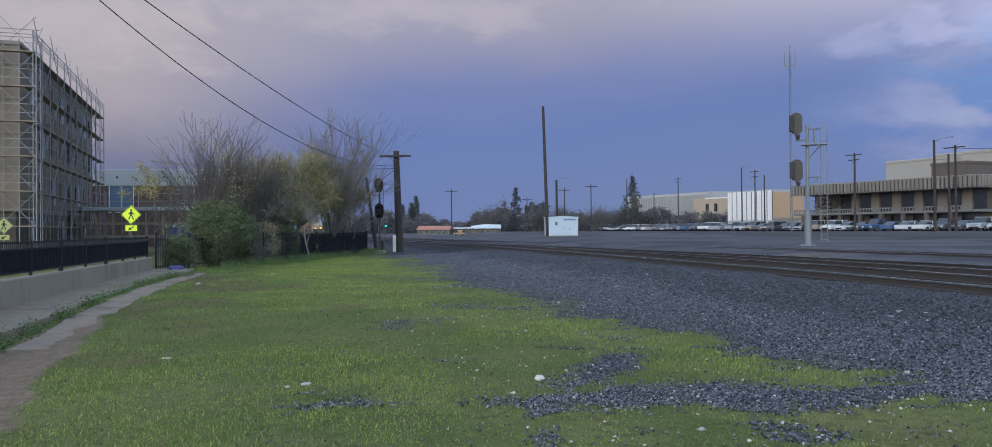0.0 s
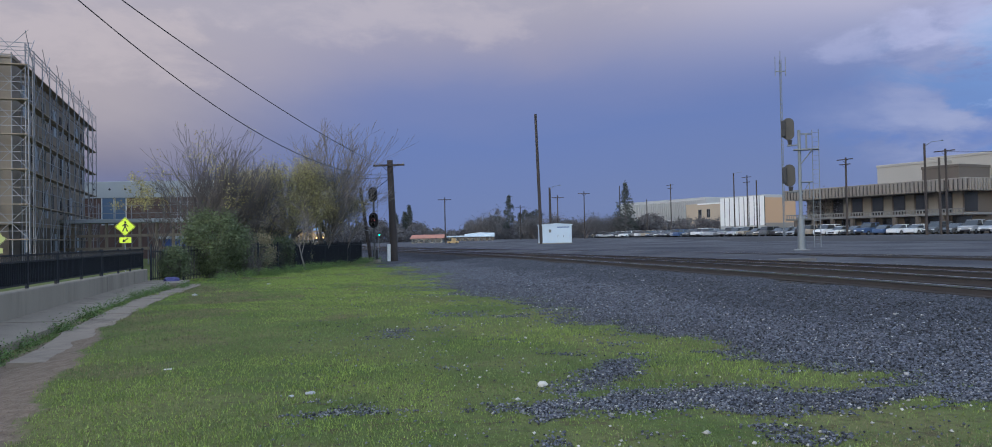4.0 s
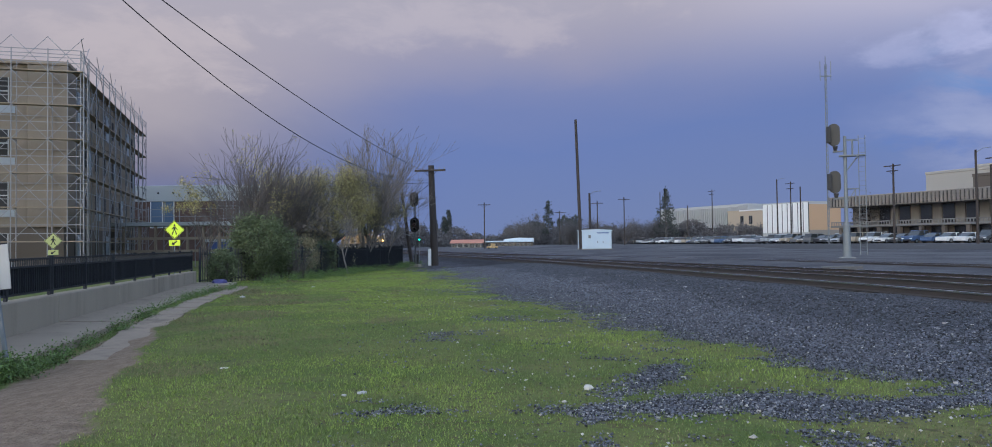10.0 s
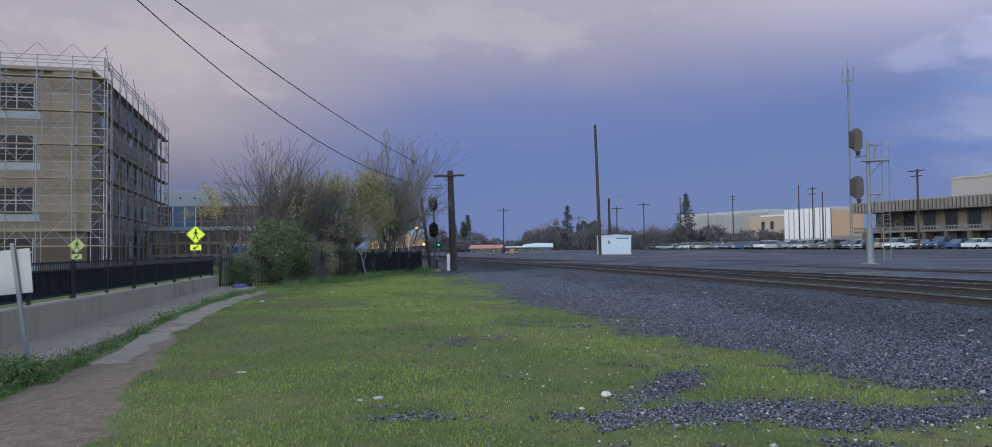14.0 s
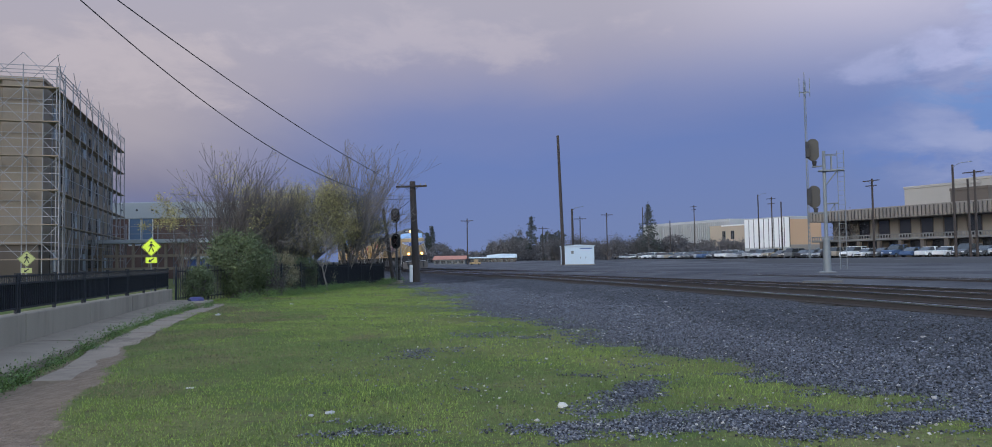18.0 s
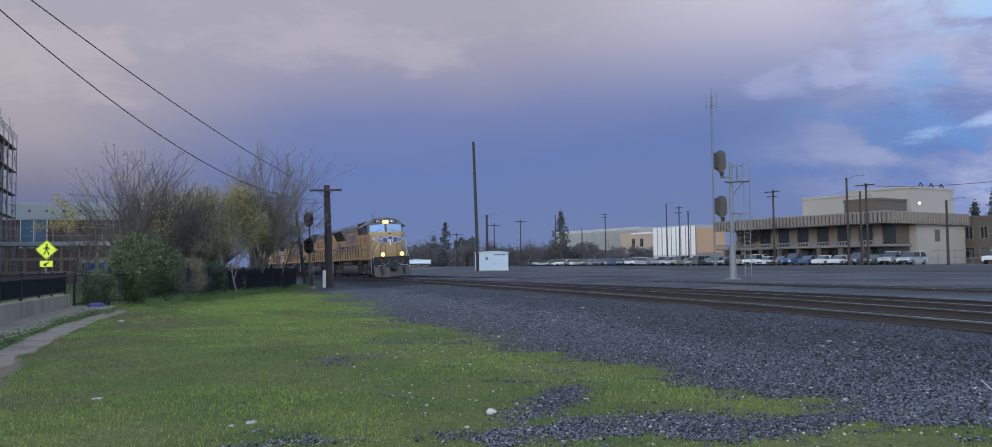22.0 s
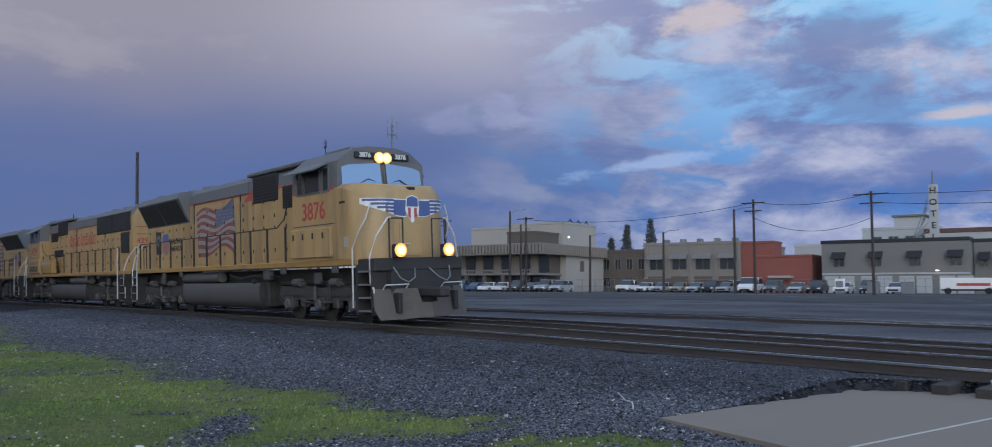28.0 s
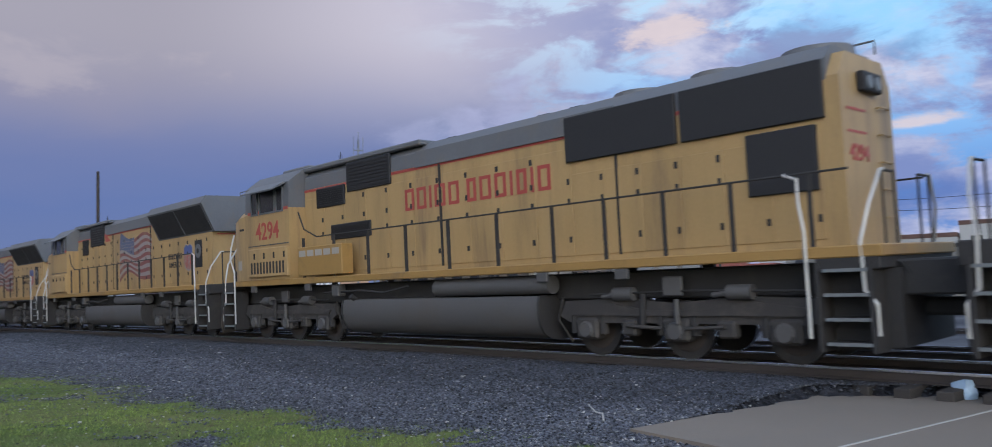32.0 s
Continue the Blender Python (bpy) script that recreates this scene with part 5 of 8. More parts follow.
def build_left_plants():
    tuft = lambda p: p.z > 3.4 and smooth_noise(np.array([p.x]), np.array([p.z]), 1.1, 5)[0] > 0.66
    fan_tree(-16.2, 43.0, 6.1, 13, 3, "tall bare vase-shaped tree with a few yellow leaves", M_BARKD, 0.75, 3, 4, 0.07, M_LEAFY, 1500, tuft, 0.12)
    fan_tree(-14.4, 45.0, 5.2, 9, 4, "bare brown tree of many upright limbs", M_BARKD, 0.6, 3, 4, 0.045)
    fan_tree(-18.7, 43.6, 4.7, 5, 9, "slender tree with tufts of yellow-green leaves", M_BARKD, 0.6, 2, 4, 0.03, M_LEAFY, 1500, lambda p: p.z > 3.6 and p.x < 0.3)
    leafy_tree(-14.7, 47.0, 5.5, 2.5, 21, "brownish half-leafed tree behind the fence", M_LEAFB, 13000, 0.25)
    leafy_tree(-13.3, 49.5, 6.3, 2.6, 22, "yellow-green leafy tree behind the fence", M_LEAFY, 42000, 0.36)
    leafy_tree(-11.9, 54.0, 6.2, 2.5, 24, "thinly leafed yellow-green tree behind the fence", M_LEAFY, 15000, 0.5)
    leafy_tree(-16.6, 52.5, 6.2, 2.4, 26, "yellow-green leafy tree behind the fence", M_LEAFY, 30000, 0.3)
    fan_tree(-11.75, 53.0, 7.3, 8, 31, "tall bare pale-barked tree rising behind the fence", M_BARK, 0.8, 4, 3, 0.06)
    fan_tree(-11.1, 56.8, 6.0, 5, 33, "slim bare pale-barked tree rising behind the fence", M_BARK, 0.6, 3, 4, 0.045)
    tree(-10.9, 44.6, 5.2, 35, "small bare pale-barked tree before the fence", M_BARK, None, 0, 0.1, 4, 0.6, 0.1, 1, 0.055, 0.3, 3, 0.36)
    shrub(-13.25, 36.9, 1.35, 1.4, 3.15, 41, "large rounded olive green shrub against the fence", M_LEAFD, 30000, 0.045)
    shrub(-11.9, 37.9, 1.1, 0.9, 2.3, 43, "twiggy half-bare shrub against the fence", M_LEAFD, 900, 0.04, stems=70)
    shrub(-13.8, 33.6, 0.62, 0.62, 1.55, 42, "clipped dark green shrub at the fence corner", M_LEAFD, 9000, 0.035)
    for k, (x, y, rx, h, n) in enumerate(((-13.6, 40.5, 0.9, 2.1, 6000), (-13.4, 43.5, 1.0, 2.3, 8000), (-13.2, 46.5, 1.1, 2.2, 7000), (-13.0, 50.0, 1.0, 1.9, 5000), (-14.9, 42.0, 1.5, 3.0, 9000), (-12.6, 56.5, 0.9, 1.7, 2500))):
        shrub(x, y, rx, rx, h, 60 + k, "tangled half-bare shrub behind the iron fence", (M_LEAFD, M_LEAFB)[k % 2], n, 0.04)
    rng = np.random.RandomState(77)
    w = thing("weeds", Matrix(), "rank green weeds along the kerb and fence foot", "weeds", kind="stuff")
    cs = []
    for k in range(110):
        y = 8.5 + 22 * rng.rand() ** 1.3
        x = float(wall_x(y)) + (1.38 if y < 29 else 1.8) + rng.uniform(-0.05, 0.2)
        cs.append((x, y, on_ground(x, y) + rng.uniform(0.0, 0.07)))
    for k in range(170):
        y = rng.uniform(33, 62)
        x = np.interp(y, [33, 60], [-12.0, -9.8]) + rng.uniform(-0.4, 0.9)
        cs.append((x, y, rng.uniform(0.05, 0.28)))
    for k in range(26):
        cs.append((-7.85 + rng.normal(0, 0.28), 11.0 + rng.normal(0, 0.28), -0.2 + rng.uniform(0.03, 0.2)))
    leaf_cloud("weed_leaves", cs, 48000, 0.1, 0.02, M_WEED, w, rng)


# ---- the town across the yard: u along the street, n away from the camera ----
STREET = Matrix.Rotation(radians(-62.6), 4, "Z")
LOT_Z = 1.02


FAR = 1.32              # the plan of the town was drawn at this fraction of its true distance


def street(u, n, z=LOT_Z, turn=0.0):
    return STREET @ Matrix.Translation((u, n, z)) @ Matrix.Rotation(radians(turn), 4, "Z")


def town(u, n, z=LOT_Z):
    return street(u * FAR, n * FAR, z) @ Matrix.Scale(FAR, 4)


def windows(parent, spots, w, h, y, depth=0.12, frame_mat=None, glass_mat=None, z0=0.0, name="window"):
    """Windows set into a front at local y: each a frame with a recessed pane."""
    frame_mat, glass_mat = frame_mat or M_GREYW, glass_mat or M_WINB
    for x, z in spots:
        s = Shape().use(frame_mat)
        t = 0.07
        for b in ((x - w / 2 - t, z - t, x + w / 2 + t, z), (x - w / 2 - t, z + h, x + w / 2 + t, z + h + t), (x - w / 2 - t, z, x - w / 2, z + h), (x + w / 2, z, x + w / 2 + t, z + h), (x - 0.025, z, x + 0.025, z + h)):
            s.box(b[0], y - 0.07, b[1], b[2], y + 0.02, b[3])
        win = s.part(name, None, parent)
        Shape().use(glass_mat).box(x - w / 2, y - 0.012, z, x + w / 2, y - 0.004, z + h).part("pane", None, win)


def block(name, u0, u1, n0, n1, h, mat, label, cap=0.35, cat="building", roof_mat=None):
    b = thing(name, town((u0 + u1) / 2, n0), label, cat)
    w = (u1 - u0) / 2
    Shape().use(mat).box(-w, 0, -1.2, w, n1 - n0, h).part("wall_shell", None, b)
    if cap:
        Shape().use(roof_mat or mat).bbox(-w - 0.08, -0.08, h - cap, w + 0.08, n1 - n0 + 0.08, h + 0.12, None, 0.03).part("parapet", None, b)
    return b, w


def build_town():
    # long balconied office block
    b, w = block("office_block", -77.6, -54.4, 84.0, 99.0, 2.2, M_BROWNW, "two-storey office block with a deep finned concrete roof band", 0)
    Shape().use(M_BROWNW).box(-w + 0.6, 1.6, 2.2, w, 15.0, 5.4).part("upper_storey", None, b)
    Shape().use(M_GREYW).bbox(-w - 0.3, -1.4, 2.0, w + 0.9, 4.0, 2.25, None, 0.03).part("balcony_floor", None, b)
    Shape().use(M_STUCCO).bbox(-w - 0.5, -1.6, 4.62, w + 1.4, 15.2, 5.95, None, 0.05).part("roof_band", None, b)
    for k in range(50):
        x = -w - 0.4 + k * (2 * w + 1.7) / 49
        Shape().use(M_STUCCO).bbox(x - 0.07, -1.76, 4.55, x + 0.07, -1.6, 5.9, None, 0.02).part("fin", None, b)
        Shape().use(M_UNDER).box(x + 0.1, -1.612, 4.7, x + 0.2, -1.603, 5.8).part("fin_groove", None, b)
    for k in range(34):
        y = -1.3 + k * 0.49
        Shape().use(M_STUCCO).bbox(w + 1.4, y - 0.07, 4.55, w + 1.56, y + 0.07, 5.9, None, 0.02).part("fin", None, b)
        Shape().use(M_UNDER).box(w + 1.403, y + 0.1, 4.7, w + 1.412, y + 0.2, 5.8).part("fin_groove", None, b)
    for k in range(64):
        x = -w - 0.1 + k * (2 * w + 0.8) / 63
        Shape().use(M_GREYW).box(x - 0.05, -1.42, 2.25, x + 0.05, -1.34, 2.6).part("baluster", None, b)
    Shape().use(M_GREYW).box(-w - 0.2, -1.44, 2.6, w + 0.9, -1.32, 2.72).part("balcony_rail", None, b)
    for k in range(8):
        x = -w + 1.2 + k * 2.9
        Shape().use(M_BROWNW).bbox(x - 0.22, -1.35, -1.0, x + 0.22, -0.9, 2.0, None, 0.02).part("column", None, b)
        Shape().use(M_STUCCO).bbox(x - 0.55, 1.5, 2.3, x + 0.55, 1.6, 4.6, None, 0.02).part("wall_panel", None, b)
        Shape().use(M_WINB).box(x + 0.75, 1.55, 2.4, x + 2.2, 1.6, 4.5).part("window", None, b)
        Shape().use(M_WINB).box(x + 0.4, -0.03, 0.2, x + 2.5, 0.0, 1.9).part("window", None, b)
    Shape().use(M_CREAM).box(w + 0.003, 5.0, -1.0, w + 0.9, 15.0, 4.6).part("cream_wall", None, b, "cream rendered end wall")
    Shape().use(M_BROWNW).bbox(w + 0.9, 8.6, 2.6, w + 0.96, 9.6, 4.0, None, 0.02).part("plaque", None, b)
    h, hw = block("rooftop_block", -69.6, -61.0, 90.0, 97.0, 8.65, M_CREAM, "cream upper block rising behind the office roof", 0.2)
    h2, _ = block("rooftop_block", -60.6, -56.2, 86.0, 91.6, 7.6, M_BROWNW, "brown plant room on the office roof", 0.2)
    e, ew = block("rooftop_block", -64.4, -55.8, 92.0, 101.0, 9.2, M_CREAM, "tall cream stair tower behind the office roof", 0.2)
    for k in range(3):
        Shape().use(M_DARK).tube([(ew - 0.3, 2 + k * 2.2, 9.3), (ew - 0.3, 2.5 + k * 2.2, 9.8), (ew - 0.3, 3.0 + k * 2.2, 9.35)], 0.08).part("roof_vent", None, e)
    Shape().use(M_LAMP2).cyl((ew + 0.02, 1.5, 7.3), (ew + 0.12, 1.5, 7.3), 0.13, None, 10).part("wall_lamp", None, e, "lit warm wall lamp")
    # far ribbed white block, beige block, panelled hall
    b, w = block("white_block", -211.6, -172.0, 152.0, 170.0, 10.5, M_OFFW, "long off-white block with close upright concrete ribs", 0.6)
    for k in range(46):
        x = -w + 0.45 + k * (2 * w - 0.9) / 45
        Shape().use(M_OFFW).bbox(x - 0.16, -0.5, 4.6, x + 0.16, 0, 9.9, None, 0.03).part("rib", None, b)
        if k < 45:
            x1 = x + (2 * w - 0.9) / 45
            Shape().use(M_WINB).box(x + 0.2, -0.03, 5.0, x1 - 0.2, 0, 8.9).part("window", None, b)
            Shape().use(M_WINB).box(x + 0.2, -0.03, 3.6, x1 - 0.2, 0, 4.2).part("window", None, b)
    Shape().use(M_OFFW).bbox(-w, -0.7, 4.25, w, 0, 4.6, None, 0.03).part("ledge", None, b)
    Shape().use(M_STUCCO).bbox(-w, -0.06, -1.0, w, -0.002, 3.4, None, 0.02).part("base_storey", None, b)
    b, w = block("beige_block", -167.1, -153.9, 141.0, 150.0, 8.1, M_BEIGE, "low beige stucco building with two windows", 0.3)
    windows(b, [(-1.2, 4.7), (2.0, 4.7)], 1.1, 2.0, 0.0)
    Shape().use(M_ALU).bbox(-0.2, -0.9, 3.6, 2.6, -0.05, 4.2, None, 0.05).part("air_unit", None, b)
    Shape().use(M_WHITE).box(-2.0, -0.12, 7.95, w, 0.3, 8.3).part("roof_edge", None, b)
    b, w = block("panelled_hall", -140.0, -126.5, 128.0, 137.0, 8.5, M_OFFW, "pale hall clad in upright ribbed panels", 0.2)
    for k in range(9):
        x = -w + 0.75 + k * 1.5
        Shape().use(M_WHITE).bbox(x - 0.6, -0.12, 2.1, x + 0.6, 0, 8.4, None, 0.03).part("panel", None, b)
        Shape().use(M_UNDER).box(x + 0.66, -0.02, 2.1, x + 0.84, -0.002, 8.3).part("panel_joint", None, b)
    Shape().use(M_TANW).box(w + 0.003, 0.1, 2.6, w + 0.05, 9.0, 8.0).part("side_wall", None, b, "plain orange-tan side wall")
    Shape().use(M_STUCCO).box(w + 0.003, 0.1, -1.0, w + 0.05, 9.0, 2.59).part("side_base", None, b)
    # buildings to the right
    b, w = block("grey_shop_row", -54.5, -47.3, 100.0, 118.0, 5.6, M_BROWNW, "low grey-brown shop building with square upper windows", 0.25)
    windows(b, [(-2.6 + k * 1.75, 3.0) for k in range(4)], 0.8, 1.4, 0.0)
    windows(b, [(-2.6 + k * 1.75, 0.6) for k in range(4)], 1.0, 1.3, 0.0)
    b, w = block("stucco_shop", -47.3, -34.4, 99.0, 118.0, 6.3, M_STUCCO, "tan stucco commercial building with small window awnings", 0.25)
    for k in range(4):
        x = -4.7 + k * 3.2
        windows(b, [(x, 2.9)], 1.9, 1.6, 0.0)
        Shape().use(M_GREYW).prism([(0, 4.9), (-0.8, 4.3), (-0.8, 4.2), (0, 4.75)], "x", x - 1.2, x + 1.2).part("awning", None, b)
        Shape().use(M_BROWNW).box(x - 1.2, -0.05, 0, x + 1.2, 0, 2.0).part("shutter_door", None, b)
    for k in range(5):
        Shape().use(M_STUCCO).bbox(-6.35 + k * 3.15, -0.16, -1.0, -6.0 + k * 3.15, 0.0, 6.0, None, 0.02).part("pilaster", None, b)
    for k in range(5):
        Shape().use(M_ALU).bbox(-5.5 + k * 2.4, 4, 6.4, -4.9 + k * 2.4, 5, 7.1, None, 0.03).part("roof_unit", None, b)
    b, w = block("red_shop", -34.4, -30.4, 99.6, 103.0, 6.2, M_REDW, "brick-red painted commercial building", 0.2)
    c, cw = block("red_shop_annex", -32.4, -25.8, 99.2, 112.0, 4.4, M_REDW, "lower brick-red annex with a small canopy", 0.2)
    Shape().use(M_CREAM).bbox(-1.6, -1.2, 1.7, 1.2, 0.0, 2.0, None, 0.04).part("canopy", None, c)
    b, w = block("flat_back_building", -33.0, -24.0, 118.0, 130.0, 6.6, M_OFFW, "pale flat building behind the red shops", 0.3)
    # grey block at the corner
    b, w = block("grey_hotel", -24.4, -9.5, 98.0, 118.0, 5.9, M_GREYW, "pale grey two-storey corner building with dark window awnings", 0.28, roof_mat=M_DARK)
    Shape().use(M_OFFW).bbox(-w, -0.08, 2.05, w, 0.0, 2.25, None, 0.02).part("string_course", None, b)
    for k in range(4):
        x = -w + 1.9 + k * 3.9
        windows(b, [(x, 3.0)], 1.1, 1.5, 0.0)
        Shape().use(M_DARK).prism([(0, 4.65), (-0.75, 3.95), (-0.75, 3.85), (0, 4.5)], "x", x - 0.75, x + 0.75).part("awning", None, b)
        for dx in (-0.85, 0.85):
            Shape().use(M_OFFW).box(x + dx - 0.75, -0.04, 0, x + dx + 0.75, 0, 1.9).part("garage_door", None, b)
    Shape().use(M_LAMP2).cyl((4.4, -0.25, 2.4), (4.4, -0.25, 2.5), 0.16, None, 10).part("wall_lamp", None, b, "lit warm wall lamp")
    c, cw = block("corner_wing", -9.4, 6.0, 101.0, 118.0, 5.8, M_GREYW, "grey corner wing with a row of dark awnings", 0.28, roof_mat=M_DARK)
    for k in range(7):
        x = -cw + 1.0 + k * 1.5
        windows(c, [(x, 2.9)], 0.7, 1.5, 0.0)
        Shape().use(M_DARK).prism([(0, 4.5), (-0.9, 3.7), (-0.9, 3.6), (0, 4.35)], "x", x - 0.55, x + 0.55).part("awning", None, c)
    t = thing("hotel_sign_tower", town(-14.6, 113.0, 0.6), "white upright rooftop sign tower with a lattice stay", "sign tower")
    Shape().use(M_OFFW).bbox(-0.5, -0.35, 5.9, 0.5, 0.35, 13.8, None, 0.04).part("sign_panel", None, t)
    Shape().use(M_ALU).cyl((0, 0, 13.8), (0, 0, 15.6), 0.14, 0.06, 8).part("mast", None, t)
    for k, ch in enumerate("HOTEL"):
        text_part(ch, 1.1, M_DARK, t, (0, -0.36, 13.0 - k * 1.45), (90, 0, 0), 0.02)
    lat = Shape().use(M_ALU)
    for k in range(5):
        lat.cyl((-0.75, 0, 8 + k * 1.0), (-2.4 + k * 0.3, 0.4, 7.0 + k * 0.6), 0.05, None, 5)
    lat.cyl((-2.9, 0.4, 6.0), (-0.75, 0, 11.5), 0.06, None, 5)
    lat.part("lattice_stay", None, t)
    b, w = block("far_white_hotel", -26.0, -16.0, 128.0, 150.0, 9.3, M_OFFW, "white stepped building behind the grey corner block", 0.3)
    Shape().use(M_OFFW).bbox(-1.0, 2.0, 9.3, 3.0, 8, 11.0, None, 0.05).part("rooftop_box", None, b)
    Shape().use(M_GREYW).bbox(-1.3, 1.6, 11.0, 3.3, 8.4, 11.3, None, 0.05).part("roof_cap", None, b)
    windows(b, [(-3 + k * 2.2, 6.6) for k in range(4)], 1.2, 1.4, 0.0)
    b, w = block("far_white_hotel", -17.5, -8.5, 126.0, 150.0, 8.7, M_OFFW, "white building with a brown tiled roof edge", 0.5, roof_mat=M_BRICK)
    b, w = block("far_white_hotel", -8.3, 30.0, 128.0, 155.0, 10.4, M_OFFW, "taller white building with arched windows and tiled edge", 0.5, roof_mat=M_BRICK)
    windows(b, [(-w + 2 + k * 2.6, 6.4) for k in range(8)], 1.3, 1.9, 0.0)
    b, w = block("long_low_front", 6.2, 75.0, 100.0, 118.0, 5.6, M_GREYW, "plain grey street front", 0.3)
    p = thing("white_trailer", street(-11.5, 116.0), "white and red box trailer parked by the corner", "trailer")
    Shape().use(M_WHITE).bbox(-3.0, -1.1, 0.6, 3.0, 1.1, 2.0, None, 0.04).part("trailer_box", None, p)
    Shape().use(M_RED).box(-1.2, -1.11, 1.0, 2.4, -1.102, 1.35).part("red_band", None, p)
    for x in (-2.2, 2.2):
        Shape().use(M_TYRE).cyl((x, -1.1, 0.4), (x, -0.8, 0.4), 0.42, None, 12).part("wheel", None, p)
    Shape().use(M_UNDER).box(-2.9, -0.9, 0.4, 2.9, 0.9, 0.6).part("chassis", None, p)
    p = thing("utility_box", street(-25.7, 112.0), "white upright utility cabinet by the car park", "cabinet")
    Shape().use(M_WHITE).bbox(-0.55, -0.4, 0, 0.55, 0.4, 1.9, None, 0.03).part("cabinet_body", None, p)
    Shape().use(M_ALU).box(-0.45, -0.42, 0.3, 0.45, -0.402, 1.6).part("cabinet_door", None, p)
    for u in (-21.0, -17.2):
        p = thing("utility_box", street(u, 108.5), "grey-green utility cabinet on the car park edge", "cabinet")
        Shape().use(M_GREYW).bbox(-0.7, -0.45, 0, 0.7, 0.45, 1.5, None, 0.04).part("cabinet_body", None, p)
        Shape().use(M_ALU).box(-0.6, -0.47, 0.15, -0.03, -0.452, 1.35).part("cabinet_door", None, p)
        Shape().use(M_ALU).box(0.03, -0.47, 0.15, 0.6, -0.452, 1.35).part("cabinet_door", None, p)
    fc = thing("wire_fence", street(0, 121.0), "grey wire fence along the far side of the car park", "fence", kind="structure")
    for k in range(30):
        x = -72.0 + k * 2.5
        Shape().use(M_ALU).cyl((x, 0, -0.3), (x, 0, 2.0), 0.04, None, 6).part("post", None, fc)
    for z in (0.9, 1.98):
        Shape().use(M_ALU).cyl((-72.0, 0, z), (0.5, 0, z), 0.03, None, 5).part("rail_bar", None, fc)
    # low walls and skips along the lot
    b, w = block("yard_wall", -46.0, -37.0, 88.0, 88.3, 1.6, M_BROWNW, "dark block wall beside the car park", 0, "wall")


def text_part(body, size, mat, parent, at, rot, bold=0.0, name="lettering"):
    cu = bpy.data.curves.new("lettering", "FONT")
    cu.body, cu.size, cu.align_x, cu.align_y = body, size, "CENTER", "CENTER"
    cu.extrude, cu.offset = 0.006, bold
    tmp = bpy.data.objects.new("tmp", cu)
    me = bpy.data.meshes.new_from_object(tmp)
    bpy.data.objects.remove(tmp)
    bpy.data.curves.remove(cu)
    me.materials.clear()
    me.materials.append(mat)
    ob = new(name, me)
    ob.parent = parent
    ob.matrix_basis = pose(*at, *rot)
    return ob


# ---- cars ----
CARPAINT = {n: material("car_paint_" + n, c, 0.3, 0.3 if n in ("silver", "grey") else 0.0, 0.06, 1, 20, 0, spec=0.6) for n, c in
            {"white": (0.66, 0.67, 0.68), "silver": (0.40, 0.42, 0.45), "grey": (0.14, 0.15, 0.16), "black": (0.02, 0.02, 0.024), "blue": (0.06, 0.10, 0.2), "red": (0.25, 0.035, 0.03), "tan": (0.3, 0.26, 0.2)}.items()}


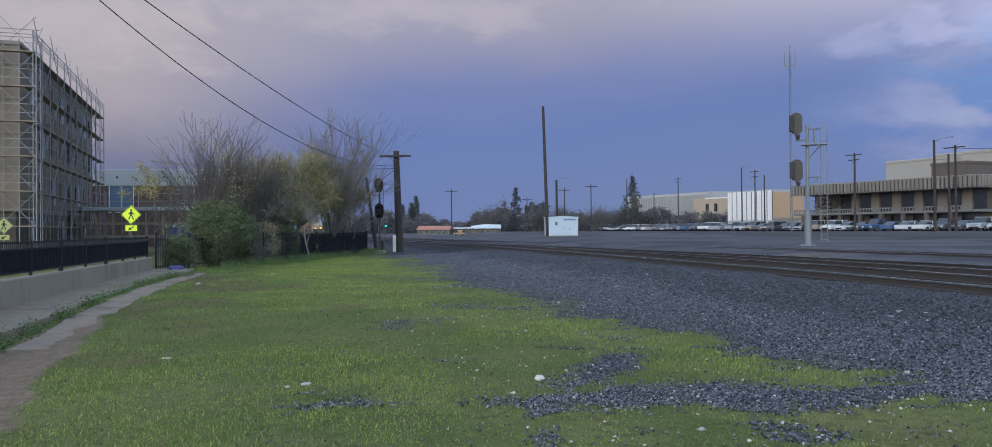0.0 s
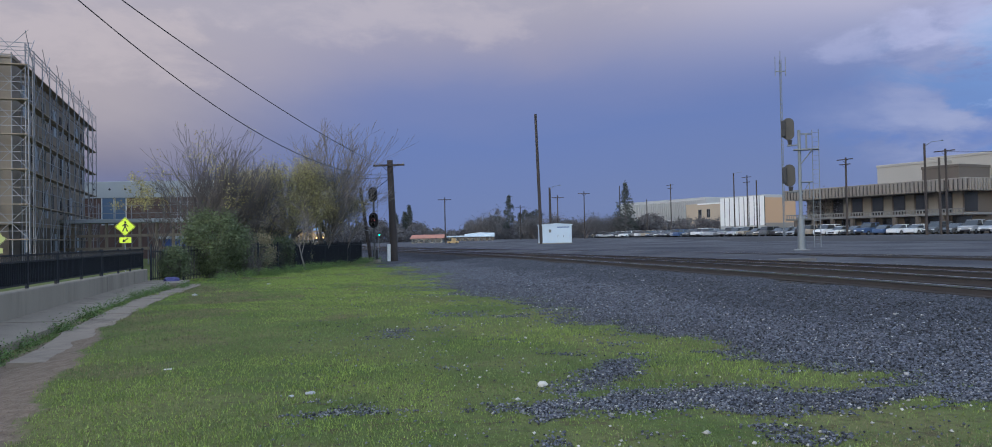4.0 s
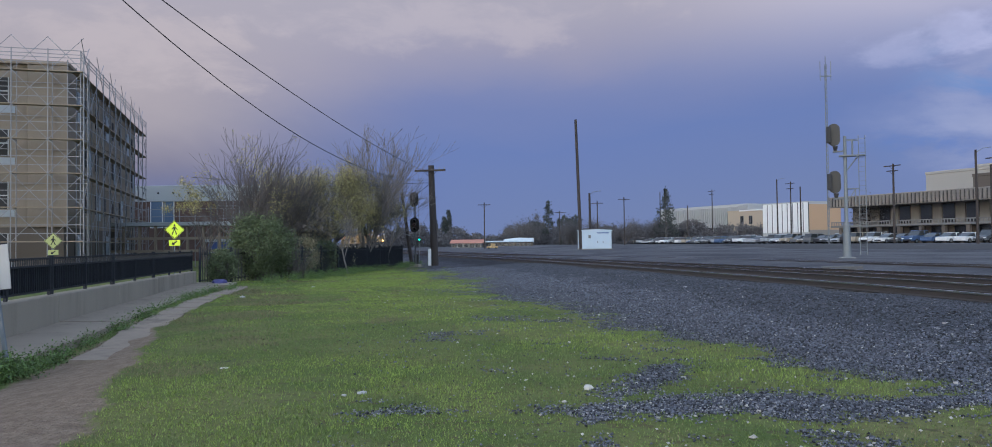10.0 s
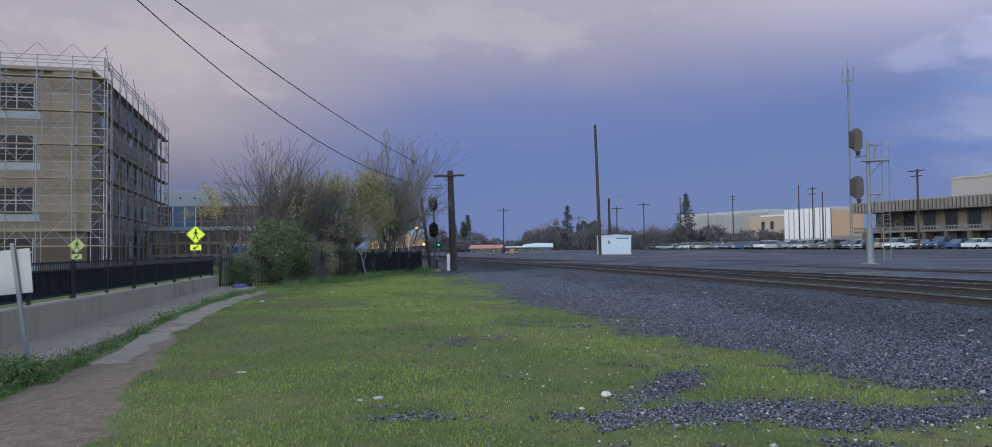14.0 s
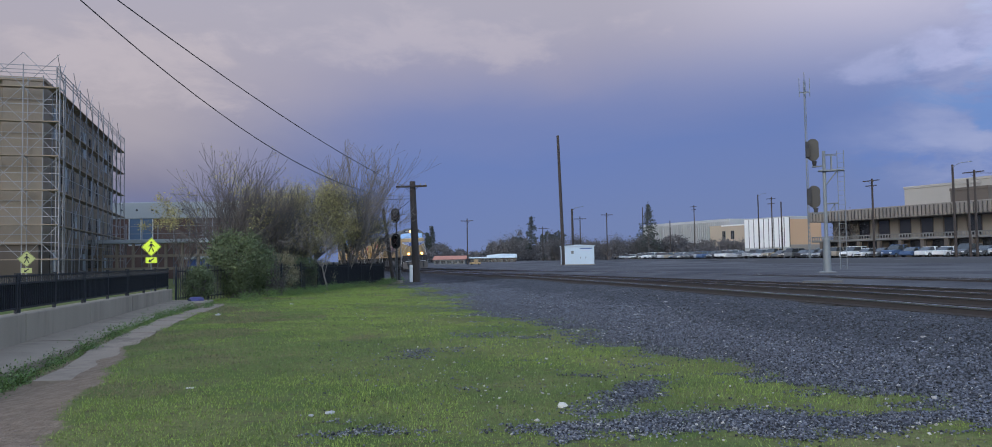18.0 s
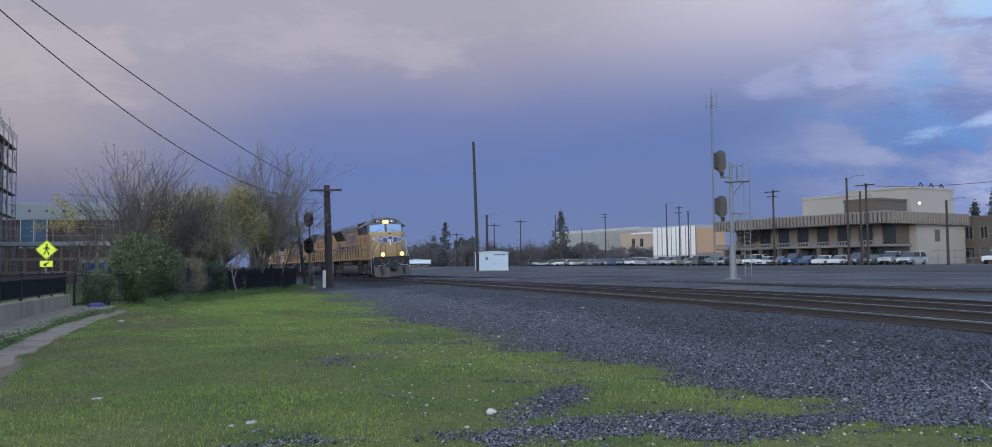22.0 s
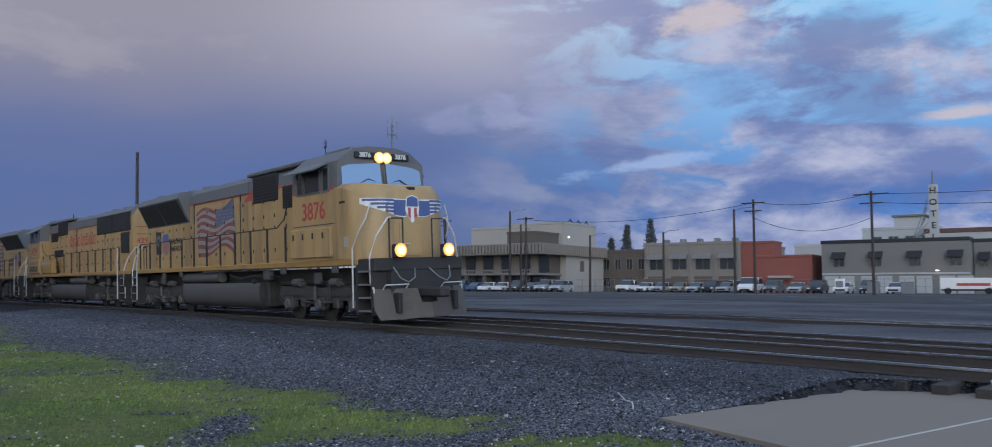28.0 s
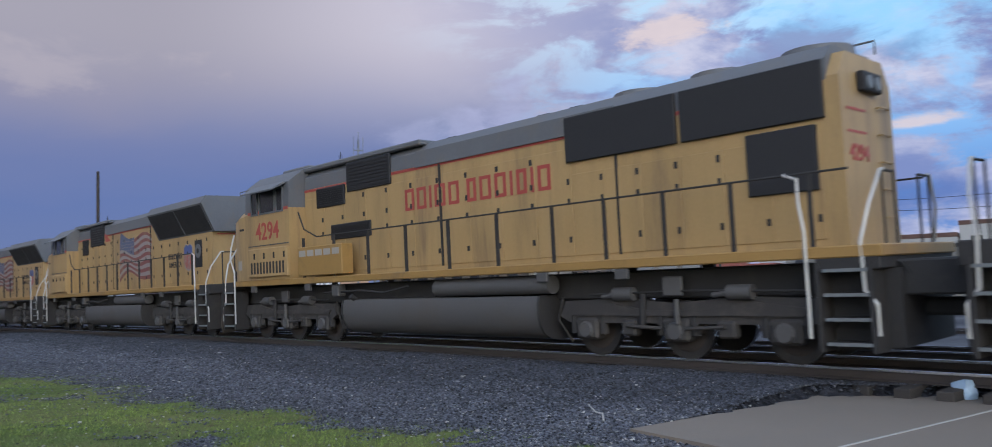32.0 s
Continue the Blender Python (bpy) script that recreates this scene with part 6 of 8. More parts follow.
def make_car(kind, paint):
    """sedan, suv, pickup or van, nose towards -y."""
    L, W, H = {"sedan": (4.6, 1.8, 1.45), "suv": (4.7, 1.9, 1.75), "pickup": (5.5, 1.95, 1.85), "van": (5.4, 2.0, 2.15)}[kind]
    c = thing("parked_car", Matrix(), "%s %s parked in the lot" % (paint, kind), "car", "parked cars")
    l, belt = L / 2, 0.55 * H + 0.1
    side = {"sedan": [(-l, .3), (-l, .62), (-l + .15, .75), (-l + 1.2, belt), (l - .75, belt + .03), (l - .05, .85), (l, .4), (l - .1, .28)],
            "suv": [(-l, .35), (-l, .75), (-l + .15, .9), (-l + 1.1, belt), (l - .1, belt + .03), (l, .6), (l - .05, .32)],
            "pickup": [(-l, .4), (-l, .9), (-l + .1, 1.02), (-l + 1.3, belt), (l, belt), (l, .5)],
            "van": [(-l, .35), (-l, .85), (-l + .8, belt), (l, belt), (l, .4)]}[kind]
    Shape().use(CARPAINT[paint]).prism(side, "x", -W / 2, W / 2).part("body", None, c)
    top = {"sedan": [(-l + 1.15, belt), (-l + 1.95, H), (l - 1.5, H), (l - .6, belt)], "suv": [(-l + 1.05, belt), (-l + 1.7, H), (l - .5, H), (l - .12, belt)],
           "pickup": [(-l + 1.25, belt), (-l + 1.85, H), (-l + 3.4, H), (-l + 3.7, belt)], "van": [(-l + .75, belt), (-l + 1.4, H), (l - .05, H), (l, belt)]}[kind]
    cab = Shape().use(M_CARGLASS)
    a, b = W / 2 - 0.06, W / 2 - 0.2
    n = len(top)
    p = [(-a if z == belt else -b, y, z) for y, z in top] + [(a if z == belt else b, y, z) for y, z in top]
    cab.add(p, [(i, (i + 1) % n, n + (i + 1) % n, n + i) for i in range(n)] + [tuple(range(n))[::-1], tuple(range(n, 2 * n))])
    cab.part("glazing", None, c)
    (y1, _), (y2, _) = top[1], top[2]
    Shape().use(CARPAINT[paint]).bbox(-b - 0.02, y1 - 0.05, H - 0.06, b + 0.02, y2 + 0.05, H + 0.02, None, 0.025).part("roof", None, c)
    for sx in (-1, 1):
        Shape().use(CARPAINT[paint]).box(sx * (a + b) / 2 - 0.05, (y1 + y2) / 2 - 0.06, belt - 0.02, sx * (a + b) / 2 + 0.05, (y1 + y2) / 2 + 0.06, H - 0.04).part("pillar", None, c)
        Shape().use(M_WHITE).box(sx * (W / 2 - 0.3) - 0.2, -l - 0.01, .62, sx * (W / 2 - 0.3) + 0.2, -l + 0.1, .75).part("headlight", None, c)
        for y in (-l + .85, l - .9):
            Shape().use(M_TYRE).cyl((sx * (W / 2 - .2), y, .33), (sx * (W / 2 + .01), y, .33), .33, None, 14).use(M_ALU).cyl((sx * (W / 2), y, .33), (sx * (W / 2 + .02), y, .33), .2, None, 10).part("wheel", None, c)
    Shape().use(M_DARK).bbox(-W / 2 + .3, -l - .02, .35, W / 2 - .3, -l + .06, .58, None, .02).part("grille", None, c)
    return c


def build_cars():
    rng = np.random.RandomState(9)
    protos = {}
    paints = ["white", "silver", "white", "grey", "black", "silver", "white", "blue", "tan", "grey", "silver"]
    def park(kind, paint, u, n, turn):
        m = street(u, n, LOT_Z - 0.02, turn)
        if (kind, paint) not in protos:
            protos[kind, paint] = make_car(kind, paint)
            protos[kind, paint].matrix_basis = m
        else:
            copy_thing(protos[kind, paint], m)
    # near row before the shops
    for az, kind, paint in ((36.0, "pickup", "white"), (37.2, "sedan", "white"), (38.3, "sedan", "silver"), (39.5, "sedan", "tan"), (40.6, "sedan", "silver"), (41.6, "suv", "black"), (42.6, "sedan", "silver"), (44.1, "van", "white"),
                             (45.6, "suv", "grey"), (47.1, "sedan", "silver"), (48.3, "suv", "black"), (49.9, "sedan", "white"), (51.4, "suv", "grey"), (53.0, "sedan", "white")):
        n = 113.0 + rng.uniform(-0.4, 0.4)
        park(kind, paint, n * math.tan(radians(az - 62.6)), n, rng.uniform(-4, 4))
    park("van", "white", -54.0, 119.0, 90)
    park("pickup", "white", -42.0, 119.0, 80)
    # long rows before the office block and beyond
    u = -64.0
    while u > -225:
        n = 105.0 + max(0, (-u - 92)) * 0.33
        park(("sedan", "suv", "sedan", "sedan", "pickup", "suv")[rng.randint(6)], paints[rng.randint(len(paints))], u, n + rng.uniform(-0.4, 0.4), rng.uniform(-5, 5) + 180 * (rng.rand() < 0.4))
        if u < -92 and rng.rand() < 0.8:
            park(("sedan", "suv", "sedan")[rng.randint(3)], paints[rng.randint(len(paints))], u + 1, n + 6.5, rng.uniform(-5, 5))
        u -= rng.choice([2.6, 2.7, 2.8, 5.4], p=[0.45, 0.25, 0.24, 0.06])


def build_town_poles():
    def at(az, n):
        u = n * math.tan(radians(az - 62.6))
        p = STREET @ Vector((u, n, 0))
        return p.x, p.y
    for az, n, h, arms, lamp in ((27.62, 74, 9.07, (), True), (43.1, 80, 8.5, (), True), (44.4, 80, 9.4, ((9.1, 2.4, -62), (8.3, 1.8, -62)), False), (51.65, 78, 9.3, ((9.1, 3.0, -62), (8.3, 2.0, -62)), False),
                                 (28.76, 80, 8.96, ((8.8, 2.4, -62),), False), (23.04, 82, 9.47, ((9.3, 2.4, -62), (8.7, 1.6, -62)), False), (15.99, 112, 12.2, (), True), (16.83, 118, 12.1, ((11.8, 2.6, -62), (10.8, 2.0, -62)), False), (17.45, 104, 9.7, (), False),
                                 (11.74, 132, 13.4, ((13.1, 2.8, -62), (12.3, 2.0, -62)), False), (8.23, 118, 12.8, (), False), (10.09, 118, 8.9, (), False), (33.26, 79, 6.36, (), True), (28.4, 79, 8.0, (), False), (38.34, 80, 6.5, (), True)):
        x, y = at(az, n * 1.25)
        arms = tuple((z * 1.25, w * 1.2, t) for z, w, t in arms)
        h = h * 1.25
        utility_pole(x, y, h, 0.18, arms, (random.uniform(-.1, .1), 0), "tall dark utility pole by the car park", False, "utility poles", lamp)
    def span(az0, n0, z0, az1, n1, z1, sag):
        (x0, y0), (x1, y1) = at(az0, n0 * 1.25), at(az1, n1 * 1.25)
        a, b = Vector((x0, y0, z0)), Vector((x1, y1, z1))
        pts = [a.lerp(b, i / 16) - Vector((0, 0, sag * 4 * (i / 16) * (1 - i / 16))) for i in range(17)]
        tagged(Shape().use(M_BLACK).tube(pts, 0.03, 4).part("overhead_wire", None), "thin dark wire between the town poles", "wire", "overhead wires")
    span(28.76, 80, 11.8, 44.4, 80, 12.3, 1.2)
    span(44.4, 80, 12.4, 51.65, 78, 12.4, 0.8)
    span(44.4, 80, 10.4, 51.65, 78, 9.6, 1.6)
    span(51.65, 78, 12.3, 70.0, 76, 12.6, 0.7)
    span(51.65, 78, 11.3, 70.0, 76, 11.4, 0.9)
    # slim antenna mast far behind the signal
    x, y = 41.0, 118.0
    m = thing("antenna_mast", Matrix.Translation((x, y, on_ground(x, y))), "slim pale lattice antenna mast with whip aerials", "mast")
    s = Shape().use(M_ALU)
    for a in range(3):
        c, d = 0.16 * math.cos(a * 2.09), 0.16 * math.sin(a * 2.09)
        s.cyl((c, d, 0), (c, d, 26), 0.035, None, 5)
    s.part("lattice", None, m)
    b = Shape().use(M_ALU)
    for k in range(43):
        for a in range(3):
            b.cyl((0.16 * math.cos(a * 2.09), 0.16 * math.sin(a * 2.09), k * 0.6), (0.16 * math.cos((a + 1) * 2.09), 0.16 * math.sin((a + 1) * 2.09), k * 0.6 + 0.6), 0.025, None, 4)
    b.part("bracing", None, m)
    for dx in (-0.75, 0.0, 0.75):
        Shape().use(M_ALU).cyl((dx, 0, 23.6), (dx, 0, 26.4 + (0.8 if dx == 0 else 0)), 0.05, None, 6).part("whip_aerial", None, m)
    Shape().use(M_ALU).box(-0.8, -0.05, 24.2, 0.8, 0.05, 24.35).part("aerial_arm", None, m)


def build_line_poles():
    # crossarm pole with its white base, by the end of the fence
    p = utility_pole(-8.05, 59.3, 7.45, 0.30, ((7.15, 2.35, -8),), (-0.22, 0), "thick dark wooden pole with one crossarm and white foot marker")
    Shape().use(M_WHITE).bbox(-0.45, -0.42, 0.1, -0.22, -0.3, 1.35, None, 0.02).part("white_marker", None, p)
    utility_pole(-9.95, 60.5, 5.6, 0.15, (), (-0.75, 0), "thin leaning dark wooden pole behind the signal")
    utility_pole(5.6, 119.5, 19.3, 0.27, (), (-0.55, 0), "very tall bare dark wooden pole")
    utility_pole(7.3, 124.0, 8.6, 0.22, (), (-0.1, 0), "dark wooden pole beside the hut", lamp=True)
    for x, y, h in ((11.8, 174.7, 9.6), (18.0, 179.2, 10.6), (-12.0, 165, 9.5), (4.4, 210, 9.0)):
        utility_pole(x, y, h, 0.14, ((h - .4, 2.6, 0),), (0, 0), "distant dark wooden utility pole", False, "utility poles")
    # wires from the crossarm pole up and over to the left
    for name, a, b, sag in (("overhead_wire", (-8.3, 59.0, 6.85), (-14.8, 8.2, 12.95), 1.1), ("overhead_wire", (-8.4, 59.1, 6.41), (-14.85, 20.0, 11.83), 2.32), ("overhead_wire", (-8.4, 59.2, 6.2), (-26.0, 58.0, 6.8), 0.25), ("overhead_wire", (-8.3, 59.2, 6.2), (-9.9, 60.3, 5.2), 0.05)):
        a, b = Vector(a), Vector(b)
        pts = []
        for i in range(25):
            t = i / 24
            pts.append(a.lerp(b, t) - Vector((0, 0, sag * 4 * t * (1 - t))))
        tagged(Shape().use(M_BLACK).tube(pts, 0.02, 5).part(name, None), "thin dark overhead wire from the crossarm pole", "wire", "overhead wires")


# ---- scaffolded building ----
def build_scaffold():
    o = Vector((-28.8, 46.6, 0))          # the near corner
    f = Vector((-0.338, 0.941, 0))        # along the long front, away
    s = Vector((-0.941, -0.338, 0))       # along the short front, to the left
    m = Matrix(((f.x, s.x, 0, o.x), (f.y, s.y, 0, o.y), (0, 0, 1, 0), (0, 0, 0, 1)))
    L, W, H = 29.0, 24.0, 12.6
    b = thing("building_shell", m, "timber-sheathed apartment building under construction", "building")
    Shape().use(M_PLY).box(0, 0, -0.5, L, W, H).part("wall_shell", None, b)
    Shape().use(M_TIMB).bbox(-0.35, -0.35, H, L + 0.3, W, H + 0.25, None, 0.03).part("roof_edge", None, b)
    # brown sheets paint the shade of the scaffolding over the ground storey
    Shape().use(M_BROWNW).box(-0.025, -0.025, -0.4, L, -0.003, 2.9).part("base_storey", None, b, "ground storey darkened by colour for the scaffolding's shade")
    Shape().use(M_BROWNW).box(-0.026, -0.026, -0.4, -0.003, W, 2.9).part("base_storey", None, b, "ground storey darkened by colour for the scaffolding's shade")
    # openings are flat black sheets: the unlit inside is put into the colour
    for k in range(4):
        z = 0.9 + k * 3.1
        Shape().use(M_TIMB).box(-0.06, -0.06, z + 2.0, L, -0.002, z + 2.3).part("floor_band", None, b)
        for j in range(8):
            x = 2.9 + j * 3.4
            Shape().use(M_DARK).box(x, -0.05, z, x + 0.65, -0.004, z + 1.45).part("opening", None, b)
            if (j + k) % 3 == 0:
                Shape().use(M_WRAP).box(x + 0.9, -0.03, z - 0.4, x + 2.0, -0.004, z + 1.6).part("house_wrap", None, b, "pale blue sheeting beside the opening")
        for j in range(6):
            x = 2.9 + j * 4.3
            Shape().use(M_WRAP).box(-0.03, x - 0.3, z - 0.5, -0.003, x + 2.2, z - 0.06).part("house_wrap", None, b, "pale blue sheeting under the window")
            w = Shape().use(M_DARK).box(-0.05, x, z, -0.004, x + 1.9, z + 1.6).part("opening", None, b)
            for dx in (0, 0.93, 1.84):
                Shape().use(M_OFFW).box(-0.09, x + dx, z, -0.05, x + dx + 0.06, z + 1.6).part("window_bar", None, w)
            Shape().use(M_OFFW).box(-0.088, x, z + 0.75, -0.052, x + 1.9, z + 0.82).part("window_bar", None, w)
    # boarded bay that stands out at the corner, and the top guard rail
    Shape().use(M_PLY).bbox(-0.28, -0.28, 2.9, 2.2, 1.9, H + 0.02, None, 0.03).part("corner_bay", None, b, "plain boarded corner bay")
    sc = thing("scaffolding", m, "grey tube scaffolding with plank decks round the building", "scaffold")
    rng = np.random.RandomState(2)
    lift = 2.0
    for face in (0, 1):
        BAY, OUT = ((2.4, 1.2), (1.9, 1.6))[face]
        n = 13 if face == 0 else 13
        P = (lambda a, d, z: Vector((a, -d, z))) if face == 0 else (lambda a, d, z: Vector((-d, a, z)))
        for i in range(n):
            a = -1.4 + i * BAY
            fr = Shape().use(M_SCAF)
            for d in (0.5, OUT):
                fr.cyl(P(a, d, 0), P(a, d, H + (0.15 if d < 1 else 0.75) + rng.uniform(-0.1, 0.1)), 0.034, None, 5)
            for k in range(1, 7):
                fr.cyl(P(a, 0.5, k * lift), P(a, OUT, k * lift), 0.03, None, 4)
            fr.part("standard_frame", None, sc)
            if i < n - 1:
                top = Shape().use(M_SCAF)
                for dz in (0.2, 0.65):
                    top.cyl(P(a, OUT, H + dz), P(a + BAY, OUT, H + dz), 0.026, None, 4)
                top.part("guard_rail", None, sc)
                for k in range(1, 7):
                    z = k * lift
                    Shape().use(M_TIMB).add([P(a, OUT - 0.5, z), P(a + BAY, OUT - 0.5, z), P(a + BAY, OUT, z), P(a, OUT, z), P(a, OUT - 0.5, z + .06), P(a + BAY, OUT - 0.5, z + .06), P(a + BAY, OUT, z + .06), P(a, OUT, z + .06)],
                                            [(0, 1, 2, 3), (7, 6, 5, 4), (0, 4, 5, 1), (1, 5, 6, 2), (2, 6, 7, 3), (3, 7, 4, 0)]).part("deck", None, sc)
                    r = Shape().use(M_SCAF)
                    for dz in ((1.0,), (0.5, 1.0, 1.5))[face]:
                        r.cyl(P(a, OUT if dz < 1.2 else 0.5, z + dz), P(a + BAY, OUT if dz < 1.2 else 0.5, z + dz), 0.026, None, 4)
                    r.part("guard_rail", None, sc)
                    if (i + k) % 2 == 0 or face:
                        br = Shape().use(M_SCAF).cyl(P(a, OUT + 0.02, z), P(a + BAY, OUT + 0.02, z + lift), 0.022, None, 4)
                        br.cyl(P(a, OUT + 0.02, z + lift), P(a + BAY, OUT + 0.02, z), 0.022, None, 4).part("cross_brace", None, sc)


def build_left_town():
    # brick and metal building beyond the scaffold
    m = Matrix.Translation((-44.5, 82.0, 0.1)) @ Matrix.Rotation(radians(2), 4, "Z")
    b = thing("brick_building", m, "dark brick building with a pale metal upper band", "building")
    Shape().use(M_BRICK).box(0, 0, -0.5, 15.2, 14, 6.3).part("brick_shell", None, b)
    Shape().use(M_BAND).bbox(-0.1, -0.1, 6.3, 15.3, 14, 8.0, None, 0.04).part("metal_band", None, b)
    Shape().use(M_BLUE).box(9.5, -0.25, -0.5, 15.0, 0, 2.0).part("blue_fascia", None, b)
    Shape().use(M_OFFW).bbox(9.2, -0.5, 2.0, 15.2, 0, 2.3, None, 0.03).part("ledge", None, b)
    windows(b, [(4.6, 3.6)], 2.4, 2.9, 0.0, 0.1, M_WHITE, M_WINBLUE)
    for k in range(9):
        Shape().use(M_DARK).cyl((1.0 + k * 1.6, -0.12, 7.2), (1.0 + k * 1.6, -0.1, 7.2), 0.12, None, 8).part("round_vent", None, b)
    t = thing("scaffold_gantry", Matrix.Translation((-34.6, 62.0, 0)), "low timber and tube gantry beside the building site", "scaffold")
    for k in range(9):
        x = k * 1.3
        Shape().use(M_TIMB).box(x - 0.09, -0.09, 0, x + 0.09, 0.09, 3.3).part("timber_post", None, t)
        Shape().use(M_SCAF).cyl((x, 1.4, 0), (x, 1.4, 4.9 + 0.5 * (k % 2)), 0.045, None, 5).part("standard_frame", None, t)
        Shape().use(M_SCAF).cyl((x, 1.4, 1.6), (x + 1.3, 1.4, 3.3), 0.03, None, 4).part("cross_brace", None, t)
    Shape().use(M_BAND).bbox(-0.5, -0.4, 3.3, 11.0, 1.8, 3.6, None, 0.02).part("deck", None, t)
    for z in (1.2, 2.2):
        Shape().use(M_TIMB).bbox(-0.4, -0.12, z, 10.9, -0.06, z + 0.22, None, 0.01).part("board", None, t)
    for z in (4.1, 4.7):
        Shape().use(M_SCAF).cyl((0, 1.4, z), (10.4, 1.4, z), 0.03, None, 4).part("guard_rail", None, t)
    tw = thing("scaffold_tower", Matrix.Translation((-25.9, 62.5, 0)), "narrow grey scaffold tower at the end of the gantry", "scaffold")
    for dx in (0, 1.3):
        for dy in (0, 1.3):
            Shape().use(M_SCAF).cyl((dx, dy, 0), (dx, dy, 6.2), 0.035, None, 5).part("standard_frame", None, tw)
    for k in range(6):
        z = 0.9 + k
        for q in (((0, 0), (1.3, 0)), ((0, 1.3), (1.3, 1.3)), ((0, 0), (0, 1.3)), ((1.3, 0), (1.3, 1.3))):
            Shape().use(M_SCAF).cyl((*q[0], z), (*q[1], z), 0.026, None, 4).part("ledger", None, tw)
        if k % 2 == 0:
            Shape().use(M_SCAF).cyl((0, 0, z), (1.3, 0, z + 1), 0.022, None, 4).part("cross_brace", None, tw)
    warning_sign(-19.6, 41.6, 2.55, 1.0, 25)
    # second sign turned away, its different light painted as a paler plate
    warning_sign(-24.4, 38.6, 2.0, 0.82, 32, M_SIGNPALE)


def build_distance():
    """Low far things at the end of the yard, and the cinder bank before the car park."""
    us = np.arange(-230.0, 70.0, 3.0)
    rows = []
    for n in (71.5, 75.0, 79.0, 84.0):
        p = [STREET @ Vector((u, n + max(0, (-u - 70)) * 0.3, 0)) for u in us]
        rows.append(np.array([(q.x, q.y, float(ground_z(q.x, q.y)) + (0.02 if n in (71.5, 84.0) else 0.05)) for q in p]))
    k = len(us)
    idx = np.arange(4 * k).reshape(4, k)
    quads = np.stack([idx[:-1, :-1], idx[:-1, 1:], idx[1:, 1:], idx[1:, :-1]], -1).reshape(-1, 4)
    tagged(new("embankment", big_mesh("embankment", np.concatenate(rows), quads, M_CINDER)), "low dark cinder bank along the car park edge", "bank", kind="structure")
    rng = np.random.RandomState(14)
    b = thing("low_depot", Matrix.Translation((-18.2, 190, 0.5)), "long low depot with an orange-pink roof", "building")
    Shape().use(M_GREYW).box(-3.7, 0, -0.5, 3.7, 9, 1.25).part("wall_shell", None, b)
    Shape().use(M_ROOFO).prism([(-0.4, 1.25), (9.4, 1.25), (4.5, 2.15)], "x", -4.0, 4.0).part("roof", None, b)
    for k in range(5):
        Shape().use(M_WINB).box(-3.3 + k * 1.4, -0.03, 0.3, -2.3 + k * 1.4, 0, 1.0).part("window", None, b)
    b = thing("low_depot", Matrix.Translation((-8.1, 195, 0.5)), "long low white-roofed shed with a stepped roof", "building")
    Shape().use(M_BROWNW).box(-5.6, 0, -0.5, 5.6, 9, 1.4).part("wall_shell", None, b)
    Shape().use(M_HUT).bbox(-5.8, -0.4, 1.4, 5.8, 9.4, 1.75, None, 0.05).part("roof", None, b)
    Shape().use(M_HUT).prism([(-1.5, 1.75), (5.8, 1.75), (5.8, 2.35), (2.0, 2.5), (-1.5, 2.1)], "y", 1, 8).part("upper_roof", None, b)
    for k in range(8):
        Shape().use(M_WINB).box(-5.2 + k * 1.35, -0.03, 0.3, -4.3 + k * 1.35, 0, 1.1).part("window", None, b)
    d = thing("work_machine", Matrix.Translation((-10.1, 160, 0.45)) @ Matrix.Scale(0.7, 4), "small yellow track machine parked in the yard", "machine")
    Shape().use(M_YELLOW).bbox(-1.6, -0.8, 0.4, 1.6, 0.8, 0.9, None, 0.05).part("chassis", None, d)
    Shape().use(M_YELLOW).bbox(-0.4, -0.8, 0.9, 0.8, 0.8, 1.7, None, 0.08).part("cab", None, d)
    for x in (-1.0, 1.0):
        Shape().use(M_TYRE).cyl((x, -0.85, 0.3), (x, 0.85, 0.3), 0.3, None, 12).part("wheel", None, d)
    # far belt of trees
    t = thing("far_woods", Matrix(), "hazy belt of far trees behind the yard", "trees", kind="stuff")
    cs = []
    for k in range(1500):
        a = rng.uniform(-13, 19)
        r = rng.uniform(250, 330)
        top = float(np.interp(a, [-13, -9, -5, -3, -2, 0, 1.5, 2.5, 5, 8, 12, 19], [6, 6, 4.5, 4.5, 6.5, 8.5, 7.5, 5.5, 5.5, 7, 6.5, 6]))
        top *= 0.7 + 0.6 * smooth_noise(np.array([a * 3.0]), np.array([0.0]), 1.6, 31)[0]
        cs.append((r * math.sin(radians(a)), r * math.cos(radians(a)), 0.3 + top * rng.uniform(0.0, 0.95)))
    leaf_cloud("far_crowns", cs, 170000, 0.65, 0.3, M_FAR, t, rng)
    for az, r, h, w in ((0.4, 290, 16, 3.7), (-7.0, 300, 11, 3.4), (-6.7, 300, 13.5, 2.0), (-7.7, 290, 10, 3.2), (8.6, 250, 17, 4.0), (28.0, 170, 13.5, 1.8), (35.9, 190, 15.5, 2.6), (37.5, 192, 17.0, 2.6), (34.8, 200, 13.0, 2.0)):
        x, y = r * math.sin(radians(az)), r * math.cos(radians(az))
        c = thing("conifer", Matrix.Translation((x, y, 0.6)), "dark pointed conifer in the distance", "tree", "far conifers")
        Shape().use(M_BARKD).cyl((0, 0, 0), (0, 0, h * 0.95), 0.3, 0.05, 6).part("trunk", None, c)
        cc = []
        for k in range(15):
            q = k / 14
            for j in range(16 - k // 2):
                rr = 1.35 * w * (1 - q) ** 0.9 * rng.uniform(0.2, 1) + 0.1
                g = rng.uniform(0, 6.28)
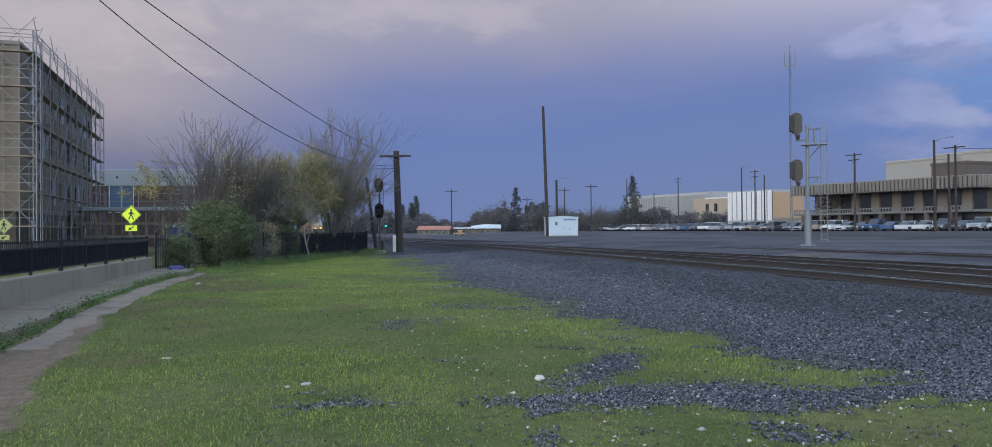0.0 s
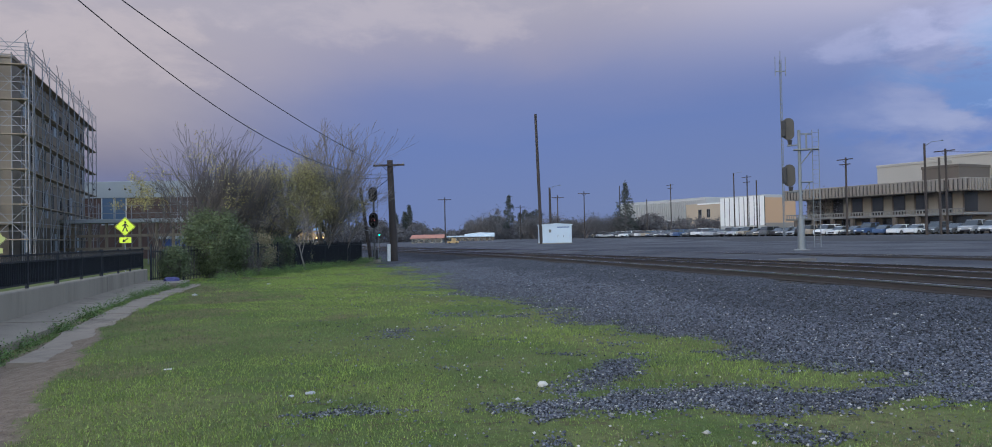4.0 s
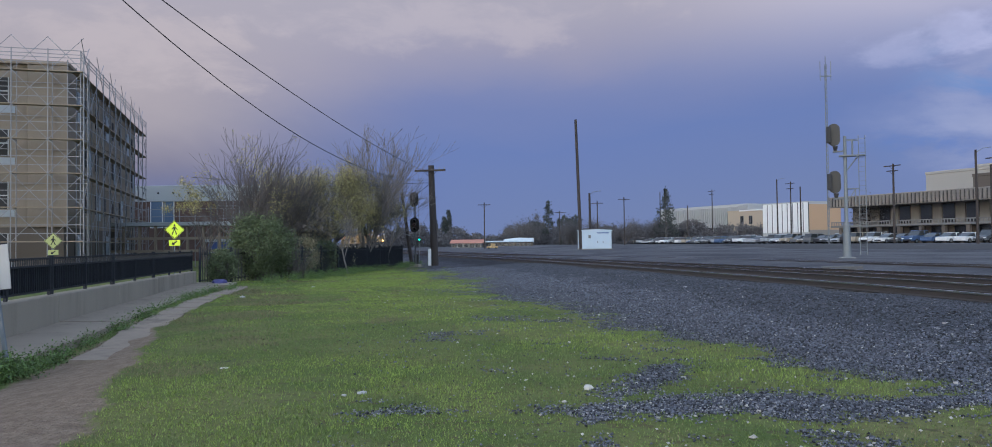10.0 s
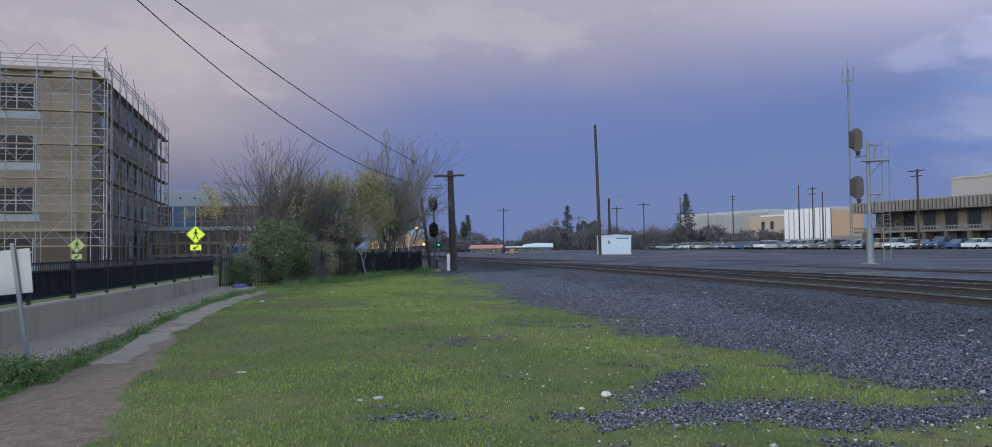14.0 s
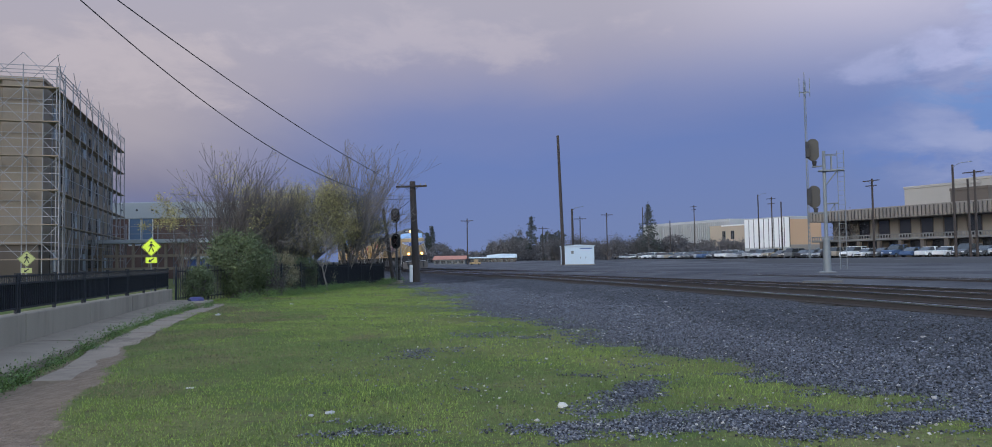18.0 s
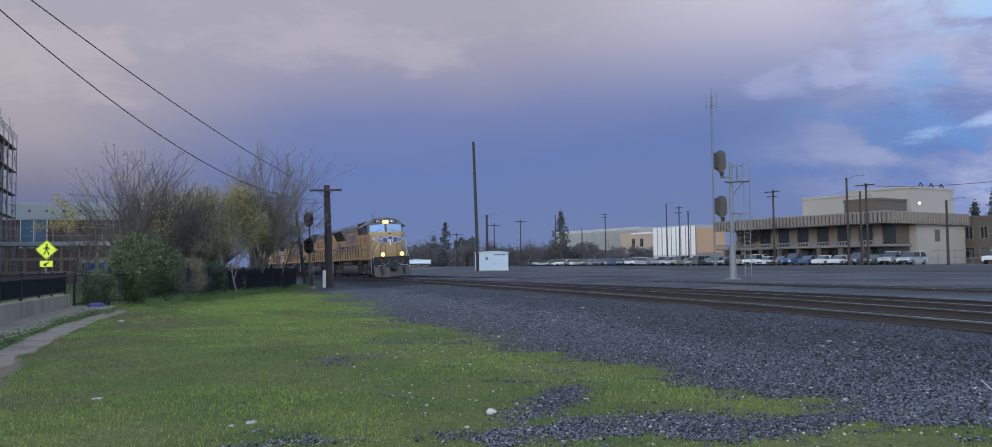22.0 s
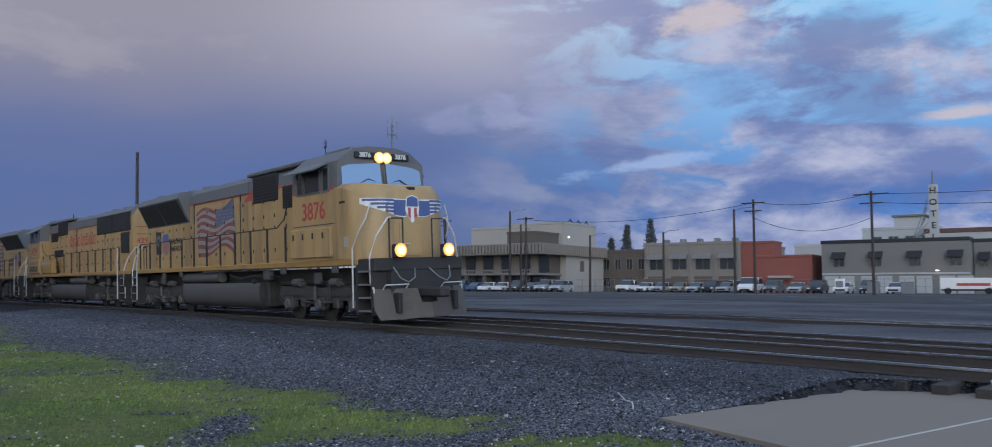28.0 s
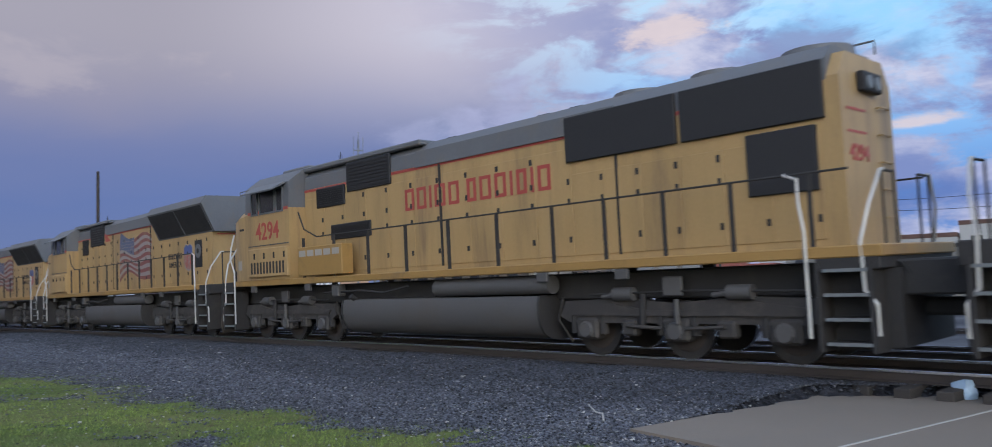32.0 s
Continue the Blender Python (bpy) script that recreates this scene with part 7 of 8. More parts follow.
                cc.append((rr * math.cos(g), rr * math.sin(g), h * (0.12 + 0.86 * q) - 0.18 * rr))
        leaf_cloud("crown", cc, 3400, 0.3, 0.24, M_CONIFER, c, rng)
    for k in range(7):
        az, r, h = 1.15 + 0.24 * k, 262.0, 9.0 + (k % 3) * 0.6
        c = thing("cypress", Matrix.Translation((r * math.sin(radians(az)), r * math.cos(radians(az)), 0.6)), "slim dark columnar cypress in a row", "tree", "far cypresses")
        Shape().use(M_BARKD).cyl((0, 0, 0), (0, 0, h * 0.8), 0.15, 0.05, 6).part("trunk", None, c)
        leaf_cloud("crown", [(0.3 * rng.normal(), 0.3 * rng.normal(), h * q) for q in np.linspace(0.08, 0.95, 30)], 1400, 0.24, 0.2, M_CONIFER, c, rng)
    # round dark evergreen beside the tallest conifer
    c = thing("tree", Matrix.Translation((270 * math.sin(radians(-0.7)), 270 * math.cos(radians(-0.7)), 0.6)), "round dark evergreen tree in the distance", "tree")
    Shape().use(M_BARKD).cyl((0, 0, 0), (0, 0, 6), 0.3, 0.15, 6).part("trunk", None, c)
    cc = []
    for k in range(60):
        g, q = rng.uniform(0, 6.28), rng.rand() ** 0.5
        cc.append((4.5 * q * math.cos(g), 4.5 * q * math.sin(g), 7.4 - 2.2 * q * q + rng.uniform(-1.6, 0.3)))
    leaf_cloud("crown", cc, 6000, 0.5, 0.25, M_CONIFER, c, rng)
    for az, r, h, w in ((2.2, 230, 9, 7), (-1.6, 240, 10, 6), (3.6, 225, 8, 5), (5.8, 240, 9, 6), (7.6, 250, 9, 6), (21.6, 150, 8.5, 3)):
        tree(r * math.sin(radians(az)), r * math.cos(radians(az)), h, 100 + int(r), "bare grey-brown tree in the distance", M_BARKD, M_FAR, 5000, 0.16, 3, 0.8, 0.1, 2, 0.3, 0.8, 4, 0.35)


# ---- locomotives ----
UNIT = 22.2            # over the couplers
TRUCK = 6.95            # from the middle to a truck's middle


def wheel_mesh():
    s = Shape().use(M_UNDER)
    s.cyl((0, -0.72, 0), (0, 0.72, 0), 0.09, None, 8)
    for sy in (-1, 1):
        s.use(M_UNDER).cyl((0, sy * 0.66, 0), (0, sy * 0.80, 0), 0.53, None, 28)
        s.use(M_STEEL).cyl((0, sy * 0.665, 0), (0, sy * 0.795, 0), 0.534, None, 28, False)
        s.use(M_RUST).cyl((0, sy * 0.80, 0), (0, sy * 0.815, 0), 0.4, 0.36, 20)
    return s.mesh("wheelset", True)


def make_loco(flare, picture, number):
    """A six-axle diesel, cab towards +x, at rail height."""
    lo = thing("locomotive", Matrix(), "yellow and grey six-axle diesel locomotive with dark underframe, number %s" % number if number else "yellow and grey six-axle diesel locomotive in the train, dirty", "locomotive", "locomotives")
    lead = number == "3876"
    end_x = -10.5 if flare else -8.95
    gear = 0.0

    def spread(obs):
        """Sets the body parts out along the frame: the cab end forward, a flat-sided rear end back."""
        def to(x):
            return x + (0.8 if flare else float(np.interp(x, [-3.3, 5.2], [-1.1, 0.8])))
        for ob in obs:
            kind = ob.name.split(".")[0]
            # the leading unit carries its radiator and pictures further forward
            fore = 0.4 if lead and kind in ("radiator_wing", "radiator_grille", "flag_picture", "flag_canton", "flag_stars", "side_shield", "shield_head", "shield_stripe", "slogan", "fan_opening", "fan_hub", "slogan_door") else 0.0
            if ob.matrix_basis != Matrix():
                ob.matrix_basis.translation.x = to(ob.matrix_basis.translation.x) + fore
            elif ob.data:
                for v in ob.data.vertices:
                    v.co.x = to(v.co.x) + fore

    # underframe and deck
    Shape().use(M_UNDER).bbox(-11.2 if flare else -10.5, -0.9, 1.1, 9.75, 0.9, 1.62, None, 0.03).part("underframe", None, lo)
    deck = Shape().use(M_SILL).bbox(-10.5 if flare else -9.6, -1.52, 1.68, 9.0, 1.52, 1.86, None, 0.02).part("side_sill", None, lo)
    # long hood
    hood = Shape().use(M_YELLOW).prism([(-0.98, 1.86), (0.98, 1.86), (0.98, 4.45), (-0.98, 4.45)], "x", end_x + 0.2, 5.3).part("long_hood", None, lo)
    Shape().use(M_LGREY).prism([(-0.985, 4.45), (0.985, 4.45), (0.96, 4.8), (0.72, 5.04), (-0.72, 5.04), (-0.96, 4.8)], "x", end_x + 0.2, 5.3).part("hood_roof", None, lo)
    for sy in (-1, 1):
        Shape().use(M_RED).box(end_x + 0.25, sy * 0.986, 4.37, 5.2, sy * 0.992, 4.44).part("red_line", None, hood)
        x = end_x + 0.35
        doors = []
        while x < 4.9:
            doors.append(x)
            x += 0.86
        for k, x in enumerate(doors):
            Shape().use(M_YELLOW).bbox(x, min(sy * 0.98, sy * 0.998), 1.98, x + 0.82, max(sy * 0.98, sy * 0.998), 3.62 if x < -3.5 else 4.15, None, 0.006).part("hood_door", None, hood)
            for z in (2.25, 3.02, 3.42) + (() if x < -3.5 else (3.95,)):
                Shape().use(M_UNDER).box(x + 0.05, min(sy * 0.998, sy * 1.015), z, x + 0.11, max(sy * 0.998, sy * 1.015), z + 0.12).part("latch", None, hood)
    # dark intake panels behind the cab
    for sy in (-1, 1):
        for x0, x1, z0, z1 in (((1.2, 3.1, 4.0, 4.92), (3.5, 4.35, 3.66, 4.4)) if flare else ((1.61, 3.28, 4.15, 4.95), (3.39, 4.6, 3.84, 4.4), (2.39, 4.0, 2.88, 3.3))):
            g = Shape().use(M_DARK).bbox(x0, min(sy * 0.97, sy * 1.04), z0, x1, max(sy * 0.97, sy * 1.04), z1, None, 0.015).part("intake_grille", None, hood)
            for k in range(8):
                z = z0 + 0.08 + k * (z1 - z0 - 0.16) / 7
                Shape().use(M_BLACK).box(x0 + 0.05, min(sy * 1.035, sy * 1.055), z - 0.012, x1 - 0.05, max(sy * 1.035, sy * 1.055), z + 0.012).part("slat", None, g)
    Shape().use(M_LGREY).bbox(0.6, -1.0, 4.98, 5.3, 1.0, 5.12, None, 0.03).part("roof_hatch", None, hood)
    # radiators
    if flare:
        for sy in (-1, 1):
            Shape().use(M_RED).prism([(0.3, 4.12), (1.05, 4.52), (1.05, 4.12)], "y", min(sy * 0.999, sy * 1.004), max(sy * 0.999, sy * 1.004)).part("red_flash", None, hood)
        Shape().use(M_LGREY).prism([(-0.99, 3.72), (0.99, 3.72), (1.46, 4.72), (1.3, 4.98), (-1.3, 4.98), (-1.46, 4.72)], "x", -10.75, -5.5).part("radiator_wing", None, lo, "flared grey radiator housing")
        for sy in (-1, 1):
            for x0, x1 in ((-10.6, -8.3), (-8.15, -5.7)):
                p = [(x0, sy * 1.0, 3.78), (x1, sy * 1.0, 3.78), (x1, sy * 1.455, 4.66), (x0, sy * 1.455, 4.66)]
                q = [(a, b + sy * 0.03, c - 0.012) for a, b, c in p]
                f = [(0, 1, 2, 3), (7, 6, 5, 4), (0, 4, 5, 1), (1, 5, 6, 2), (2, 6, 7, 3), (3, 7, 4, 0)]
                Shape().use(M_DARK).add(p + q, f).part("radiator_grille", None, lo)
    else:
        for sy in (-1, 1):
            for x0, x1 in ((-8.7, -6.1), (-6.0, -3.35)):
                Shape().use(M_DARK).bbox(x0, min(sy * 0.97, sy * 1.05), 3.86, x1, max(sy * 0.97, sy * 1.05), 4.78, None, 0.015).part("radiator_grille", None, lo)
            Shape().use(M_DARK).bbox(-8.55, min(sy * 0.97, sy * 1.05), 2.75, -7.35, max(sy * 0.97, sy * 1.05), 3.78, None, 0.015).part("lower_grille", None, lo)
    for x in (-8.2, -6.4, -4.6):
        Shape().use(M_LGREY).cyl((x, 0, 4.95), (x, 0, 5.16), 0.62, 0.58, 20).part("roof_fan", None, lo, "", True)
    for sy in (-1, 1):
        Shape().use(M_LGREY).prism([(sy * 0.99, 4.42), (sy * 1.03, 4.42), (sy * 1.0, 4.82), (sy * 0.96, 4.82)], "x", -4.6, 0.75).part("roof_flange", None, hood)
        Shape().use(M_UNDER).box(-4.62, sy * 0.99 - 0.02, 1.95, -4.57, sy * 0.99 + 0.02, 4.4).part("panel_joint", None, hood)
        Shape().use(M_UNDER).box(-0.02, sy * 0.99 - 0.02, 1.95, 0.03, sy * 0.99 + 0.02, 4.4).part("panel_joint", None, hood)
    for x in (-3.2, -2.4, 0.2):
        Shape().use(M_DARK).bbox(x, -0.2, 5.03, x + 0.35, 0.2, 5.2, None, 0.03).part("exhaust_stack", None, lo)
    # rear end of the hood
    rear = Shape().use(M_YELLOW).prism([(-0.98, 1.86), (0.98, 1.86), (0.98, 4.5), (0.7, 4.9), (-0.7, 4.9), (-0.98, 4.5)], "x", end_x, end_x + 0.2).part("hood_end", None, lo)
    for z0 in (3.62, 3.98):
        Shape().use(M_RED).box(end_x - 0.01, 0.1, z0, end_x - 0.002, 0.8, z0 + 0.04).part("end_outline", None, rear)
    for z in (2.3, 2.75, 3.2, 3.65, 4.1):
        Shape().use(M_YELLOW).tube([(end_x, -0.75, z), (end_x - 0.07, -0.75, z), (end_x - 0.07, -0.35, z), (end_x, -0.35, z)], 0.014).part("rung", None, rear)
    Shape().use(M_DARK).bbox(end_x - 0.13, -0.35, 4.3, end_x, 0.35, 4.62, None, 0.02).part("rear_lamp_case", None, rear)
    for sy in (-1, 1):
        Shape().use(M_ALU).cyl((end_x - 0.15, sy * 0.15, 4.45), (end_x - 0.13, sy * 0.15, 4.45), 0.11, None, 12).part("rear_lamp", None, rear)
    if number:
        text_part(number, 0.36, M_RED, rear, (end_x - 0.007, 0.42, 3.3), (90, 0, -90), 0.008, "road_number")
    Shape().use(M_LGREY).tube([(end_x, -0.5, 5.02), (end_x, -0.5, 5.25), (end_x + 0.8, -0.5, 5.25), (end_x + 0.8, -0.5, 5.02)], 0.02).part("roof_grab", None, lo)
    # cab
    cab = Shape().use(M_YELLOW).prism([(-1.53, 1.86), (1.53, 1.86), (1.53, 3.95), (-1.53, 3.95)], "x", 5.2, 7.85).part("cab", None, lo)
    Shape().use(M_LGREY).prism([(-1.53, 3.95), (1.53, 3.95), (1.5, 4.72), (1.0, 5.1), (0.5, 5.2), (-0.5, 5.2), (-1.0, 5.1), (-1.5, 4.72)], "x", 5.2, 7.98).part("cab_top", None, cab, "grey cab roof")
    for sy in (-1, 1):
        Shape().use(M_RED).box(5.25, sy * 1.531, 3.9, 7.8, sy * 1.537, 3.99).part("red_line", None, cab)
        Shape().use(M_LGREY).prism([(sy * 1.5, 4.75), (sy * 1.98, 4.5), (sy * 1.98, 4.46), (sy * 1.5, 4.68)], "x", 5.4, 7.4).part("sun_visor", None, cab)
        for x0, x1 in ((5.52, 5.95), (6.02, 7.0), (7.12, 7.55)):
            w = Shape().use(M_LGREY)
            y0, y1 = sorted((sy * 1.5, sy * 1.56))
            for b in ((x0, 3.86, x1, 3.91), (x0, 4.55, x1, 4.6), (x0, 3.91, x0 + .05, 4.55), (x1 - .05, 3.91, x1, 4.55)):
                w.box(b[0], y0, b[1], b[2], y1, b[3])
            w = w.part("cab_window", None, cab)
            Shape().use(M_WINB).box(x0 + .05, min(sy * 1.52, sy * 1.54), 3.91, x1 - .05, max(sy * 1.52, sy * 1.54), 4.55).part("pane", None, w)
        # battery box under the cab
        bx = Shape().use(M_YELLOW).bbox(5.22, min(sy * 1.4, sy * 1.62), 1.95, 7.68, max(sy * 1.4, sy * 1.62), 2.82, None, 0.02).part("battery_box", None, lo)
        for k in range(4):
            Shape().use(M_DARK).box(5.35 + k * 0.62, min(sy * 1.62, sy * 1.635), 2.5, 5.43 + k * 0.62, max(sy * 1.62, sy * 1.635), 2.68).part("latch", None, bx)
        if not flare:
            for k in range(11):
                Shape().use(M_UNDER).box(5.4 + 0.2 * k, min(sy * 1.62, sy * 1.628), 2.05, 5.5 + 0.2 * k, max(sy * 1.62, sy * 1.628), 2.4).part("louvre", None, bx)
            b2 = Shape().use(M_SILL).bbox(2.9, min(sy * 1.2, sy * 1.56), 1.9, 4.8, max(sy * 1.2, sy * 1.56), 2.72, None, 0.02).part("battery_box", None, lo)
            for k in range(5):
                Shape().use(M_CREAM).box(3.0 + k * 0.36, min(sy * 1.56, sy * 1.568), 2.45, 3.28 + k * 0.36, max(sy * 1.56, sy * 1.568), 2.62).part("vent_louvre", None, b2)
        if number:
            text_part(number, 0.74, M_RED, cab, (6.55, sy * 1.534, 3.32), (90, 0, 0 if sy < 0 else 180), 0.01, "road_number")
    # wide nose
    zb = 1.86
    nose = Shape().use(M_YELLOW)
    ring = lambda x, w, c, top: [(x, -w, zb), (x, w, zb), (x, w, top - c), (x, w - c * 0.9, top), (x, -w + c * 0.9, top), (x, -w, top - c)]
    rs = [ring(7.85, 1.53, 0.1, 4.02), ring(8.4, 1.53, 0.16, 4.02), ring(8.8, 1.47, 0.26, 4.0), ring(9.12, 1.3, 0.36, 3.95), ring(9.36, 1.06, 0.4, 3.88), ring(9.5, 0.86, 0.42, 3.78)]
    n, last = 6, 5
    nose.add([p for r in rs for p in r], [(i * n + k, i * n + (k + 1) % n, (i + 1) * n + (k + 1) % n, (i + 1) * n + k) for i in range(last) for k in range(n)] + [tuple(range(last * n, (last + 1) * n)), tuple(range(n))[::-1]])
    nose = nose.part("nose", None, lo, "", True)
    for sy in (-1, 1):
        y0, y1 = sy * 0.1, sy * 1.4
        glass_pts = [(8.08, y0, 3.99), (8.0, y1, 3.98), (7.9, y1 * 0.98, 4.6), (7.96, y0, 4.72)]
        fr = [(a - 0.03, b + (0.06 * sy if abs(b) > 0.5 else -0.06 * sy), c + (0.06 if c > 4.2 else -0.06)) for a, b, c in glass_pts]
        g2 = [(a + 0.05, b, c) for a, b, c in glass_pts]
        Shape().use(M_LGREY).add(fr + [(a + 0.05, b, c) for a, b, c in fr], [(0, 1, 2, 3), (7, 6, 5, 4), (0, 4, 5, 1), (1, 5, 6, 2), (2, 6, 7, 3), (3, 7, 4, 0)]).part("windscreen_frame", None, cab)
        Shape().use(M_WIND).add(g2 + [(a + 0.02, b, c) for a, b, c in g2], [(0, 1, 2, 3), (7, 6, 5, 4), (0, 4, 5, 1), (1, 5, 6, 2), (2, 6, 7, 3), (3, 7, 4, 0)]).part("windscreen", None, cab)
        Shape().use(M_DARK).tube([(8.12, sy * 1.0, 3.98), (8.1, sy * 0.55, 4.22), (8.1, sy * 0.25, 4.12)], 0.015).part("wiper", None, cab)
        Shape().use(M_DARK).bbox(7.97, min(sy * 0.3, sy * 0.95), 4.82, 8.06, max(sy * 0.3, sy * 0.95), 5.02, None, 0.02).part("number_board", None, cab)
        if number:
            text_part(number, 0.2, M_WHITE, cab, (8.066, sy * 0.62, 4.92), (90, 0, 90), 0.004, "road_number")
    Shape().use(M_DARK).bbox(7.95, -0.26, 4.72, 8.08, 0.26, 5.03, None, 0.03).part("headlight_case", None, cab)
    for sy in (-1, 1):
        Shape().use(M_LAMP if number == "3876" else M_WHITE).cyl((8.06, sy * 0.12, 4.87), (8.11, sy * 0.12, 4.87), 0.12, None, 16).part("headlight", None, cab, "glowing warm headlight" if number == "3876" else "")
        Shape().use(M_LAMP if number == "3876" else M_WHITE).cyl((10.1, sy * 0.82, 2.05), (10.16, sy * 0.82, 2.05), 0.12, None, 16).part("ditch_light", None, lo, "glowing warm ditch light" if number == "3876" else "")
        # glowing rings added behind the lit lenses for their orange halo
        if number == "3876":
            Shape().use(M_HALO).cyl((8.055, sy * 0.13, 4.87), (8.085, sy * 0.13, 4.87), 0.17, None, 16).part("lamp_reflector", None, cab)
            Shape().use(M_HALO).cyl((10.1, sy * 0.82, 2.05), (10.12, sy * 0.82, 2.05), 0.19, None, 16).part("lamp_reflector", None, lo)
        Shape().use(M_DARK).bbox(9.82, sy * 0.82 - 0.12, 1.84, 10.11, sy * 0.82 + 0.12, 2.22, None, 0.03).part("ditch_light_case", None, lo)
    # nose emblem: shield with wings as plain shapes, wrapped round the nose
    plan = [(0.0, 9.5, 0.0), (0.86, 9.5, 0.86), (1.1, 9.36, 1.06), (1.44, 9.12, 1.3), (1.8, 8.8, 1.47)]

    def skin(q, z, sy, lift):
        x = float(np.interp(q, [k[0] for k in plan], [k[1] for k in plan])) + lift
        return (x, sy * (float(np.interp(q, [k[0] for k in plan], [k[2] for k in plan])) + (lift if q > 0.8 else 0)), z)

    def band(sh, q0, q1, top, low, sy, lift, n=9):
        qs = np.linspace(q0, q1, n)
        p = [skin(q, top(q), sy, lift) for q in qs] + [skin(q, low(q), sy, lift) for q in qs]
        fc = [(k, k + 1, n + k + 1, n + k) for k in range(n - 1)]
        sh.add(p, fc if sy < 0 else [q[::-1] for q in fc])

    for sy in (-1, 1):
        wg = Shape().use(M_WHITE)
        band(wg, 0.2, 1.62, lambda q: 3.5 + 0.03 * q, lambda q: 3.0 + 0.33 * max(0.0, q - 0.45), sy, 0.012)
        wg = wg.part("nose_wing", None, nose, "white and blue wing emblem")
        ft = Shape().use(M_BLUE)
        band(ft, 0.22, 0.62, lambda q: 3.48, lambda q: 3.03 + 0.15 * max(0.0, q - 0.4), sy, 0.02)
        ft.part("wing_root", None, wg)
        for k in range(4):
            ft = Shape().use(M_BLUE)
            z0 = 3.49 - k * 0.105
            band(ft, 0.6, 1.54 - k * 0.22, lambda q: z0 + 0.02 * q, lambda q: z0 - 0.07 + 0.025 * q, sy, 0.02)
            ft.part("wing_feather", None, wg)
    x = 9.505
    Shape().use(M_WHITE).prism([(-0.2, 3.56), (0, 3.63), (0.2, 3.56), (0.24, 3.2), (0, 2.8), (-0.24, 3.2)], "x", x + 0.01, x + 0.022).use(M_BLUE).prism([(-0.18, 3.54), (0, 3.6), (0.18, 3.54), (0.2, 3.3), (-0.2, 3.3)], "x", x + 0.022, x + 0.028).use(M_RED).prism([(-0.15, 3.27), (-0.06, 3.27), (-0.06, 2.93), (-0.15, 3.05)], "x", x + 0.022, x + 0.028).prism([(0.06, 3.27), (0.15, 3.27), (0.15, 3.05), (0.06, 2.93)], "x", x + 0.022, x + 0.028).part("nose_shield", None, nose, "blue white and red shield")
    Shape().use(M_YELLOW).bbox(9.5, -0.45, 1.9, 9.535, 0.3, 2.85, None, 0.01).part("nose_door", None, nose)
    Shape().use(M_DARK).bbox(9.3, -0.12, 3.78, 9.52, 0.12, 3.87, None, 0.02).part("nose_vent", None, nose)
    Shape().use(M_SILVER).tube([(9.54, -0.4, 2.2), (9.6, -0.4, 2.25), (9.6, -0.15, 2.25), (9.54, -0.15, 2.2)], 0.015).part("door_handle", None, nose)
    for sy in (-1, 1):
        Shape().use(M_CREAM).box(8.3, sy * 1.531 - 0.003, 2.2, 8.55, sy * 1.531 + 0.003, 2.5).part("notice_plate", None, nose)
        Shape().use(M_DARK).box(8.1, sy * 1.531 - 0.004, 3.45, 8.4, sy * 1.531 + 0.004, 3.52).part("grab_slot", None, nose)
        Shape().use(M_TANK).box(5.25, sy * 1.535 - 0.006, 2.9, 7.8, sy * 1.535 + 0.006, 2.93).part("weld_line", None, cab)
    Shape().use(M_LGREY).bbox(5.6, -0.6, 5.16, 7.2, 0.6, 5.3, None, 0.04).part("air_unit", None, cab)
    Shape().use(M_DARK).tube([(5.5, -0.5, 5.1), (5.5, -0.5, 5.75)], 0.012).tube([(5.42, -0.5, 5.45), (5.42, -0.5, 5.68)], 0.009).tube([(5.58, -0.5, 5.45), (5.58, -0.5, 5.68)], 0.009).tube([(5.42, -0.5, 5.5), (5.58, -0.5, 5.5)], 0.015).part("radio_aerial", None, cab)
    # side pictures
    for sy in (-1, 1):
        if picture == "flag":
            fl = Shape()
            xs = np.linspace(-4.75, -1.0, 25)
            n = len(xs)
            for k in range(13):
                fl.use(M_FADERED if k % 2 == 0 else M_FADEWHITE)
                for i in range(n - 1):
                    q = []
                    for xx, kk in ((xs[i], k), (xs[i + 1], k), (xs[i + 1], k + 1), (xs[i], k + 1)):
                        ph = (xx + 4.75) * 1.9
                        z = 4.14 - kk * 0.142 + 0.17 * math.sin(ph + kk * 0.2) + 0.05 * (xx + 2) + 0.02 * kk * math.sin(ph * 0.5)
                        q.append((xx + 0.03 * kk * 0.5, sy * 1.001, z))
                    fl.add(q, [(0, 1, 2, 3) if sy > 0 else (3, 2, 1, 0)])
            fl.part("flag_picture", None, hood, "painted waving red and white striped flag")
            ca = Shape().use(M_FADEBLUE)
            for i in range(13, n - 1):
                q = []
                for xx, kk in ((xs[i], -0.6), (xs[i + 1], -0.6), (xs[i + 1], 5), (xs[i], 5)):
                    ph = (xx + 4.75) * 1.9
                    q.append((xx + 0.03 * kk * 0.5, sy * 1.006, 4.14 - kk * 0.142 + 0.17 * math.sin(ph + kk * 0.2) + 0.05 * (xx + 2) + 0.02 * kk * math.sin(ph * 0.5)))
                ca.add(q, [(0, 1, 2, 3) if sy > 0 else (3, 2, 1, 0)])
            ca.part("flag_canton", None, hood, "dark blue flag corner")
            st = Shape().use(M_FADEWHITE)
            for i in range(6):
                for j in range(4):
                    a, c = -2.6 + i * 0.25 + 0.1 * (j % 2), 3.92 - j * 0.13
                    st.box(a, min(sy * 1.006, sy * 1.012), c, a + 0.06, max(sy * 1.006, sy * 1.012), c + 0.05)
            st.part("flag_stars", None, hood)
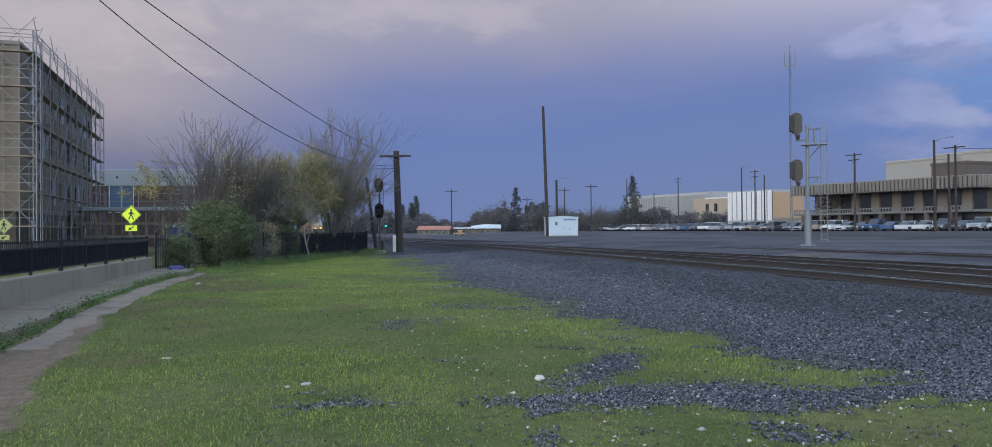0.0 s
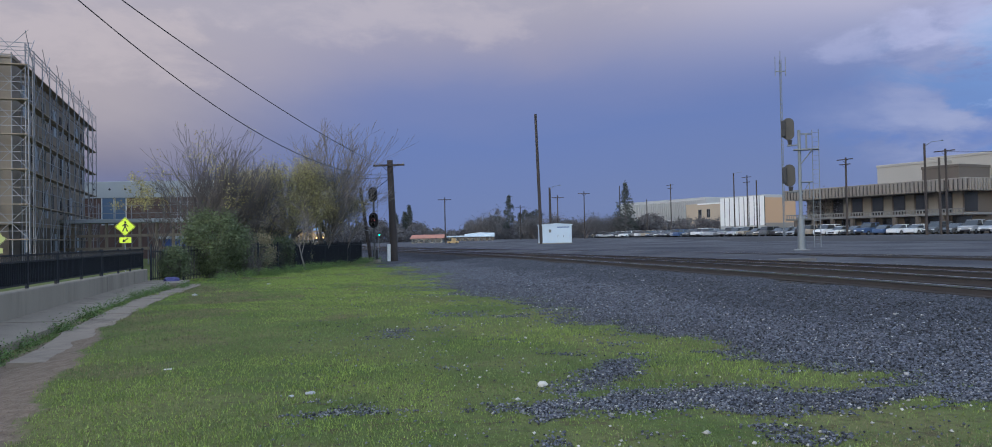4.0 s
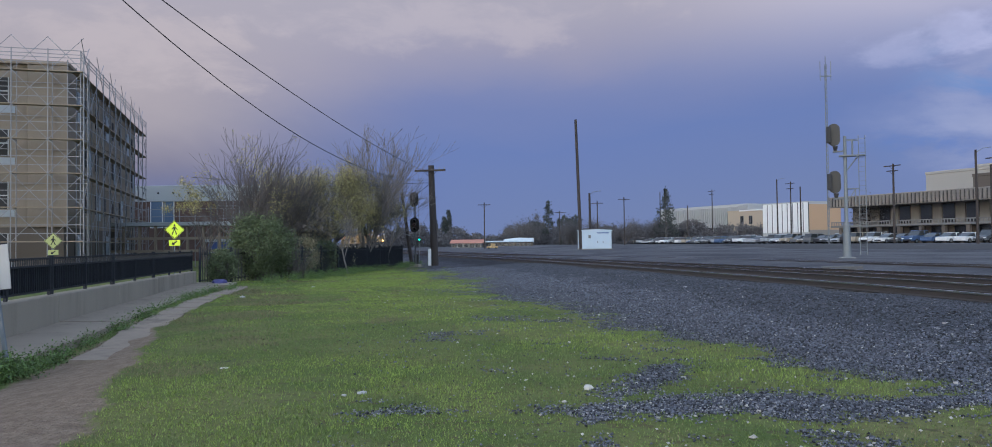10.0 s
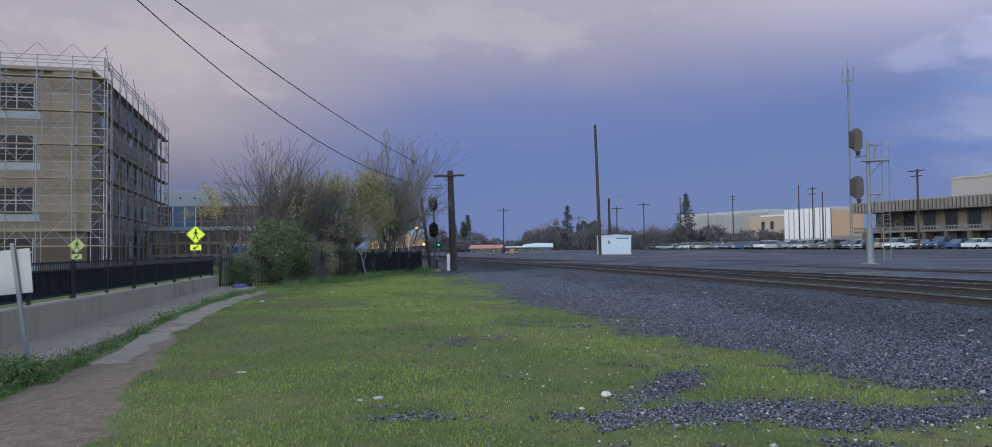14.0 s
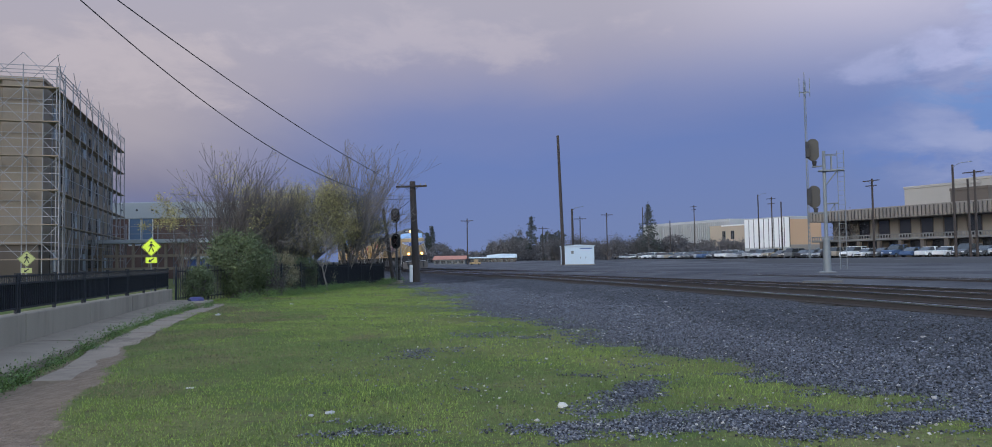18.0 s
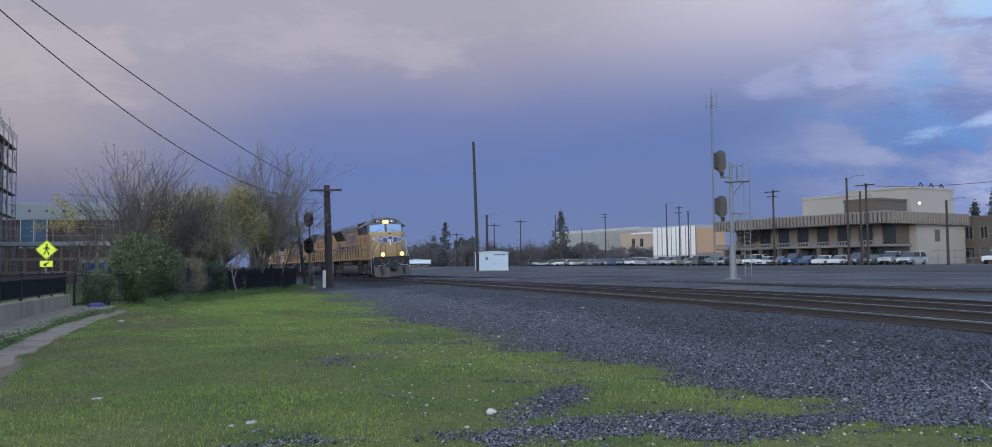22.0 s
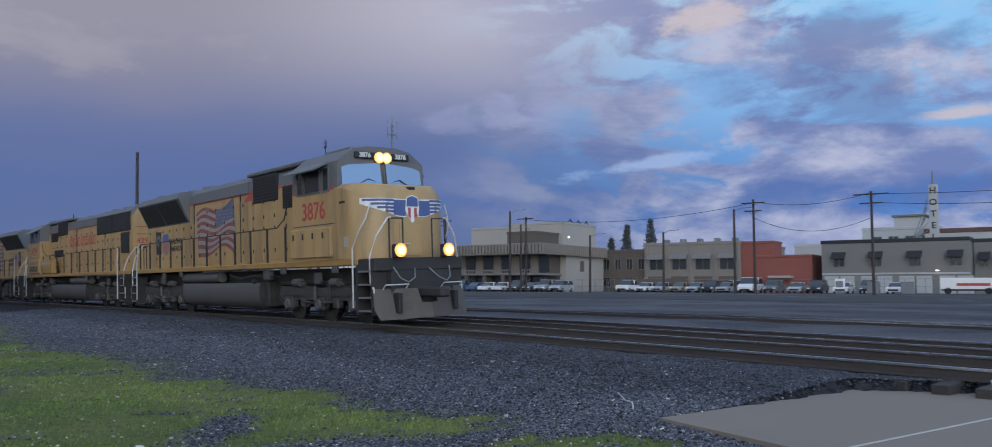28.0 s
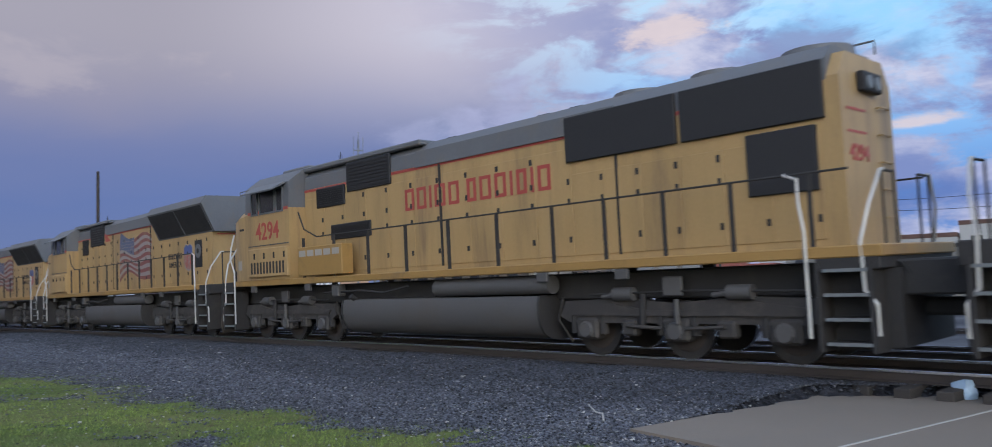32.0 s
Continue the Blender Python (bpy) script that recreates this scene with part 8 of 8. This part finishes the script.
            # shield and slogan
            y0, y1, y2 = sy * 0.999, sy * 1.008, sy * 1.013
            rim = [(-8.8, 3.3), (-8.62, 3.42), (-8.4, 3.36), (-8.18, 3.42), (-8.0, 3.3), (-7.98, 2.7), (-8.1, 2.5), (-8.4, 2.38), (-8.7, 2.5), (-8.82, 2.7)]
            sd = Shape().use(M_FADEWHITE).prism(rim, "y", min(y0, y1), max(y0, y1)).part("side_shield", None, hood, "blue white and red shield")
            Shape().use(M_BLUE).prism([(-8.77, 3.28), (-8.6, 3.39), (-8.4, 3.33), (-8.2, 3.39), (-8.03, 3.28), (-8.03, 3.02), (-8.77, 3.02)], "y", min(y1, y2), max(y1, y2)).part("shield_head", None, sd)
            for k in range(6):
                x = -8.74 + k * 0.124
                Shape().use(M_RED).box(x, min(y1, y2), 2.46 + 0.018 * (2 * k - 5) ** 2 * 0.3, x + 0.055, max(y1, y2), 3.0).part("shield_stripe", None, sd)
            for word, z in (("BUILDING", 3.0), ("AMERICA", 2.68)):
                text_part(word, 0.3, M_DARK, hood, (-7.12, sy * 1.0, z), (90, 0, 0 if sy < 0 else 180), 0.004, "slogan")
            fo = Shape().use(M_DARK).prism([(-9.65, 3.5), (-9.0, 3.5), (-9.0, 2.5), (-9.65, 2.5)], "y", min(sy * 0.995, sy * 1.003), max(sy * 0.995, sy * 1.003)).part("fan_opening", None, hood)
            Shape().use(M_LGREY).cyl((-9.3, sy * 1.003, 3.1), (-9.3, sy * 1.02, 3.1), 0.26, None, 16).use(M_DARK).cyl((-9.3, sy * 1.02, 3.1), (-9.3, sy * 1.025, 3.1), 0.1, None, 12).part("fan_hub", None, fo)
            for x0, x1 in ((-7.95, -7.5), (-7.45, -7.0), (-6.95, -6.4)):
                Shape().use(M_YELLOW).bbox(x0, min(sy * 0.99, sy * 1.0), 2.15, x1, max(sy * 0.99, sy * 1.0), 3.6, None, 0.004).part("slogan_door", None, hood)
        else:
            # the road's name as plain red frames, one for each sign
            x, go = (1.14, -1) if sy > 0 else (-3.09, 1)
            for w in (0.3, 0.3, 0.07, 0.33, 0.31, 0, 0.26, 0.31, 0.3, 0.07, 0.25, 0.07, 0.3):
                if w:
                    x0, x1 = sorted((x, x + go * w))
                    y0, y1 = min(sy * 0.999, sy * 1.007), max(sy * 0.999, sy * 1.007)
                    nb = Shape().use(M_RED).box(x0, y0, 3.38, min(x0 + 0.075, x1), y1, 3.92)
                    if w > 0.1:
                        nb.box(x1 - 0.075, y0, 3.38, x1, y1, 3.92).box(x0 + 0.075, y0, 3.84, x1 - 0.075, y1, 3.92).box(x0 + 0.075, y0, 3.38, x1 - 0.075, y1, 3.46)
                    nb.part("name_bar", None, hood, "plain red painted frame")
                x += go * ((w + 0.1) if w else 0.13)
    spread(lo.children_recursive)
    # fuel tank and air reservoirs
    tk = [(-0.9, 0.3), (0.9, 0.3), (1.14, 0.34), (1.32, 0.45), (1.43, 0.62), (1.47, 0.85), (1.46, 1.08), (1.42, 1.2), (-1.42, 1.2), (-1.46, 1.08), (-1.47, 0.85), (-1.43, 0.62), (-1.32, 0.45), (-1.14, 0.34)]
    tank = Shape().use(M_TANK).prism(tk, "x", gear - 3.9, gear + 3.4).part("fuel_tank", None, lo, "grey dirty fuel tank", True)
    for x in (gear - 3.92, gear + 3.36):
        Shape().use(M_UNDER).prism([(q * 1.012, 0.75 + (z - 0.75) * 1.02) for q, z in tk], "x", x, x + 0.06).part("tank_flange", None, tank, "", True)
    for sy in (-1, 1):
        Shape().use(M_UNDER).cyl((gear + 2.9, sy * 1.3, 1.15), (gear + 2.9, sy * 1.5, 1.3), 0.07, None, 10).part("filler_cap", None, tank)
        Shape().use(M_UNDER).tube([(0.6, sy * 1.35, 1.5), (1.6, sy * 1.38, 1.36), (2.6, sy * 1.38, 1.44), (4.6, sy * 1.3, 1.4)], 0.03).part("pipe_run", None, lo)
        Shape().use(M_TANK).bbox(gear + 3.6, min(sy * 1.2, sy * 1.45), 1.3, gear + 3.95, max(sy * 1.2, sy * 1.45), 1.62, None, 0.03).part("valve_box", None, lo)
        for x in (-6.2, -4.2, 5.0, 8.3):
            Shape().use(M_TANK).bbox(x, min(sy * 1.42, sy * 1.5), 1.48, x + 0.3, max(sy * 1.42, sy * 1.5), 1.68, None, 0.015).part("jacking_pad", None, lo)
    Shape().use(M_UNDER).bbox(gear + 3.4, -1.3, 0.4, gear + 3.7, 1.3, 1.2, None, 0.03).part("tank_end", None, lo)
    for sy in (-1, 1):
        Shape().use(M_TANK).cyl((gear - 4.1, sy * 1.22, 1.42), (gear - 0.4, sy * 1.22, 1.42), 0.19, None, 14).part("air_reservoir", None, lo, "", True)
    # trucks
    wm = wheel_mesh()
    wheels = []
    for tx in (gear - 6.95, gear + 6.95):
        tr = Shape().use(M_UNDER).bbox(tx - 2.6, -0.9, 0.75, tx + 2.6, 0.9, 1.0, None, 0.04).part("truck", None, lo)
        for sy in (-1, 1):
            Shape().use(M_TRUCK).prism([(tx - 2.75, 0.78), (tx - 2.6, 1.08), (tx - 1.2, 1.12), (tx, 1.02), (tx + 1.2, 1.12), (tx + 2.6, 1.08), (tx + 2.75, 0.78), (tx + 2.5, 0.66), (tx - 2.5, 0.66)], "y", min(sy * 0.95, sy * 1.15), max(sy * 0.95, sy * 1.15)).part("side_frame", None, tr)
            for ax in (-2.05, 0, 2.05):
                Shape().use(M_TRUCK).bbox(tx + ax - 0.27, min(sy * 0.9, sy * 1.2), 0.34, tx + ax + 0.27, max(sy * 0.9, sy * 1.2), 0.76, None, 0.05).use(M_TANK).cyl((tx + ax, sy * 1.2, 0.53), (tx + ax, sy * 1.26, 0.53), 0.17, 0.14, 12).part("axle_box", None, tr)
                for dx in (-0.36, 0.36):
                    Shape().use(M_UNDER).cyl((tx + ax + dx, sy * 1.08, 0.45), (tx + ax + dx, sy * 1.08, 0.8), 0.09, None, 8).part("spring", None, tr)
            for ax in (-1.3, 1.1):
                Shape().use(M_TANK).cyl((tx + ax - 0.25, sy * 1.2, 1.2), (tx + ax + 0.2, sy * 1.2, 1.2), 0.13, None, 10).cyl((tx + ax + 0.2, sy * 1.2, 1.2), (tx + ax + 0.5, sy * 1.2, 1.15), 0.05, None, 8).part("brake_cylinder", None, tr, "", True)
            Shape().use(M_TANK).bbox(tx - 0.2, min(sy * 1.15, sy * 1.24), 1.15, tx + 0.2, max(sy * 1.15, sy * 1.24), 1.5, None, 0.02).part("bracket", None, tr)
            Shape().use(M_TRUCK).prism([(tx - 2.5, 0.92), (tx - 1.5, 1.04), (tx - 0.6, 0.9), (tx + 0.6, 0.9), (tx + 1.5, 1.04), (tx + 2.5, 0.92), (tx + 2.4, 0.8), (tx - 2.4, 0.8)], "y", min(sy * 1.15, sy * 1.2), max(sy * 1.15, sy * 1.2)).part("frame_web", None, tr)
            for ax in (-1.02, 1.02):
                Shape().use(M_TRUCK).bbox(tx + ax - 0.16, min(sy * 1.0, sy * 1.22), 0.42, tx + ax + 0.16, max(sy * 1.0, sy * 1.22), 0.72, None, 0.04).part("brake_shoe", None, tr)
                Shape().use(M_TRUCK).cyl((tx + ax, sy * 1.24, 0.62), (tx + ax * 0.25, sy * 1.24, 0.58), 0.035, None, 6).part("brake_rod", None, tr)
            for q in (-1, 1):
                Shape().use(M_TRUCK).tube([(tx + q * 2.7, sy * 1.1, 1.15), (tx + q * 2.85, sy * 1.1, 0.7), (tx + q * 2.72, sy * 0.85, 0.25)], 0.03).part("sand_pipe", None, tr)
            Shape().use(M_TANK).cyl((tx - 0.1, sy * 1.26, 0.66), (tx - 0.1, sy * 1.26, 1.1), 0.05, None, 8).part("damper", None, tr)
            Shape().use(M_UNDER).cyl((tx + 0.7, sy * 1.2, 0.6), (tx + 0.65, sy * 1.2, 1.2), 0.06, None, 8).part("damper", None, tr)
            Shape().use(M_UNDER).tube([(tx - 2.5, sy * 1.22, 1.2), (tx - 0.4, sy * 1.22, 1.24), (tx + 1.9, sy * 1.22, 1.2)], 0.02).part("brake_pipe", None, tr)
        for ax in (-2.05, 0, 2.05):
            w = link("wheelset", wm, lo, Matrix.Translation((tx + ax, 0, 0.53)))
            wheels.append((w, tx + ax))
    done = set(lo.children_recursive)
    # end platforms, steps, pilot, coupler
    for end in (-1, 1):
        back = 0.6 if end > 0 else (-0.85 if flare else 0.9)
        ex = end * (10.25 - back)
        Shape().use(M_UNDER).bbox(min(end * (9.5 - back), end * (10.45 - back)), -1.5, 1.5, max(end * (9.5 - back), end * (10.45 - back)), 1.5, 1.84, None, 0.02).part("end_platform", None, lo)
        a, b = sorted((end * (10.35 - back), end * (10.55 - back)))
        Shape().use(M_UNDER).prism([(-1.05, 0.35), (1.05, 0.35), (1.05, 1.5), (-1.05, 1.5)], "x", a, b).part("pilot_plate", None, lo)
        if end > 0:
            for sy in (-1, 1):
                prof = [(0.0, 0.2), (0.0, 0.6), (0.26, 0.62), (0.32, 1.0), (1.52, 1.02), (1.56, 0.45), (1.45, 0.18)]
                p = []
                for d0 in (0.0, 0.05):
                    p += [(10.45 - q * 0.3 - (z - 0.2) * 0.28 - d0, sy * q, z) for q, z in prof]
                n7 = len(prof)
                fc = [tuple(range(n7)), tuple(range(n7, 2 * n7))[::-1]] + [(i, i + n7, (i + 1) % n7 + n7, (i + 1) % n7) for i in range(n7)]
                Shape().use(M_PLOUGH).add(p, fc if sy < 0 else [q[::-1] for q in fc]).part("snow_plough", None, lo, "scuffed grey steel plough blade")
                Shape().use(M_DARK).bbox(9.95, sy * 0.95 - 0.07, 0.35, 10.24, sy * 0.95 + 0.07, 0.9, None, 0.02).part("plough_step", None, lo)
                Shape().use(M_SILVER).tube([(9.98, sy * 0.6, 1.0), (10.12, sy * 0.6, 1.12), (10.06, sy * 1.3, 1.12), (9.92, sy * 1.3, 1.0)], 0.02).part("uncoupling_bar", None, lo)
        Shape().use(M_UNDER).bbox(min(end * (10.5 - back), end * max(11.02, 10.75 - back)), -0.16, 0.75, max(end * (10.5 - back), end * max(11.02, 10.75 - back)), 0.16, 1.02, None, 0.05).part("coupler", None, lo)
        for sy in (-1, 1):
            h = [(end * (10.52 - back), sy * 0.25, 1.55), (end * (10.75 - back), sy * 0.4, 1.3), (end * (10.8 - back), sy * 0.65, 1.18), (end * (10.7 - back), sy * 0.85, 1.3), (end * (10.52 - back), sy * 0.95, 1.6)]
            Shape().use(M_ALU if end > 0 else M_DARK).tube(h, 0.02).part("brake_hose", None, lo)
            for k, z in enumerate((0.42, 0.78, 1.14, 1.5)):
                sp = Shape().use(M_UNDER).bbox(min(end * (9.62 - back), end * (10.28 - back)), sy * 1.3 - 0.22, z - 0.02, max(end * (9.62 - back), end * (10.28 - back)), sy * 1.3 + 0.2, z + 0.02, None, 0.008).part("step", None, lo)
                Shape().use(M_ALU).box(min(end * (9.62 - back), end * (10.28 - back)), sy * 1.515 - 0.012, z - 0.025, max(end * (9.62 - back), end * (10.28 - back)), sy * 1.515 + 0.012, z + 0.025).part("step_edge", None, sp, "bright step edge")
            Shape().use(M_UNDER).box(min(end * (9.5 - back), end * (10.35 - back)), sy * 1.06 - 0.02, 0.3, max(end * (9.5 - back), end * (10.35 - back)), sy * 1.06 + 0.02, 1.6).part("step_back", None, lo)
            for xx in (9.53, 10.31):
                Shape().use(M_UNDER).box(min(end * (xx - back - 0.03), end * (xx - back + 0.03)), min(sy * 1.06, sy * 1.53), 0.3, max(end * (xx - back - 0.03), end * (xx - back + 0.03)), max(sy * 1.06, sy * 1.53), 1.62).part("step_side", None, lo)
            if end > 0:
                hoop = [(x + 0.6 - back, y, z) for x, y, z in ((8.8, sy * 1.56, 0.5), (8.8, sy * 1.56, 2.15), (9.12, sy * 1.54, 2.6), (9.3, sy * 1.42, 2.95), (9.34, sy * 1.28, 3.4))]
            else:
                hoop = [(x + back, y, z) for x, y, z in ((-9.4, sy * 1.56, 0.5), (-9.4, sy * 1.56, 2.1), (-9.33, sy * 1.54, 2.55), (-9.32, sy * 1.52, 2.9), (-9.1, sy * 1.5, 2.99))]
            Shape().use(M_SILVER).tube(hoop, 0.026).part("grab_rail", None, lo, "bright painted grab rail")
            Shape().use(M_SILVER).tube([(end * (10.38 - back), sy * 1.5, 0.55), (end * (10.38 - back), sy * 1.5, 1.0), (end * (10.22 - back), sy * 1.5, 1.2), (end * (10.2 - back), sy * 1.5, 1.9), (end * (10.3 - back), sy * 1.35, 2.45), (end * (10.36 - back), sy * 1.0, 2.96), (end * (10.36 - back), sy * 0.9, 2.97)], 0.026).part("grab_rail", None, lo, "bright painted grab rail")
            for yy in (0.5, 0.95):
                Shape().use(M_UNDER).cyl((end * (10.35 - back), sy * yy, 1.84), (end * (10.35 - back), sy * yy, 2.95), 0.022, None, 6).part("end_post", None, lo)
            Shape().use(M_UNDER).tube([(end * (10.35 - back), sy * 0.5, 2.95), (end * (10.35 - back), sy * 0.95, 2.95)], 0.022).part("end_rail", None, lo)
    # side handrails
    for sy in (-1, 1):
        zr = 2.98
        Shape().use(M_UNDER).tube([(-10.05 if flare else -9.2, sy * 1.5, zr)] + [(x, sy * 1.5, zr) for x in np.linspace(-8.9, 4.0, 9)] + [(4.55, sy * 1.5, zr + 0.25), (4.8, sy * 1.5, 3.75)], 0.02).part("handrail", None, lo)
        for k in range(-1 if flare else 0, 11):
            x = -8.6 + k * 1.32
            Shape().use(M_UNDER).box(x - 0.03, min(sy * 1.47, sy * 1.52), 1.86, x + 0.03, max(sy * 1.47, sy * 1.52), zr).part("handrail_post", None, lo)
    spread([ob for ob in lo.children_recursive if ob not in done])
    return lo, wheels


# ---- movement of the train ----
LINE_Y = np.arange(-120.0, 360.0, 0.5)
LINE = np.array([tuple(track_point(q)) for q in LINE_Y])
LINE_S = np.concatenate([[0], np.cumsum(np.linalg.norm(np.diff(LINE, axis=0), axis=1))])
HEAD_X = 9.07           # the headlight ahead of the middle
# where the leading headlight is along the line, by its y
HEAD = [(0, 240), (4, 210), (8.5, 176), (11, 157), (14, 132.7), (17, 108.8), (18, 101), (19, 92.9), (20, 84.9), (21, 77.2), (22, 69.7), (23, 62.3), (24, 54.8), (24.5, 51.0), (25, 47.1), (26, 39.3), (26.5, 35.3), (27, 31.2),
        (27.5, 27.0), (28, 22.8), (28.5, 18.6), (29, 14.2), (29.5, 9.95), (30, 5.55), (30.5, 1.15), (31, -3.25), (31.5, -7.8), (32, -12.35)]


def line_at(s):
    return Vector([float(np.interp(s, LINE_S, LINE[:, k])) for k in range(3)])


def unit_pose(t, k, flip):
    y = np.interp(t, [a for a, b in HEAD], [b for a, b in HEAD])
    s = float(np.interp(y, LINE_Y, LINE_S)) + HEAD_X + UNIT * k
    a, b = line_at(s - TRUCK), line_at(s + TRUCK)
    fwd = (a - b).normalized() * (-1 if flip else 1)
    left = Vector((0, 0, 1)).cross(fwd).normalized()
    cant = SUPER / 1.435 * (-1 if flip else 1)
    left = (left + Vector((0, 0, cant))).normalized()
    up = fwd.cross(left).normalized()
    left = up.cross(fwd)
    mid = (a + b) / 2 + Vector((0, 0, SUPER / 2))
    m = Matrix((fwd, left, up)).transposed().to_4x4()
    m.translation = mid
    return m, s


# ---- build ----
build_tracks()
build_ground()
build_ballast()
build_grass()
build_slab()
build_wall()
build_iron_fence()
build_white_sign()
build_scaffold()
build_left_town()
build_left_plants()
build_litter()
LENS_COVERS = build_left_signal()
build_right_signal()
build_hut()
build_line_poles()
build_town()
build_town_poles()
build_cars()
build_distance()
TRAIN = []
for k, (flare, picture, number, flip) in enumerate(((True, "flag", "3876", False), (False, "name", "4294", True), (True, "flag", "", True), (True, "flag", "", True), (False, "name", "", True))):
    TRAIN.append((*make_loco(flare, picture, number), k, flip))


def motions():
    for lo, wheels, k, flip in TRAIN:
        walk(lo, [(t, unit_pose(t, k, flip)[0]) for t, y in HEAD])
        times = [f / FPS for f in list(range(0, 780, 3)) + list(range(780, 961, 2))]
        turns = [unit_pose(t, k, flip)[1] / 0.53 for t in times]
        for w, x in wheels:
            walk(w, [(t, Matrix.Translation((x, 0, 0.53)) @ Matrix.Rotation(q if flip else -q, 4, "Y")) for t, q in zip(times, turns)])
    for lens_cover, x, z in LENS_COVERS:
        at = lambda up: pose(x, 0.0, z + up)
        walk(lens_cover, [(0, at(0)), (22.1, at(0)), (22.4, at(0.31)), (32, at(0.31))])


motions()
